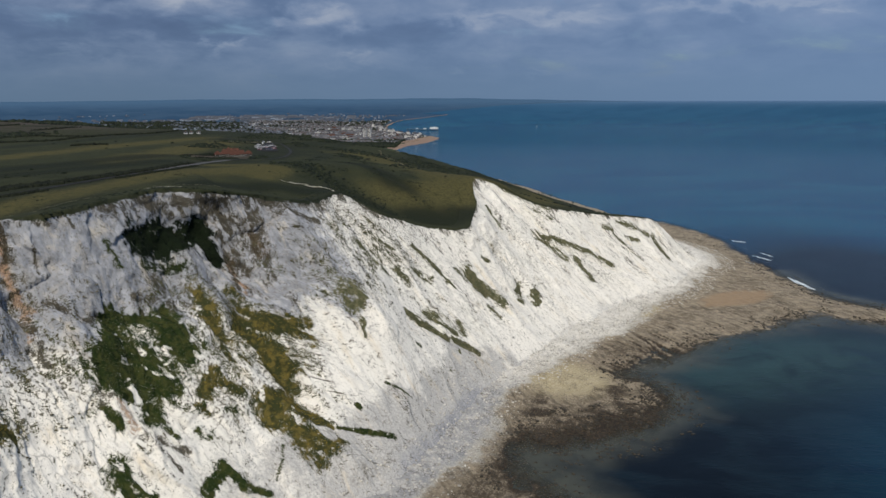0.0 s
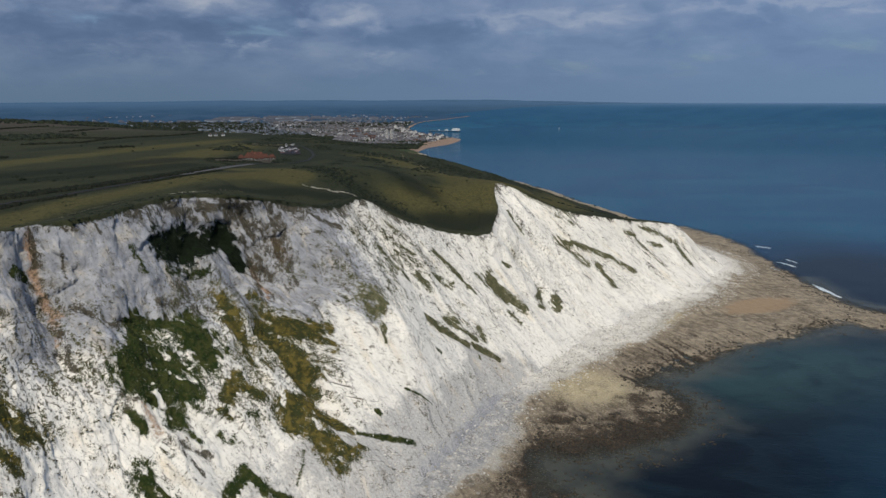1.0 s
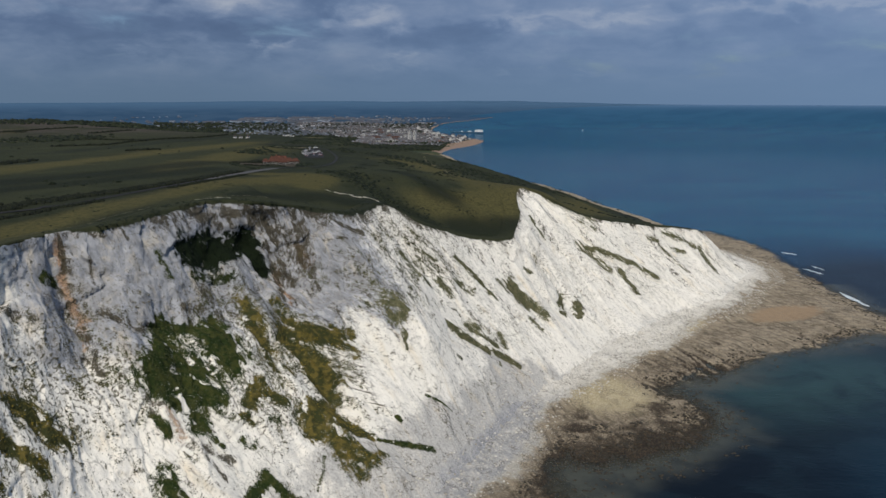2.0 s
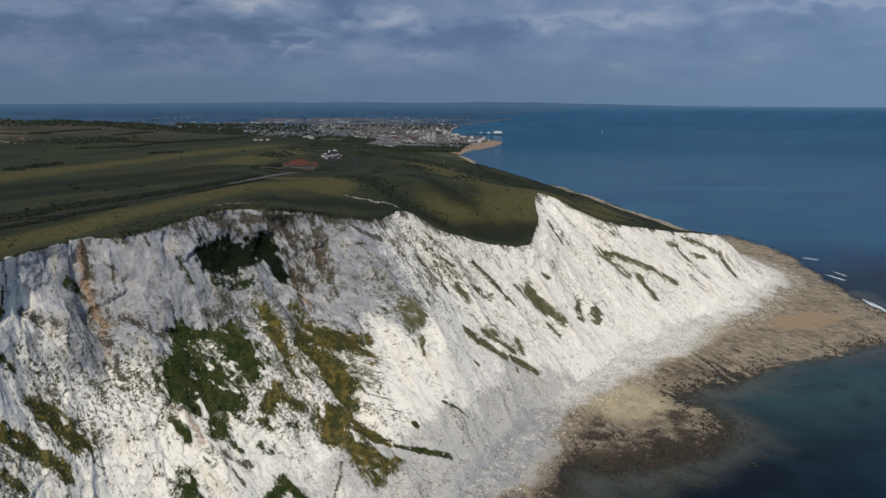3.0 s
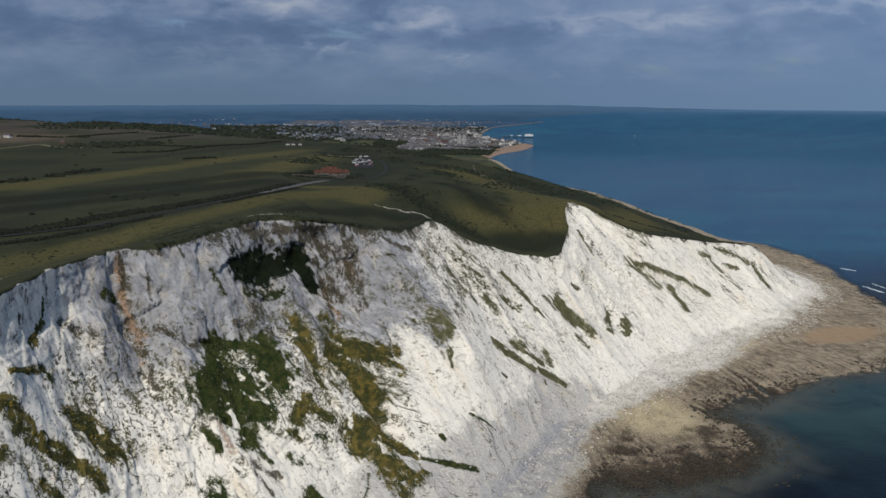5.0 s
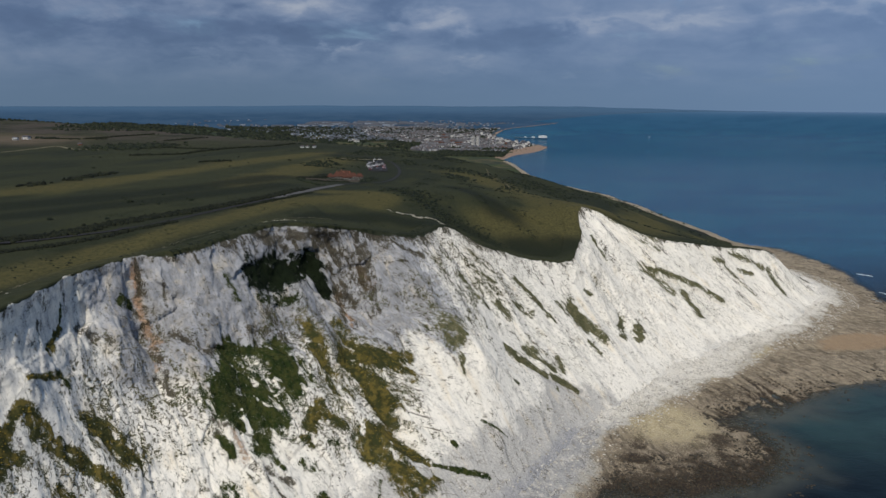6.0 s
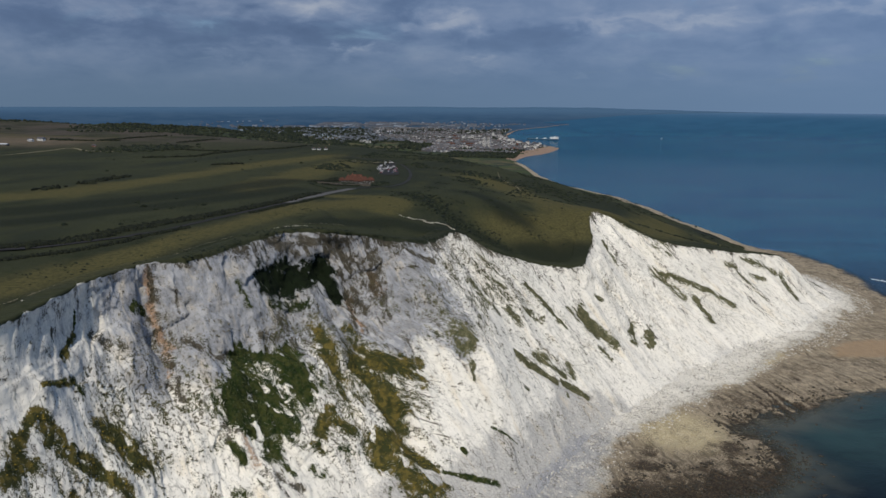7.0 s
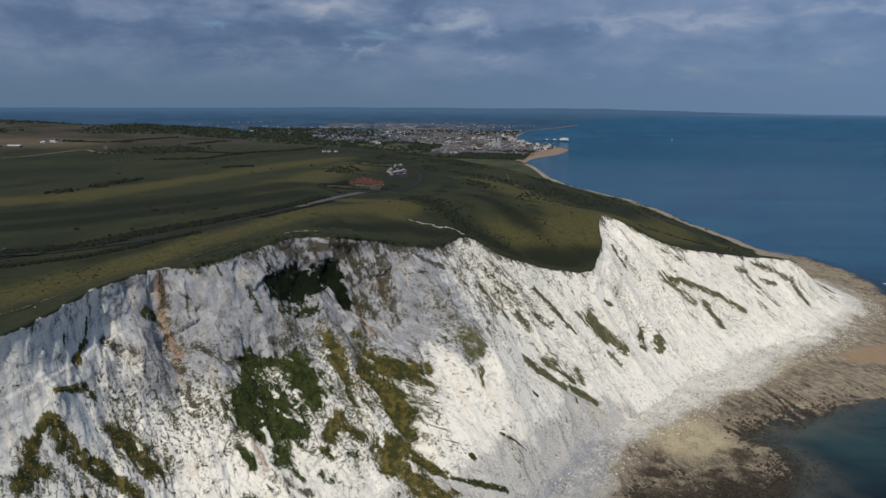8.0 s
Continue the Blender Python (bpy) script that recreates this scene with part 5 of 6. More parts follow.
for name, w, count, size, material, label in (
        ("chalk_rubble", talus_w, 8000, (0.2, 0.95), RUBBLE, "broken white chalk rubble along the cliff foot"),
        ("reef_rocks", reef_w, 6500, (0.25, 1.4), REEF_BLOCK, "dark weed-covered rocks along the water's edge")):
    pick = rng.choice(len(px), count, replace=False, p=w / w.sum())
    p = np.stack([px[pick], py[pick], np.maximum(z_flat[pick] + 0.1, -0.25)], -1) + rng.uniform(-0.9, 0.9, (count, 3)) * (1, 1, 0.1)
    tagged(scattered(name, p, size[0] + (size[1] - size[0]) * rng.random(count) ** 3, ROCK, material, 0.6, 0.35), label, "rocks", kind="stuff")


low = np.nonzero((s > 6.8) & (s < 18.5) & (v < 0.985) & (rng.random(len(s)) < 0.10 * smooth(0.80, 0.97, v + 0.25 * (fbm(L / 14, drop / 14, 3, 137) - 0.5))))[0]
p = place[low] + rng.normal(0, 0.3, (len(low), 3))
tagged(scattered("chalk_scree", p, 0.15 + 0.7 * rng.random(len(low)) ** 3, ROCK, RUBBLE, 0.7, 0.35), "loose white chalk scree at the bottom of the slope", "rocks", kind="stuff")


def boulder_mesh(name, material):
    bm = bmesh.new()
    bmesh.ops.create_icosphere(bm, subdivisions=2, radius=1.0)
    for vert in bm.verts:
        q = vert.co
        k = 1 + 0.35 * (noise.noise(q * 1.3 + Vector((3, 1, 7))) + 0.5 * noise.noise(q * 3.1))
        vert.co = Vector((q.x * 1.3 * k, q.y * k, q.z * 0.75 * k))
        for axis in range(3):
            vert.co[axis] = max(-0.95, min(0.85, vert.co[axis]))
    me = bpy.data.meshes.new(name)
    bm.to_mesh(me)
    bm.free()
    me.materials.append(material)
    return me


block = tagged(new("boulder", boulder_mesh("boulder", CHALK_BLOCK)), "large fallen chalk boulder on the shore rubble", "boulder", "fallen boulders")
big_w = talus_w * smooth(2, 8, df) * smooth(30, 18, df)
pick = rng.choice(len(px), 26, replace=False, p=big_w / big_w.sum())
for n, i in enumerate(pick):
    m = pose(px[i], py[i], z_flat[i] + 0.5, rng.uniform(-20, 20), rng.uniform(-20, 20), rng.uniform(0, 360))
    size = 0.7 + 1.1 * rng.random() ** 2
    if n == 0:
        block.matrix_basis = m
        block.scale = (1.2, 1.2, 1.2)
    else:
        copy_thing(block, m).scale = (size, size, size)

# ---- scrub, hedges and woods on the downs ----
def land_points(x, y):
    return np.stack([x, y, land(x, y)], -1)


def thicket(name, x, y, size, material, label, group="", flat=0.9):
    p = land_points(np.asarray(x), np.asarray(y))
    p = p[on_land(p[:, 0], p[:, 1])]
    p = drawn_in(p)
    sizes = rng.uniform(*size, len(p))
    p[:, 2] += 0.25 * sizes
    return tagged(scattered(name, p, sizes, CLUMP, material, flat, 0.35), label, "scrub", group, "stuff")


def line_points(line, per_metre, spread):
    line = np.asarray(line, float)
    xs, ys = [], []
    for a, b in zip(line[:-1], line[1:]):
        n = max(3, int(np.linalg.norm(b - a) * per_metre))
        t = rng.random(n)
        q = a + (b - a) * t[:, None] + rng.normal(0, spread, (n, 2))
        xs.append(q[:, 0]), ys.append(q[:, 1])
    return np.concatenate(xs), np.concatenate(ys)


HEDGES = (((-959, 1414), (-938, 1500), (-901, 1574)), ((-784, 1417), (-761, 1530)), ((-330, 300), (-304, 339), (-279, 373), (-267, 412), (-254, 458), (-238, 512), (-228, 563), (-222, 634)),
          ((-286, 318), (-266, 352), (-250, 392), (-237, 432)), ((-224, 500), (-212, 559), (-206, 608)),
          ((-764, 1202), (-694, 1254), (-584, 1212), (-534, 1297), (-500, 1388)), ((-651, 1070), (-588, 1079), (-552, 1287)), ((-771, 1250), (-758, 1328), (-700, 1300)),
          ((-457, 905), (-430, 935)), ((-452, 628), (-465, 723)), ((-460, 580), (-456, 598)), ((-1049, 1386), (-990, 1400), (-930, 1420)))
for n, hedge in enumerate(HEDGES):
    near_road = n in (2, 3, 4)
    x, y = line_points(hedge, (22.0, 10.0, 9.0)[n - 2] if near_road else 1.3, (2.2, 1.2, 1.1)[n - 2] if near_road else 4.0)
    thicket("hedge", x, y, (0.6, 1.6) if n == 2 else (0.5, 1.2) if near_road else (1.2, 2.8), LEAF_HEDGE, "dark overgrown thorn hedge across the downland", "field hedges")



def rough_ground(name, x0, x1, y0, y1, count, cell, level, size, label, seed):
    """Low scrub in broken patches over a stretch of turf."""
    x, y = rng.uniform(x0, x1, count), rng.uniform(y0, y1, count)
    ok = rng.random(count) < smooth(level, level + 0.12, fbm(x / cell, y / cell, 4, seed))
    thicket(name, x[ok], y[ok], size, LEAF_WOOD, label, flat=0.6)


x, y = rng.normal(0, 1, 420), rng.normal(0, 1, 420)
thicket("coombe_scrub", -103 + 7 * x - 15 * y, 632 + 6 * x + 22 * y, (0.6, 1.7), LEAF_WOOD, "dark thorn scrub along the bottom of a coombe", flat=0.7)
rough_ground("coombe_thorns", -150, 10, 600, 880, 6000, 20, 0.60, (0.3, 1.0), "low dark thorn patches on the coombe turf", 143)
rough_ground("ridge_scrub", -330, 60, 900, 1600, 13000, 60, 0.53, (0.7, 2.3), "rough scrub along the ridge above the shore", 145)
rough_ground("slope_scrub", -60, 340, 880, 2150, 9000, 80, 0.52, (0.8, 2.4), "scrub on the green slopes above the beach", 141)
rough_ground("brink_scrub", -330, -120, 240, 560, 2600, 40, 0.60, (0.3, 0.8), "low herbs and thorn near the cliff edge", 147)

# dark thorn and bare earth hang over the brink
x, y = line_points(RIM_LINE[165:330:6, :2] - np.stack([rim_turn[165:330:6, 1], -rim_turn[165:330:6, 0]], -1) * 3.0, 4.5, 3.2)
keep = rng.random(len(x)) < smooth(0.36, 0.58, fbm(x / 14, y / 14, 3, 149))
p = np.stack([x, y, land(x, y) + 0.75], -1)[keep]
tagged(scattered("brink_thorns", p, rng.uniform(0.25, 0.85, len(p)), CLUMP, LEAF_WOOD, 0.6, 0.35), "dark low thorn along the cliff edge", "scrub", kind="stuff")
x, y = rng.normal(-768, 34, 420), rng.normal(1258, 34, 420)
thicket("field_wood", x, y, (2.0, 4.2), LEAF_WOOD, "small dark wood in the fold of the fields")

# woods on the scarp
x, y = rng.uniform(-1700, -120, 26000), rng.uniform(1400, 3300, 26000)
t = y + 0.5 * x
belt = (smooth(1380, 1650, t) * smooth(2350, 2050, t)) * smooth(0.40, 0.56, fbm(x / 220, y / 140, 3, 151))
ok = rng.random(len(x)) < belt
thicket("woodland", x[ok], y[ok], (4.5, 9.0), LEAF_WOOD, "dark belt of woodland below the scarp", flat=1.1)
x, y = rng.uniform(-2600, -700, 9000), rng.uniform(1500, 2700, 9000)
ok = (y + 0.5 * x < 1500) & (fbm(x / 300, y / 120, 3, 161) > 0.60)
thicket("hill_wood", x[ok], y[ok], (2, 4.5), LEAF_WOOD, "dark woods on the far downs", flat=1.0)
x, y = rng.normal(-2000, 560, 5200), rng.normal(3200, 380, 5200)
ok = fbm(x / 260, y / 260, 3, 163) > 0.46
thicket("scarp_wood", x[ok], y[ok], (5, 10), LEAF_WOOD, "dark hanging woods on the hill behind the downs", flat=0.8)


def bush_mesh():
    """A rounded thorn bush: many small clumps on a dome."""
    n = 26
    a, h = rng.uniform(0, 2 * np.pi, n), rng.uniform(0.0, 1.0, n)
    r = np.sqrt(np.maximum(1 - h**2, 0.05)) * rng.uniform(0.75, 1.05, n)
    p = np.stack([r * np.cos(a), r * np.sin(a), h * 0.85 + 0.05], -1)
    ob = scattered("bush", p, rng.uniform(0.28, 0.45, n), CLUMP, LEAF_WOOD, 0.9, 0.35)
    return ob


bush = tagged(bush_mesh(), "single dark thorn bush standing in downland grass", "bush", "scattered bushes")
spots = [(-138 + rng.normal(0, 14), 660 + rng.normal(0, 22)) for _ in range(12)]
spots += [(rng.uniform(-330, -262), rng.uniform(400, 560)) for _ in range(8)]
spots += [(rng.uniform(-70, 5), rng.uniform(670, 900)) for _ in range(9)]
spots += [(rng.uniform(-700, -330), rng.uniform(560, 1150)) for _ in range(16)]
for n, (x, y) in enumerate(spots):
    m = pose(x, y, land_at(x, y) - 0.1, 0, 0, rng.uniform(0, 360))
    size = rng.uniform(1.0, 2.4)
    if n == 0:
        bush.matrix_basis = m
        bush.scale = (2, 2, 1.7)
    else:
        copy_thing(bush, m).scale = (size, size, size * 0.85)


# ---- helpers for built things ----
def thing(name, label, category, group="", at=None):
    ob = new(name)
    if at is not None:
        ob.matrix_basis = at
    return tagged(ob, label, category, group)


def part(name, bm, material, parent, label=""):
    """Links a bmesh as one mesh under a thing or a part."""
    me = bpy.data.meshes.new(name)
    bmesh.ops.recalc_face_normals(bm, faces=bm.faces)
    bm.to_mesh(me)
    bm.free()
    me.materials.append(material)
    ob = new(name, me)
    ob.parent = parent
    if label:
        tagged(ob, label)
    return ob


def box(bm, x0, x1, y0, y1, z0, z1, bevel=0.0):
    r = bmesh.ops.create_cube(bm, size=1.0)
    for q in r["verts"]:
        q.co = Vector((x0 + (q.co.x + 0.5) * (x1 - x0), y0 + (q.co.y + 0.5) * (y1 - y0), z0 + (q.co.z + 0.5) * (z1 - z0)))
    if bevel:
        edges = list({e for q in r["verts"] for e in q.link_edges})
        bmesh.ops.bevel(bm, geom=edges, offset=bevel, segments=1, affect="EDGES")
    return bm


def gable(bm, x0, x1, y0, y1, z, rise, over=0.4, hip=0.0, thick=0.25):
    """A pitched roof with its ridge along x; hip draws the ridge's ends in."""
    x0, x1, y0, y1 = x0 - over, x1 + over, y0 - over, y1 + over
    ym = (y0 + y1) / 2
    low = [bm.verts.new(p) for p in ((x0, y0, z), (x1, y0, z), (x1, y1, z), (x0, y1, z))]
    top = [bm.verts.new(p) for p in ((x0 + hip, ym, z + rise), (x1 - hip, ym, z + rise))]
    base = [bm.verts.new(q.co - Vector((0, 0, thick))) for q in low]
    for f in ((low[0], low[1], top[1], top[0]), (low[2], low[3], top[0], top[1]), (low[1], low[2], top[1]), (low[3], low[0], top[0])):
        bm.faces.new(f)
    for i in range(4):
        j = (i + 1) % 4
        bm.faces.new((base[i], base[j], low[j], low[i]))
    bm.faces.new(base[::-1])
    return bm


def ribbon(name, line, width, material, label, category, lift=0.25, wobble=0.0, steps=12, kind="structure"):
    """A way laid over the ground."""
    pts = spline(line, np.linspace(0, len(line) - 1, steps * (len(line) - 1) + 1))[:, :2]
    t = np.gradient(pts, axis=0)
    t /= np.linalg.norm(t, axis=1)[:, None]
    side = np.stack([t[:, 1], -t[:, 0]], -1)
    n = len(pts)
    w = width * (1 + wobble * (2 * fbm(np.arange(n) / 2.3, np.zeros(n), 3, len(line)) - 1))
    o = np.linspace(-0.5, 0.5, 5)
    g = pts[:, None] + side[:, None] * (o[None, :, None] * w[:, None, None])
    z = land(g[..., 0].ravel(), g[..., 1].ravel()).reshape(n, 5)
    z = np.maximum(z, z.mean(1, keepdims=True)) + lift
    return tagged(sheet(name, np.concatenate([g, z[..., None]], -1), material), label, category, kind=kind)


ASPHALT = plain("asphalt", (0.026, 0.026, 0.029), 0.95, 0.2, vary=0.25, scale=0.2)
PALE_ASPHALT = plain("worn_pale_asphalt", (0.10, 0.10, 0.102), 0.95, 0.2, vary=0.3, scale=0.15)
CHALK_TRACK = plain("worn_chalk_track", (0.24, 0.215, 0.15), 0.95, 0.1, vary=0.4, scale=0.4)
BARE_CHALK = plain("bare_chalk", (0.62, 0.58, 0.48), 0.95, 0.1, vary=0.3, scale=0.5)
ROOF_TILE = plain("red_clay_tiles", (0.095, 0.043, 0.031), 0.85, 0.15, vary=0.35, scale=0.8)
FLINT = plain("flint_wall", (0.11, 0.10, 0.088), 0.9, 0.15, vary=0.4, scale=1.2)
RENDER_WHITE = plain("white_render", (0.58, 0.575, 0.56), 0.85, 0.2, vary=0.12, scale=0.4)
BRICK = plain("red_brick", (0.22, 0.10, 0.065), 0.9, 0.15, vary=0.3, scale=1.0)
DARK_GLASS = plain("dark_window_glass", (0.02, 0.024, 0.028), 0.12, 0.5, vary=0.1)
WHITE_PAINT = plain("white_paint", (0.75, 0.75, 0.73), 0.5, 0.4, vary=0.1)
SLATE = plain("slate_roof", (0.085, 0.085, 0.095), 0.7, 0.3, vary=0.25, scale=0.6)
METAL_ROOF = plain("pale_sheet_roof", (0.42, 0.44, 0.46), 0.5, 0.4, vary=0.15)
TYRE = plain("tyre_rubber", (0.02, 0.02, 0.02), 0.9, 0.2)
SHINGLE = plain("tan_shingle", (0.27, 0.195, 0.148), 0.95, 0.1, vary=0.2, scale=0.05)
STEEL_DARK = plain("painted_ironwork", (0.20, 0.21, 0.22), 0.6, 0.4)

def worn(name, line, width, per_metre, material, label, category):
    """Bare ground in many small flat patches along a line."""
    pts = spline(line, np.linspace(0, len(line) - 1, 12 * (len(line) - 1) + 1))[:, :2]
    x, y = line_points(pts, per_metre * 2.2, width * 0.5)
    ok = rng.random(len(x)) < smooth(0.24, 0.46, fbm(x / 4.0, y / 4.0, 3, 155))
    x, y = (x + 3.0 * (fbm(x / 5, y / 5, 2, 156) - 0.5))[ok], (y + 5.0 * (fbm(x / 5, y / 5, 2, 157) - 0.5))[ok]
    p = land_points(x, y) + np.array((0, 0, 0.55))
    ob = scattered(name, p, (0.15 + 0.75 * rng.random(len(x)) ** 2) * width * 0.7, ROCK, material, 0.22, 0.4)
    return tagged(ob, label, category, kind="stuff")


# ---- roads, tracks and worn paths ----
ROAD = ((-330, 240), (-312, 290), (-299, 331), (-284, 353), (-265, 384), (-249, 410), (-243, 434), (-230, 503), (-221, 555), (-216, 610), (-212, 664), (-200, 704),
        (-178, 752), (-181, 846), (-200, 960), (-237, 1067), (-300, 1125), (-420, 1180), (-560, 1215))
ribbon("road", ROAD, 3.8, ASPHALT, "grey asphalt lane winding over the downs", "road", 0.3)
ribbon("lay_by", ((-218, 560), (-213, 610), (-208, 660), (-203, 694)), 9, PALE_ASPHALT, "grey asphalt forecourt beside the inn", "road", 0.36)
ribbon("car_park", ((-217, 905), (-227, 950), (-242, 1005), (-259, 1068)), 25, ASPHALT, "grey asphalt car park on the downs", "car park", 0.34)
ribbon("car_park_2", ((-318, 322), (-305, 338), (-290, 351)), 15, ASPHALT, "small asphalt car park beside the lane", "car park", 0.36)
ribbon("farm_track", ((-1180, 900), (-990, 985), (-895, 1020), (-907, 1130), (-914, 1244), (-847, 1200), (-794, 1197)), 6, CHALK_TRACK, "pale farm track across green pasture", "track", 0.5)
for line, width in ((((-262, 190), (-236, 235), (-229, 262), (-227, 292), (-225, 318)), 0.9), (((-222, 345), (-211, 362), (-206, 380), (-196, 412)), 0.8),
                    (((-181, 455), (-172, 466), (-160, 478), (-148, 482)), 0.8), (((-100, 1165), (-88, 1080), (-60, 1010), (-52, 960)), 1.2),
                    (((-255, 1085), (-290, 1065), (-318, 1068)), 4.0)):
    worn("footpath", line, width, 1.1, CHALK_TRACK, "worn pale footpath in the downland turf", "path")
for line, width in ((((-129, 575), (-122, 571), (-117, 569), (-109, 574), (-102, 566)), 1.3), (((-102, 566), (-100, 578), (-95, 582), (-89, 581), (-83, 572), (-77, 565)), 1.2), (((-77, 565), (-70, 572), (-62, 584)), 1.0)):
    worn("chalk_scar", line, width, 2.6, BARE_CHALK, "bare white chalk scar in the turf", "bare chalk")
for line, width in ((((-224, 268), (-223, 278), (-221, 289), (-221, 301), (-221, 313)), 0.9), (((-221, 244), (-221, 251), (-222, 258)), 0.8), (((-183, 440), (-176, 452), (-167, 460)), 0.9)):
    worn("chalk_scar", line, width, 2.2, BARE_CHALK, "bare chalk worn along the cliff edge", "bare chalk")


# ---- the inn by the lane ----
def window_in(parent, x, y, z, w, h, face=-1):
    f = part("window", box(bmesh.new(), x - w / 2, x + w / 2, min(y, y + face * 0.12), max(y, y + face * 0.12), z, z + h), WHITE_PAINT, parent, "white window frame")
    part("pane", box(bmesh.new(), x - w / 2 + 0.12, x + w / 2 - 0.12, min(y, y + face * 0.16), max(y, y + face * 0.16), z + 0.12, z + h - 0.12), DARK_GLASS, f)


def wing(parent, x0, x1, y0, y1, height, rise, hip, windows, wall_material=FLINT, roof_material=None, chimneys=1):
    roof_material = roof_material or ROOF_TILE
    part("wall", box(bmesh.new(), x0, x1, y0, y1, -1.5, height, 0.03), wall_material, parent)
    roof = part("roof", gable(bmesh.new(), x0, x1, y0, y1, height + 0.25, rise, 0.5, hip), roof_material, parent)
    for c in range(chimneys):
        x = x0 + (x1 - x0) * (0.25 + 0.5 * c)
        bm = box(bmesh.new(), x - 0.5, x + 0.5, (y0 + y1) / 2 - 0.4, (y0 + y1) / 2 + 0.4, height + rise * 0.5, height + rise + 1.4, 0.05)
        box(bm, x - 0.62, x + 0.62, (y0 + y1) / 2 - 0.52, (y0 + y1) / 2 + 0.52, height + rise + 1.4, height + rise + 1.6)
        part("chimney", bm, BRICK, roof)
    for n in range(windows):
        x = x0 + (x1 - x0) * (n + 0.5) / windows
        window_in(parent, x, y0, 0.9, min(1.6, (x1 - x0) / windows * 0.6), 1.5)
        if height > 4.5:
            window_in(parent, x, y0, 3.6, min(1.4, (x1 - x0) / windows * 0.5), 1.2)


inn_z = land_at(-222, 775)
inn = thing("inn", "long flint inn with red clay tile roofs", "inn", at=pose(-222, 775, inn_z, 0, 0, 18))
wing(inn, -13, 2, -6, 4, 3.0, 4.4, 2.5, 5, chimneys=2)
wing(inn, 2, 12, -8, 2, 2.9, 3.8, 2.0, 4, chimneys=1)
wing(inn, -8, 7, 4, 12, 4.4, 3.6, 1.5, 4, chimneys=1)
wing(inn, -3, 6, -12, -8, 2.4, 2.6, 1.2, 3, chimneys=0)
wing(inn, 12, 19, -5, 2, 2.6, 3.2, 2.0, 2, chimneys=0)
wing(inn, -19, -13, -4, 3, 2.6, 3.2, 2.0, 2, chimneys=0)
part("door", box(bmesh.new(), -1.0, 0.2, -6.15, -5.95, 0, 2.1), DARK_GLASS, inn, "dark wooden door")
part("terrace", box(bmesh.new(), -19, 19, -17, -12.05, -1.5, 0.15), FLINT, inn, "paved flint terrace")
for x in (-16, -11, -6, -1, 4, 9, 14):
    t = thing("picnic_table", "brown wooden picnic table on the inn terrace", "table", "terrace tables",
              pose(-222, 775, inn_z + 0.15, 0, 0, 18) @ pose(x, -14.6, 0))
    part("tabletop", box(bmesh.new(), -0.9, 0.9, -0.38, 0.38, 0.7, 0.76, 0.01), STEEL_DARK, t)
    for sgn in (-1, 1):
        part("bench", box(bmesh.new(), -0.9, 0.9, sgn * 0.75 - 0.14, sgn * 0.75 + 0.14, 0.42, 0.47), STEEL_DARK, t)
        part("leg", box(bmesh.new(), sgn * 0.7 - 0.05, sgn * 0.7 + 0.05, -0.8, 0.8, 0, 0.7), STEEL_DARK, t)

for x0, y0, x1, y1 in ((-262, 742, -224, 728), (-224, 728, -196, 738)):
    length, turn = math.hypot(x1 - x0, y1 - y0), math.degrees(math.atan2(y1 - y0, x1 - x0))
    w = thing("garden_wall", "low flint garden wall beside the inn", "wall", "garden walls", pose(x0, y0, land_at(x0, y0), 0, 0, turn))
    part("wall", box(bmesh.new(), 0, length, -0.25, 0.25, -1.2, 1.1, 0.04), FLINT, w)
    part("coping", box(bmesh.new(), 0, length, -0.32, 0.32, 1.1, 1.22, 0.03), FLINT, w)


x, y = line_points(((-262, 740), (-250, 716), (-232, 690), (-216, 676)), 2.2, 1.4)
thicket("hedge", x, y, (0.7, 1.5), LEAF_WOOD, "clipped dark garden hedge below the inn", "field hedges")
x, y = line_points(((-262, 742), (-252, 752), (-248, 772), (-252, 800)), 4.0, 3.0)
thicket("hedge", x, y, (0.8, 2.2), LEAF_HEDGE, "dark trees and shrubs beside the inn", "field hedges")
x, y = line_points(((-244, 728), (-226, 722), (-206, 730)), 3.0, 1.6)
thicket("hedge", x, y, (0.6, 1.4), LEAF_HEDGE, "dark low hedge in front of the inn terrace", "field hedges")
x, y = line_points(((-196, 740), (-200, 762), (-196, 800)), 2.6, 3.0)
thicket("hedge", x, y, (0.8, 2.0), LEAF_WOOD, "dark shrubs sheltering the inn garden", "field hedges")
x, y = rng.normal(-1046, 12, 70), rng.normal(1398, 7, 70)
thicket("farm_trees", x, y, (1.5, 3.5), LEAF_WOOD, "dark shelter trees beside the farmhouse")


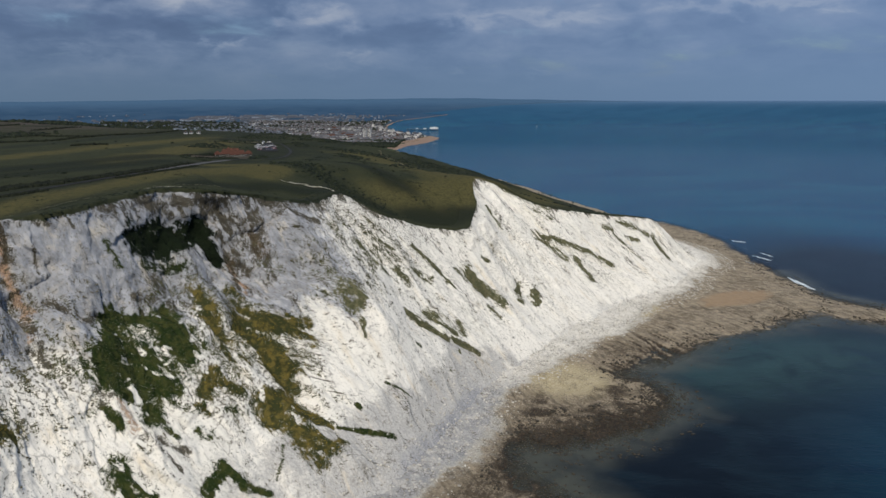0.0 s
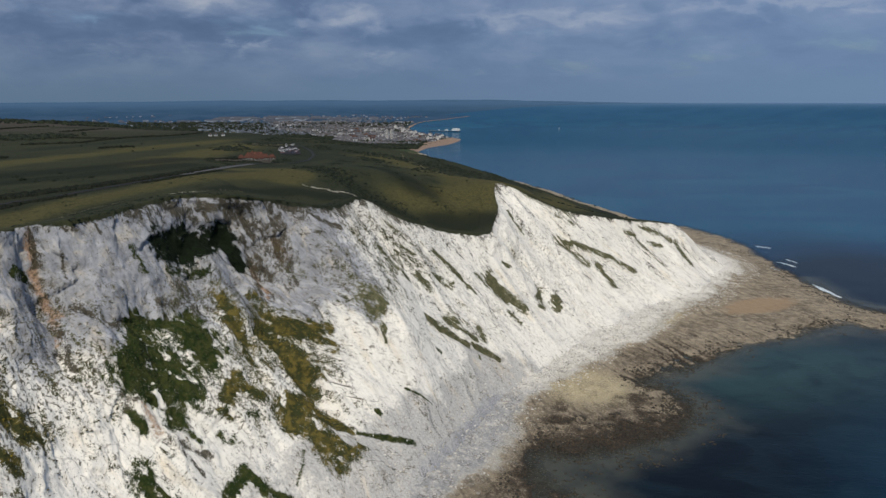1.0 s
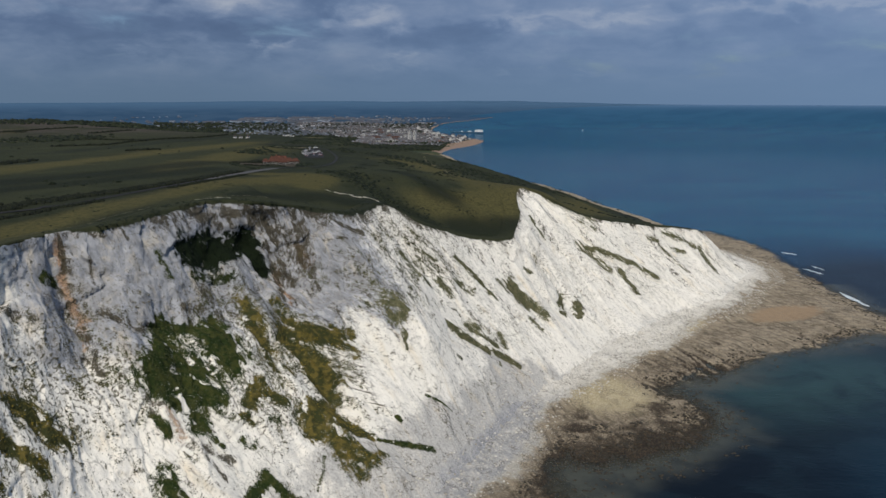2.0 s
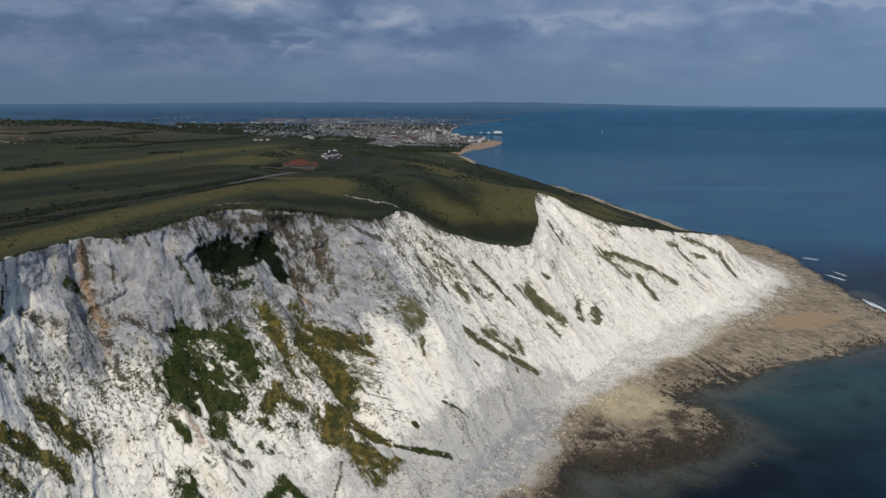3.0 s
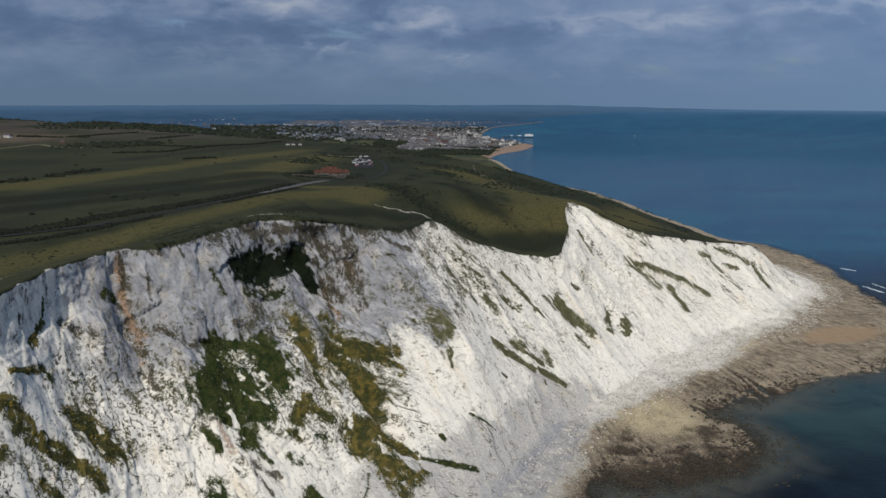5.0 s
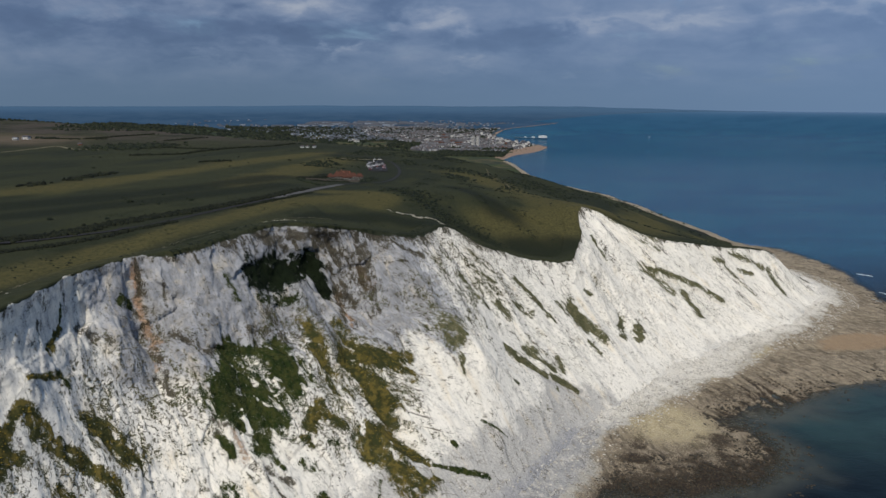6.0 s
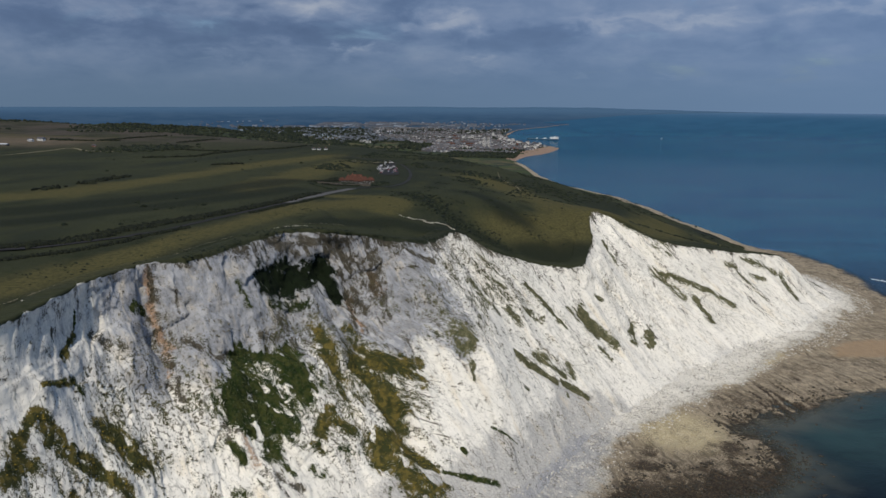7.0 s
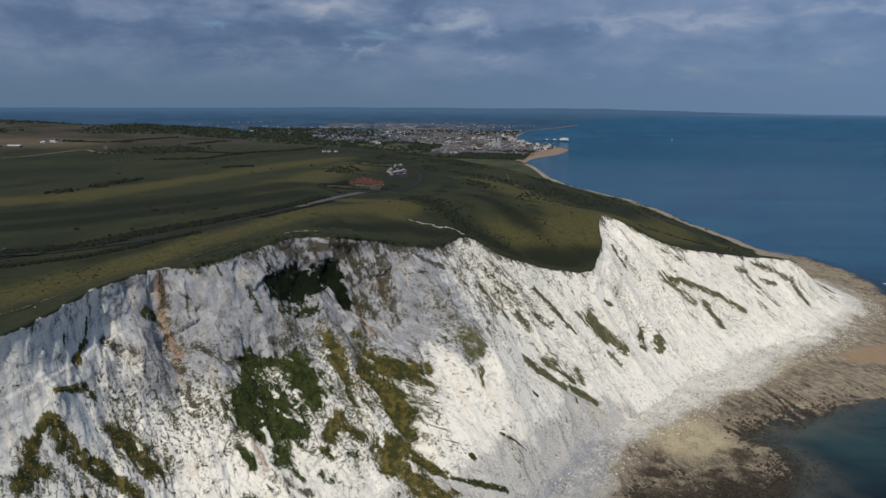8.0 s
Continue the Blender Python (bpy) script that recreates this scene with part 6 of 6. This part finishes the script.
# ---- vehicles ----
def car(label, group, colour, long=4.3, high=1.45, van=False):
    paint = plain("car_paint", colour, 0.3, 0.6, vary=0.05)
    ob = thing("van" if van else "car", label, "van" if van else "car", group)
    h = long / 2
    bm = bmesh.new()
    box(bm, -h, h, -0.88, 0.88, 0.32, 0.86 if not van else 1.2, 0.12)
    part("body", bm, paint, ob)
    bm = bmesh.new()
    r = box(bm, -h * (0.62 if not van else 0.96), h * (0.42 if not van else 0.6), -0.8, 0.8, 0.84 if not van else 1.18, high, 0.1)
    for q in bm.verts:
        if q.co.z > high - 0.2:
            q.co.x *= 0.72 if not van else 0.93
            q.co.y *= 0.86
    cabin = part("cabin", bm, DARK_GLASS, ob, "dark glazed cabin")
    part("roof", box(bmesh.new(), -h * (0.44 if not van else 0.88), h * (0.3 if not van else 0.54), -0.66, 0.66, high - 0.02, high + 0.05, 0.02), paint, cabin)
    for x in (-h * 0.62, h * 0.62):
        for y in (-0.82, 0.82):
            bm = bmesh.new()
            bmesh.ops.create_cone(bm, cap_ends=True, segments=12, radius1=0.33, radius2=0.33, depth=0.22, matrix=Matrix.Translation((x, y, 0.33)) @ Matrix.Rotation(radians(90), 4, "X"))
            wheel = part("wheel", bm, TYRE, ob)
            bm = bmesh.new()
            bmesh.ops.create_cone(bm, cap_ends=True, segments=10, radius1=0.19, radius2=0.19, depth=0.24, matrix=Matrix.Translation((x, y, 0.33)) @ Matrix.Rotation(radians(90), 4, "X"))
            part("rim", bm, STEEL_DARK, wheel)
    for y in (-0.6, 0.6):
        part("headlight", box(bmesh.new(), h - 0.03, h + 0.03, y - 0.16, y + 0.16, 0.6, 0.74), WHITE_PAINT, ob)
        part("tail_light", box(bmesh.new(), -h - 0.03, -h + 0.03, y - 0.14, y + 0.14, 0.62, 0.76), BRICK, ob)
    return ob


models = [car("white parked car on the asphalt car park", "parked cars", (0.75, 0.75, 0.75)),
          car("silver parked car on the asphalt car park", "parked cars", (0.45, 0.47, 0.5)),
          car("dark blue parked car on the asphalt car park", "parked cars", (0.03, 0.05, 0.12)),
          car("black parked car on the asphalt car park", "parked cars", (0.02, 0.02, 0.022)),
          car("red parked car on the asphalt car park", "parked cars", (0.35, 0.02, 0.02)),
          car("white parked van on the asphalt car park", "parked vans", (0.78, 0.78, 0.78), 5.6, 2.4, True)]
slots = []
for row, (x0, y0, x1, y1) in enumerate(((-228, 905, -268, 1064), (-210, 915, -246, 1064), (-220, 930, -256, 1050))):
    for n in range(22):
        t = n / 21
        slots.append((x0 + (x1 - x0) * t + rng.uniform(-2.5, 2.5), y0 + (y1 - y0) * t + rng.uniform(-2.0, 2.0), (10, 25, 95)[row]))
homes = [(-246, 968, 70), (-240, 978, 60), (-250, 985, 100), (-238, 1000, 20), (-262, 1072, 80), (-255, 1078, 10)]
slots += [(-318 + 1.1 * n + rng.uniform(-1, 1), 326 + 1.7 * n, 50) for n in range(12)] + [(-214, 668, 40)]
used = [False] * len(models)
for n, (x, y, turn) in enumerate(slots):
    if rng.random() < 0.48:
        continue
    k_ = int(rng.choice(len(models), p=(0.17, 0.28, 0.2, 0.19, 0.06, 0.10)))
    m = pose(x, y, land_at(x, y) + 0.42, 0, 0, turn + rng.uniform(-4, 4) + 180 * (rng.random() < 0.5))
    if used[k_]:
        copy_thing(models[k_], m)
    else:
        models[k_].matrix_basis = m
        used[k_] = True


# white motor homes stand at the edge of the car park
for x, y, turn in homes:
    m = pose(x, y, land_at(x, y) + 0.42, 0, 0, turn)
    if used[5]:
        copy_thing(models[5], m)
    else:
        models[5].matrix_basis, used[5] = m, True


# ---- farms and houses on the downs ----
def simple_house(name, label, x, y, turn, w, d, h, wall_material, roof_material, windows=3, rise=None, group="downland houses"):
    ob = thing(name, label, "house" if name == "house" else "barn", group, pose(x, y, land_at(x, y), 0, 0, turn))
    part("wall", box(bmesh.new(), -w / 2, w / 2, -d / 2, d / 2, -2, h, 0.03), wall_material, ob)
    roof = part("roof", gable(bmesh.new(), -w / 2, w / 2, -d / 2, d / 2, h + 0.2, rise or d * 0.38, 0.4, 0.0), roof_material, ob)
    if name == "house":
        part("chimney", box(bmesh.new(), -0.5, 0.5, -0.4, 0.4, h + 1.0, h + (rise or d * 0.38) + 1.5), BRICK, roof)
    for n in range(windows):
        window_in(ob, -w / 2 + w * (n + 0.5) / windows, -d / 2, 1.0, 1.3, 1.4)
    return ob


simple_house("barn", "long white-roofed barn on open pasture", -1050, 1236, 12, 24, 10, 2.6, FLINT, METAL_ROOF, 3, 2.0, "farm barns")
simple_house("barn", "low barn beside the white-roofed one", -1085, 1226, 12, 20, 10, 2.6, FLINT, METAL_ROOF, 3, 2.5, "farm barns")
simple_house("house", "white farmhouse among dark trees", -1058, 1356, -8, 15, 8, 4.6, RENDER_WHITE, SLATE, 4)
simple_house("house", "white farm cottage beside the farmhouse", -1072, 1342, 6, 10, 6, 3.2, RENDER_WHITE, SLATE, 3)
simple_house("barn", "pale farm shed beside the white cottage", -1064, 1334, -14, 9, 6, 2.4, METAL_ROOF, METAL_ROOF, 2, 1.8, "farm barns")
simple_house("house", "small brick cottage by a field hedge", -888, 1281, 20, 7, 5, 2.4, BRICK, SLATE, 2)
for x, y in ((-452, 1294), (-443, 1297), (-431, 1300)):
    simple_house("house", "small white cottage on the downland ridge", x, y, 10, 6, 5, 2.3, RENDER_WHITE, SLATE, 2, 1.4)


# ---- the seaside town, far off along the bay ----
def island_mix(name, colours, rough=0.85):
    k = Shade(name, rough, 0.2)
    r = k.random(True)
    c = colours[0]
    for n, colour in enumerate(colours[1:]):
        c = k.mix(k.math("GREATER_THAN", r, (n + 1) / len(colours)), c, colour)
    k.colour(k.mix(k.step(k.noise(0.15, 3.0), 0.4, 0.7, 0.0, 0.3), c, (0.12, 0.11, 0.10)))
    return k.mat


# town walls and roofs, muted and blued to stand for haze
TOWN_WALL = island_mix("town_walls", ((0.62, 0.63, 0.65), (0.40, 0.41, 0.44), (0.16, 0.168, 0.19), (0.11, 0.112, 0.128), (0.14, 0.15, 0.17), (0.20, 0.21, 0.235)))
# houses and sheds on the plain, the blue of the haze painted into their colours
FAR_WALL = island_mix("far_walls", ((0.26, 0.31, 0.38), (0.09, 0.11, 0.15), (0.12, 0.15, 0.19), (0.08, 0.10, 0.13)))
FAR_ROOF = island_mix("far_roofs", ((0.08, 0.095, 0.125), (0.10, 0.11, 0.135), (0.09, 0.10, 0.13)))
TOWN_ROOF = island_mix("town_roofs", ((0.105, 0.095, 0.10), (0.09, 0.10, 0.118), (0.12, 0.098, 0.098), (0.10, 0.105, 0.12), (0.095, 0.098, 0.108), (0.20, 0.21, 0.235)))


def town_front(y):
    """How far right the land reaches at a given distance ahead."""
    b = np.array(BAY, float)
    return np.interp(y, b[:11, 1], b[:11, 0])


def many_houses(name, x, y, w, d, h, turn, label, walls=None, roofs=None):
    """Terraces and villas in one mesh: walls and pitched roofs."""
    n = len(x)
    c, s_ = np.cos(turn), np.sin(turn)
    shape = np.array([(-1, -1, 0), (1, -1, 0), (1, 1, 0), (-1, 1, 0), (-1, -1, 1), (1, -1, 1), (1, 1, 1), (-1, 1, 1)], float)
    roof = np.array([(-1.06, -1.1, 1), (1.06, -1.1, 1), (1.06, 1.1, 1), (-1.06, 1.1, 1), (-1.0, 0, 1.5), (1.0, 0, 1.5)], float)
    v = np.concatenate([shape, roof])
    q = np.stack([v[None, :, 0] * w[:, None] / 2, v[None, :, 1] * d[:, None] / 2, v[None, :, 2] * h[:, None]], -1)
    q = np.stack([q[..., 0] * c[:, None] - q[..., 1] * s_[:, None], q[..., 0] * s_[:, None] + q[..., 1] * c[:, None], q[..., 2]], -1)
    ground_z = np.maximum(land(x, y), 2)
    q = drawn_in(q + np.stack([x, y, ground_z], -1)[:, None])
    wf = [(0, 1, 5, 4), (1, 2, 6, 5), (2, 3, 7, 6), (3, 0, 4, 7)]
    rf4, rf3 = [(8, 9, 13, 12), (10, 11, 12, 13)], [(9, 10, 13), (11, 8, 12)]
    faces, mats = [], []
    for i in range(n):
        o = 14 * i
        faces += [tuple(o + a for a in f) for f in wf + rf4 + rf3]
        mats += [0] * 4 + [1] * 4
    me = bpy.data.meshes.new(name)
    me.from_pydata(q.reshape(-1, 3).tolist(), [], faces)
    me.materials.append(walls or TOWN_WALL)
    me.materials.append(roofs or TOWN_ROOF)
    me.polygons.foreach_set("material_index", mats)
    me.update()
    return tagged(new(name, me), label, "houses", kind="stuff")


def town_points(n, y0, y1, left, seed):
    r = np.random.default_rng(seed)
    y = y0 + (y1 - y0) * r.random(n) ** 1.15
    front = town_front(y) - 40
    x = front - (left(y) * r.random(n) ** 0.9)
    dens = fbm(x / 240, y / 240, 3, seed)
    keep = r.random(n) < smooth(0.30, 0.55, dens)
    return x[keep], y[keep], r


x, y, r = town_points(9000, 3450, 6700, lambda y: 430 + 0.26 * (y - 3400), 201)
n = len(x)
street = np.round(fbm(x / 600, y / 600, 2, 203) * 6) * 0.55
many_houses("town_houses", x, y, r.uniform(6, 17, n), r.uniform(6, 10, n), r.uniform(5, 10, n), street + (r.random(n) < 0.3) * 1.57, "rows of pale and brick seaside town houses")
x, y, r = town_points(1300, 4300, 8600, lambda y: 700 + 0.30 * (y - 3400), 205)
n = len(x)
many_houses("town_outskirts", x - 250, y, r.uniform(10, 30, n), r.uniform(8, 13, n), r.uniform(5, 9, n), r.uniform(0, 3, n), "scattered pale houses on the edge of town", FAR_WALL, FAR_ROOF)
x, y = rng.uniform(-4200, -1100, 900), rng.uniform(3900, 9500, 900)
ok = fbm(x / 420, y / 300, 3, 207) > 0.60
x, y = x[ok], y[ok]
n = len(x)
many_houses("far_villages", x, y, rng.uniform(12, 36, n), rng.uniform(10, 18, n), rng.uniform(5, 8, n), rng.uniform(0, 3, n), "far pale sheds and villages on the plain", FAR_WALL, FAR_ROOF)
# low pale sheds along the edge of the plain
x, y = rng.uniform(-2600, -900, 90), rng.uniform(6600, 8200, 90)
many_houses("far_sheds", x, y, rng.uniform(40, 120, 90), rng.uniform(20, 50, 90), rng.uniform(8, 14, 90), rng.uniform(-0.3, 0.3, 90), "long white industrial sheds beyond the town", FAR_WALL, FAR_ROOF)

x, y, r = town_points(7000, 3150, 6500, lambda y: 700 + 0.55 * (y - 3100), 209)
thicket("town_trees", x, y, (4, 9), LEAF_WOOD, "dark garden trees among the town houses", flat=1.1)
x, y = rng.uniform(-520, -200, 1300), rng.uniform(3150, 3700, 1300)
thicket("park_trees", x, y, (4, 9), LEAF_WOOD, "dark trees between the downs and the sea front", flat=1.1)


def far_thing(name, label, category, group, x, y, turn, z=None):
    """A thing far off: drawn in along its line of sight with its scale."""
    p = np.array((x, y, max(land_at(x, y), 3.0) if z is None else z))
    q = drawn_in(p[None])[0]
    k_ = np.linalg.norm(q - EYE) / np.linalg.norm(p - EYE)
    ob = thing(name, label, category, group, pose(*q, 0, 0, turn))
    ob.scale = (k_, k_, k_)
    return ob


def hotel(label, x, y, turn, w, d, floors, group, wall_material, flat_roof=True):
    ob = far_thing("hotel" if floors < 9 else "tower_block", label, "building", group, x, y, turn)
    h = floors * 3.1
    wall = part("wall", box(bmesh.new(), -w / 2, w / 2, -d / 2, d / 2, -3, h), wall_material, ob)
    if flat_roof:
        roof = part("roof", box(bmesh.new(), -w / 2 - 0.3, w / 2 + 0.3, -d / 2 - 0.3, d / 2 + 0.3, h, h + 0.8), SLATE, ob)
        part("lift_house", box(bmesh.new(), -w * 0.18, w * 0.12, -d * 0.25, d * 0.25, h + 0.8, h + 3.6), wall_material, roof)
    else:
        part("roof", gable(bmesh.new(), -w / 2, w / 2, -d / 2, d / 2, h, d * 0.35, 0.4, 2.0), SLATE, ob)
    per = 3 if floors < 9 else 4
    for f in range(floors):
        for b in range(per):
            x0 = -w / 2 + w * (b + 0.12) / per
            x1 = -w / 2 + w * (b + 0.88) / per
            part("window", box(bmesh.new(), x0, x1, -d / 2 - 0.15, -d / 2 + 0.1, f * 3.1 + 1.0, f * 3.1 + 2.4), DARK_GLASS, wall)
    return ob


hotel("tall pale concrete tower block above the sea front", -402, 3790, -8, 17, 17, 18, "tower blocks", RENDER_WHITE)
hotel("tall grey concrete tower block beside its twin", -378, 3800, -8, 15, 17, 18, "tower blocks", RENDER_WHITE)
for n in range(34):
    y = 3780 + 46 * n + rng.uniform(-16, 16)
    x = float(town_front(y)) - 55 - rng.uniform(0, 45)
    hotel("white stucco sea front hotel facing the promenade", x, y, 95 + rng.uniform(-12, 12), rng.uniform(34, 60), rng.uniform(14, 20), int(rng.integers(5, 8)), "sea front hotels", RENDER_WHITE, bool(rng.random() < 0.6))
for n in range(40):
    y = rng.uniform(3600, 5200)
    x = float(town_front(y)) - rng.uniform(90, 420 + 0.3 * (y - 3600))
    hotel("pale block of flats in the town", x, y, rng.uniform(-30, 60), rng.uniform(22, 46), rng.uniform(12, 16), int(rng.integers(3, 7)), "town flats", RENDER_WHITE if rng.random() < 0.7 else BRICK, bool(rng.random() < 0.5))
hotel("large white school building before dark woods", -1110, 4050, 12, 60, 22, 4, "town flats", RENDER_WHITE)

# shingle spit and town beach
b = np.array(BAY, float)[:11]
line = spline(b, np.linspace(0, 10, 121))
t = np.gradient(line, axis=0)
t /= np.linalg.norm(t, axis=1)[:, None]
o = np.linspace(-1, 1, 9)
wide = 14 + 50 * np.exp(-((np.linspace(0, 10, 121) - 1.7) / 1.1) ** 2) - 10 * smooth(6, 8, np.linspace(0, 10, 121))
g = line[:, None] + np.stack([t[:, 1], -t[:, 0]], -1)[:, None] * (o[None, :, None] * wide[:, None, None])
z = (7.5 - 8.2 * smooth(-0.7, 1.0, o))[None, :] * (1 - 0.75 * smooth(4.5, 7, np.linspace(0, 10, 121)))[:, None]
tagged(sheet("shingle_spit", drawn_in(np.concatenate([g, z[..., None]], -1)), SHINGLE), "tan shingle beach curving along the town front", "beach", kind="structure")

# ---- the pier ----
pier = far_thing("pier", "long white pleasure pier with domed pavilions over the sea", "pier", "", -60, 5000, 170, 0.0)
part("deck", box(bmesh.new(), -32, 190, -7, 7, 5.2, 6.2), STEEL_DARK, pier)
for n in range(19):
    for sgn in (-1, 1):
        bm = bmesh.new()
        bmesh.ops.create_cone(bm, cap_ends=True, segments=6, radius1=0.5, radius2=0.4, depth=8.4, matrix=Matrix.Translation((-28 + 12 * n, sgn * 5.5, 1.1)))
        part("pile", bm, STEEL_DARK, pier)
for x0, x1, w, h in ((-30, 26, 22, 8), (52, 74, 12, 4), (110, 124, 10, 3.5)):
    hall = part("pavilion", box(bmesh.new(), x0, x1, -w / 2, w / 2, 6.2, 6.2 + h, 0.3), WHITE_PAINT, pier)
    part("roof", gable(bmesh.new(), x0, x1, -w / 2, w / 2, 6.2 + h, w * 0.3, 0.5, 4.0), METAL_ROOF, hall)
for x0, rad in ((-24, 4.0), (-4, 7.0), (16, 4.0)):
    bm = bmesh.new()
    bmesh.ops.create_uvsphere(bm, u_segments=16, v_segments=8, radius=rad, matrix=Matrix.Translation((x0, 0, 15.5)))
    part("dome", bm, WHITE_PAINT, pier)

# ---- broken water over the outer ledges ----
k = Shade("sea_foam", 0.9, 0.1)
k.colour(k.mix(k.step(k.noise(0.35, 5.0, 0.7), 0.4, 0.6), (0.72, 0.75, 0.76), (0.28, 0.36, 0.40)))
FOAM = k.mat
for n, (x0, y0, x1, y1, w) in enumerate(((440, 1090, 458, 1078, 7), (403, 966, 410, 908, 5), (428, 984, 440, 952, 5), (418, 860, 424, 800, 7), (446, 1000, 452, 975, 3), (470, 716, 520, 690, 6))):
    m = 44
    t = np.linspace(0, 1, m)
    mid = np.stack([x0 + (x1 - x0) * t, y0 + (y1 - y0) * t], -1)
    side = np.array((y1 - y0, x0 - x1), float)
    side /= np.linalg.norm(side)
    mid += side * (5 * (fbm(t * 5, t * 0 + n, 3, 300 + n) - 0.5))[:, None]
    ww = w * np.sqrt(np.maximum(4 * t * (1 - t), 0.02)) * (0.3 + 1.2 * fbm(t * 9, t * 0 + n, 3, 320 + n))
    o = np.linspace(-0.5, 0.5, 5)
    g = mid[:, None] + side * (o[None, :, None] * ww[:, None, None])
    z = 0.06 + 0.35 * (1 - (2 * o) ** 2)[None, :] * (0.3 + fbm(t * 14, t * 0, 3, 340 + n))[:, None]
    tagged(sheet("breaking_wave", np.concatenate([g, z[..., None]], -1), FOAM), "thin line of white surf over a ledge", "wave", kind="structure")

# ---- a small white boat far out ----
boat = far_thing("boat", "small white sailing boat far out at sea", "boat", "", 690, 5400, 40, 0.0)
bm = box(bmesh.new(), -6, 6, -1.8, 1.8, -0.6, 1.4, 0.3)
for q in bm.verts:
    if q.co.x > 3:
        q.co.y *= 0.3
part("hull", bm, WHITE_PAINT, boat)
bm = bmesh.new()
a, b_, c_ = (bm.verts.new(p) for p in ((0.3, -0.05, 2.2), (-5, -0.05, 2.4), (0.3, -0.05, 14)))
bm.faces.new((a, b_, c_))
bmesh.ops.solidify(bm, geom=bm.faces[:], thickness=0.1)
part("sail", bm, WHITE_PAINT, boat)
part("mast", box(bmesh.new(), 0.3, 0.5, -0.1, 0.1, 1.4, 15), STEEL_DARK, boat)
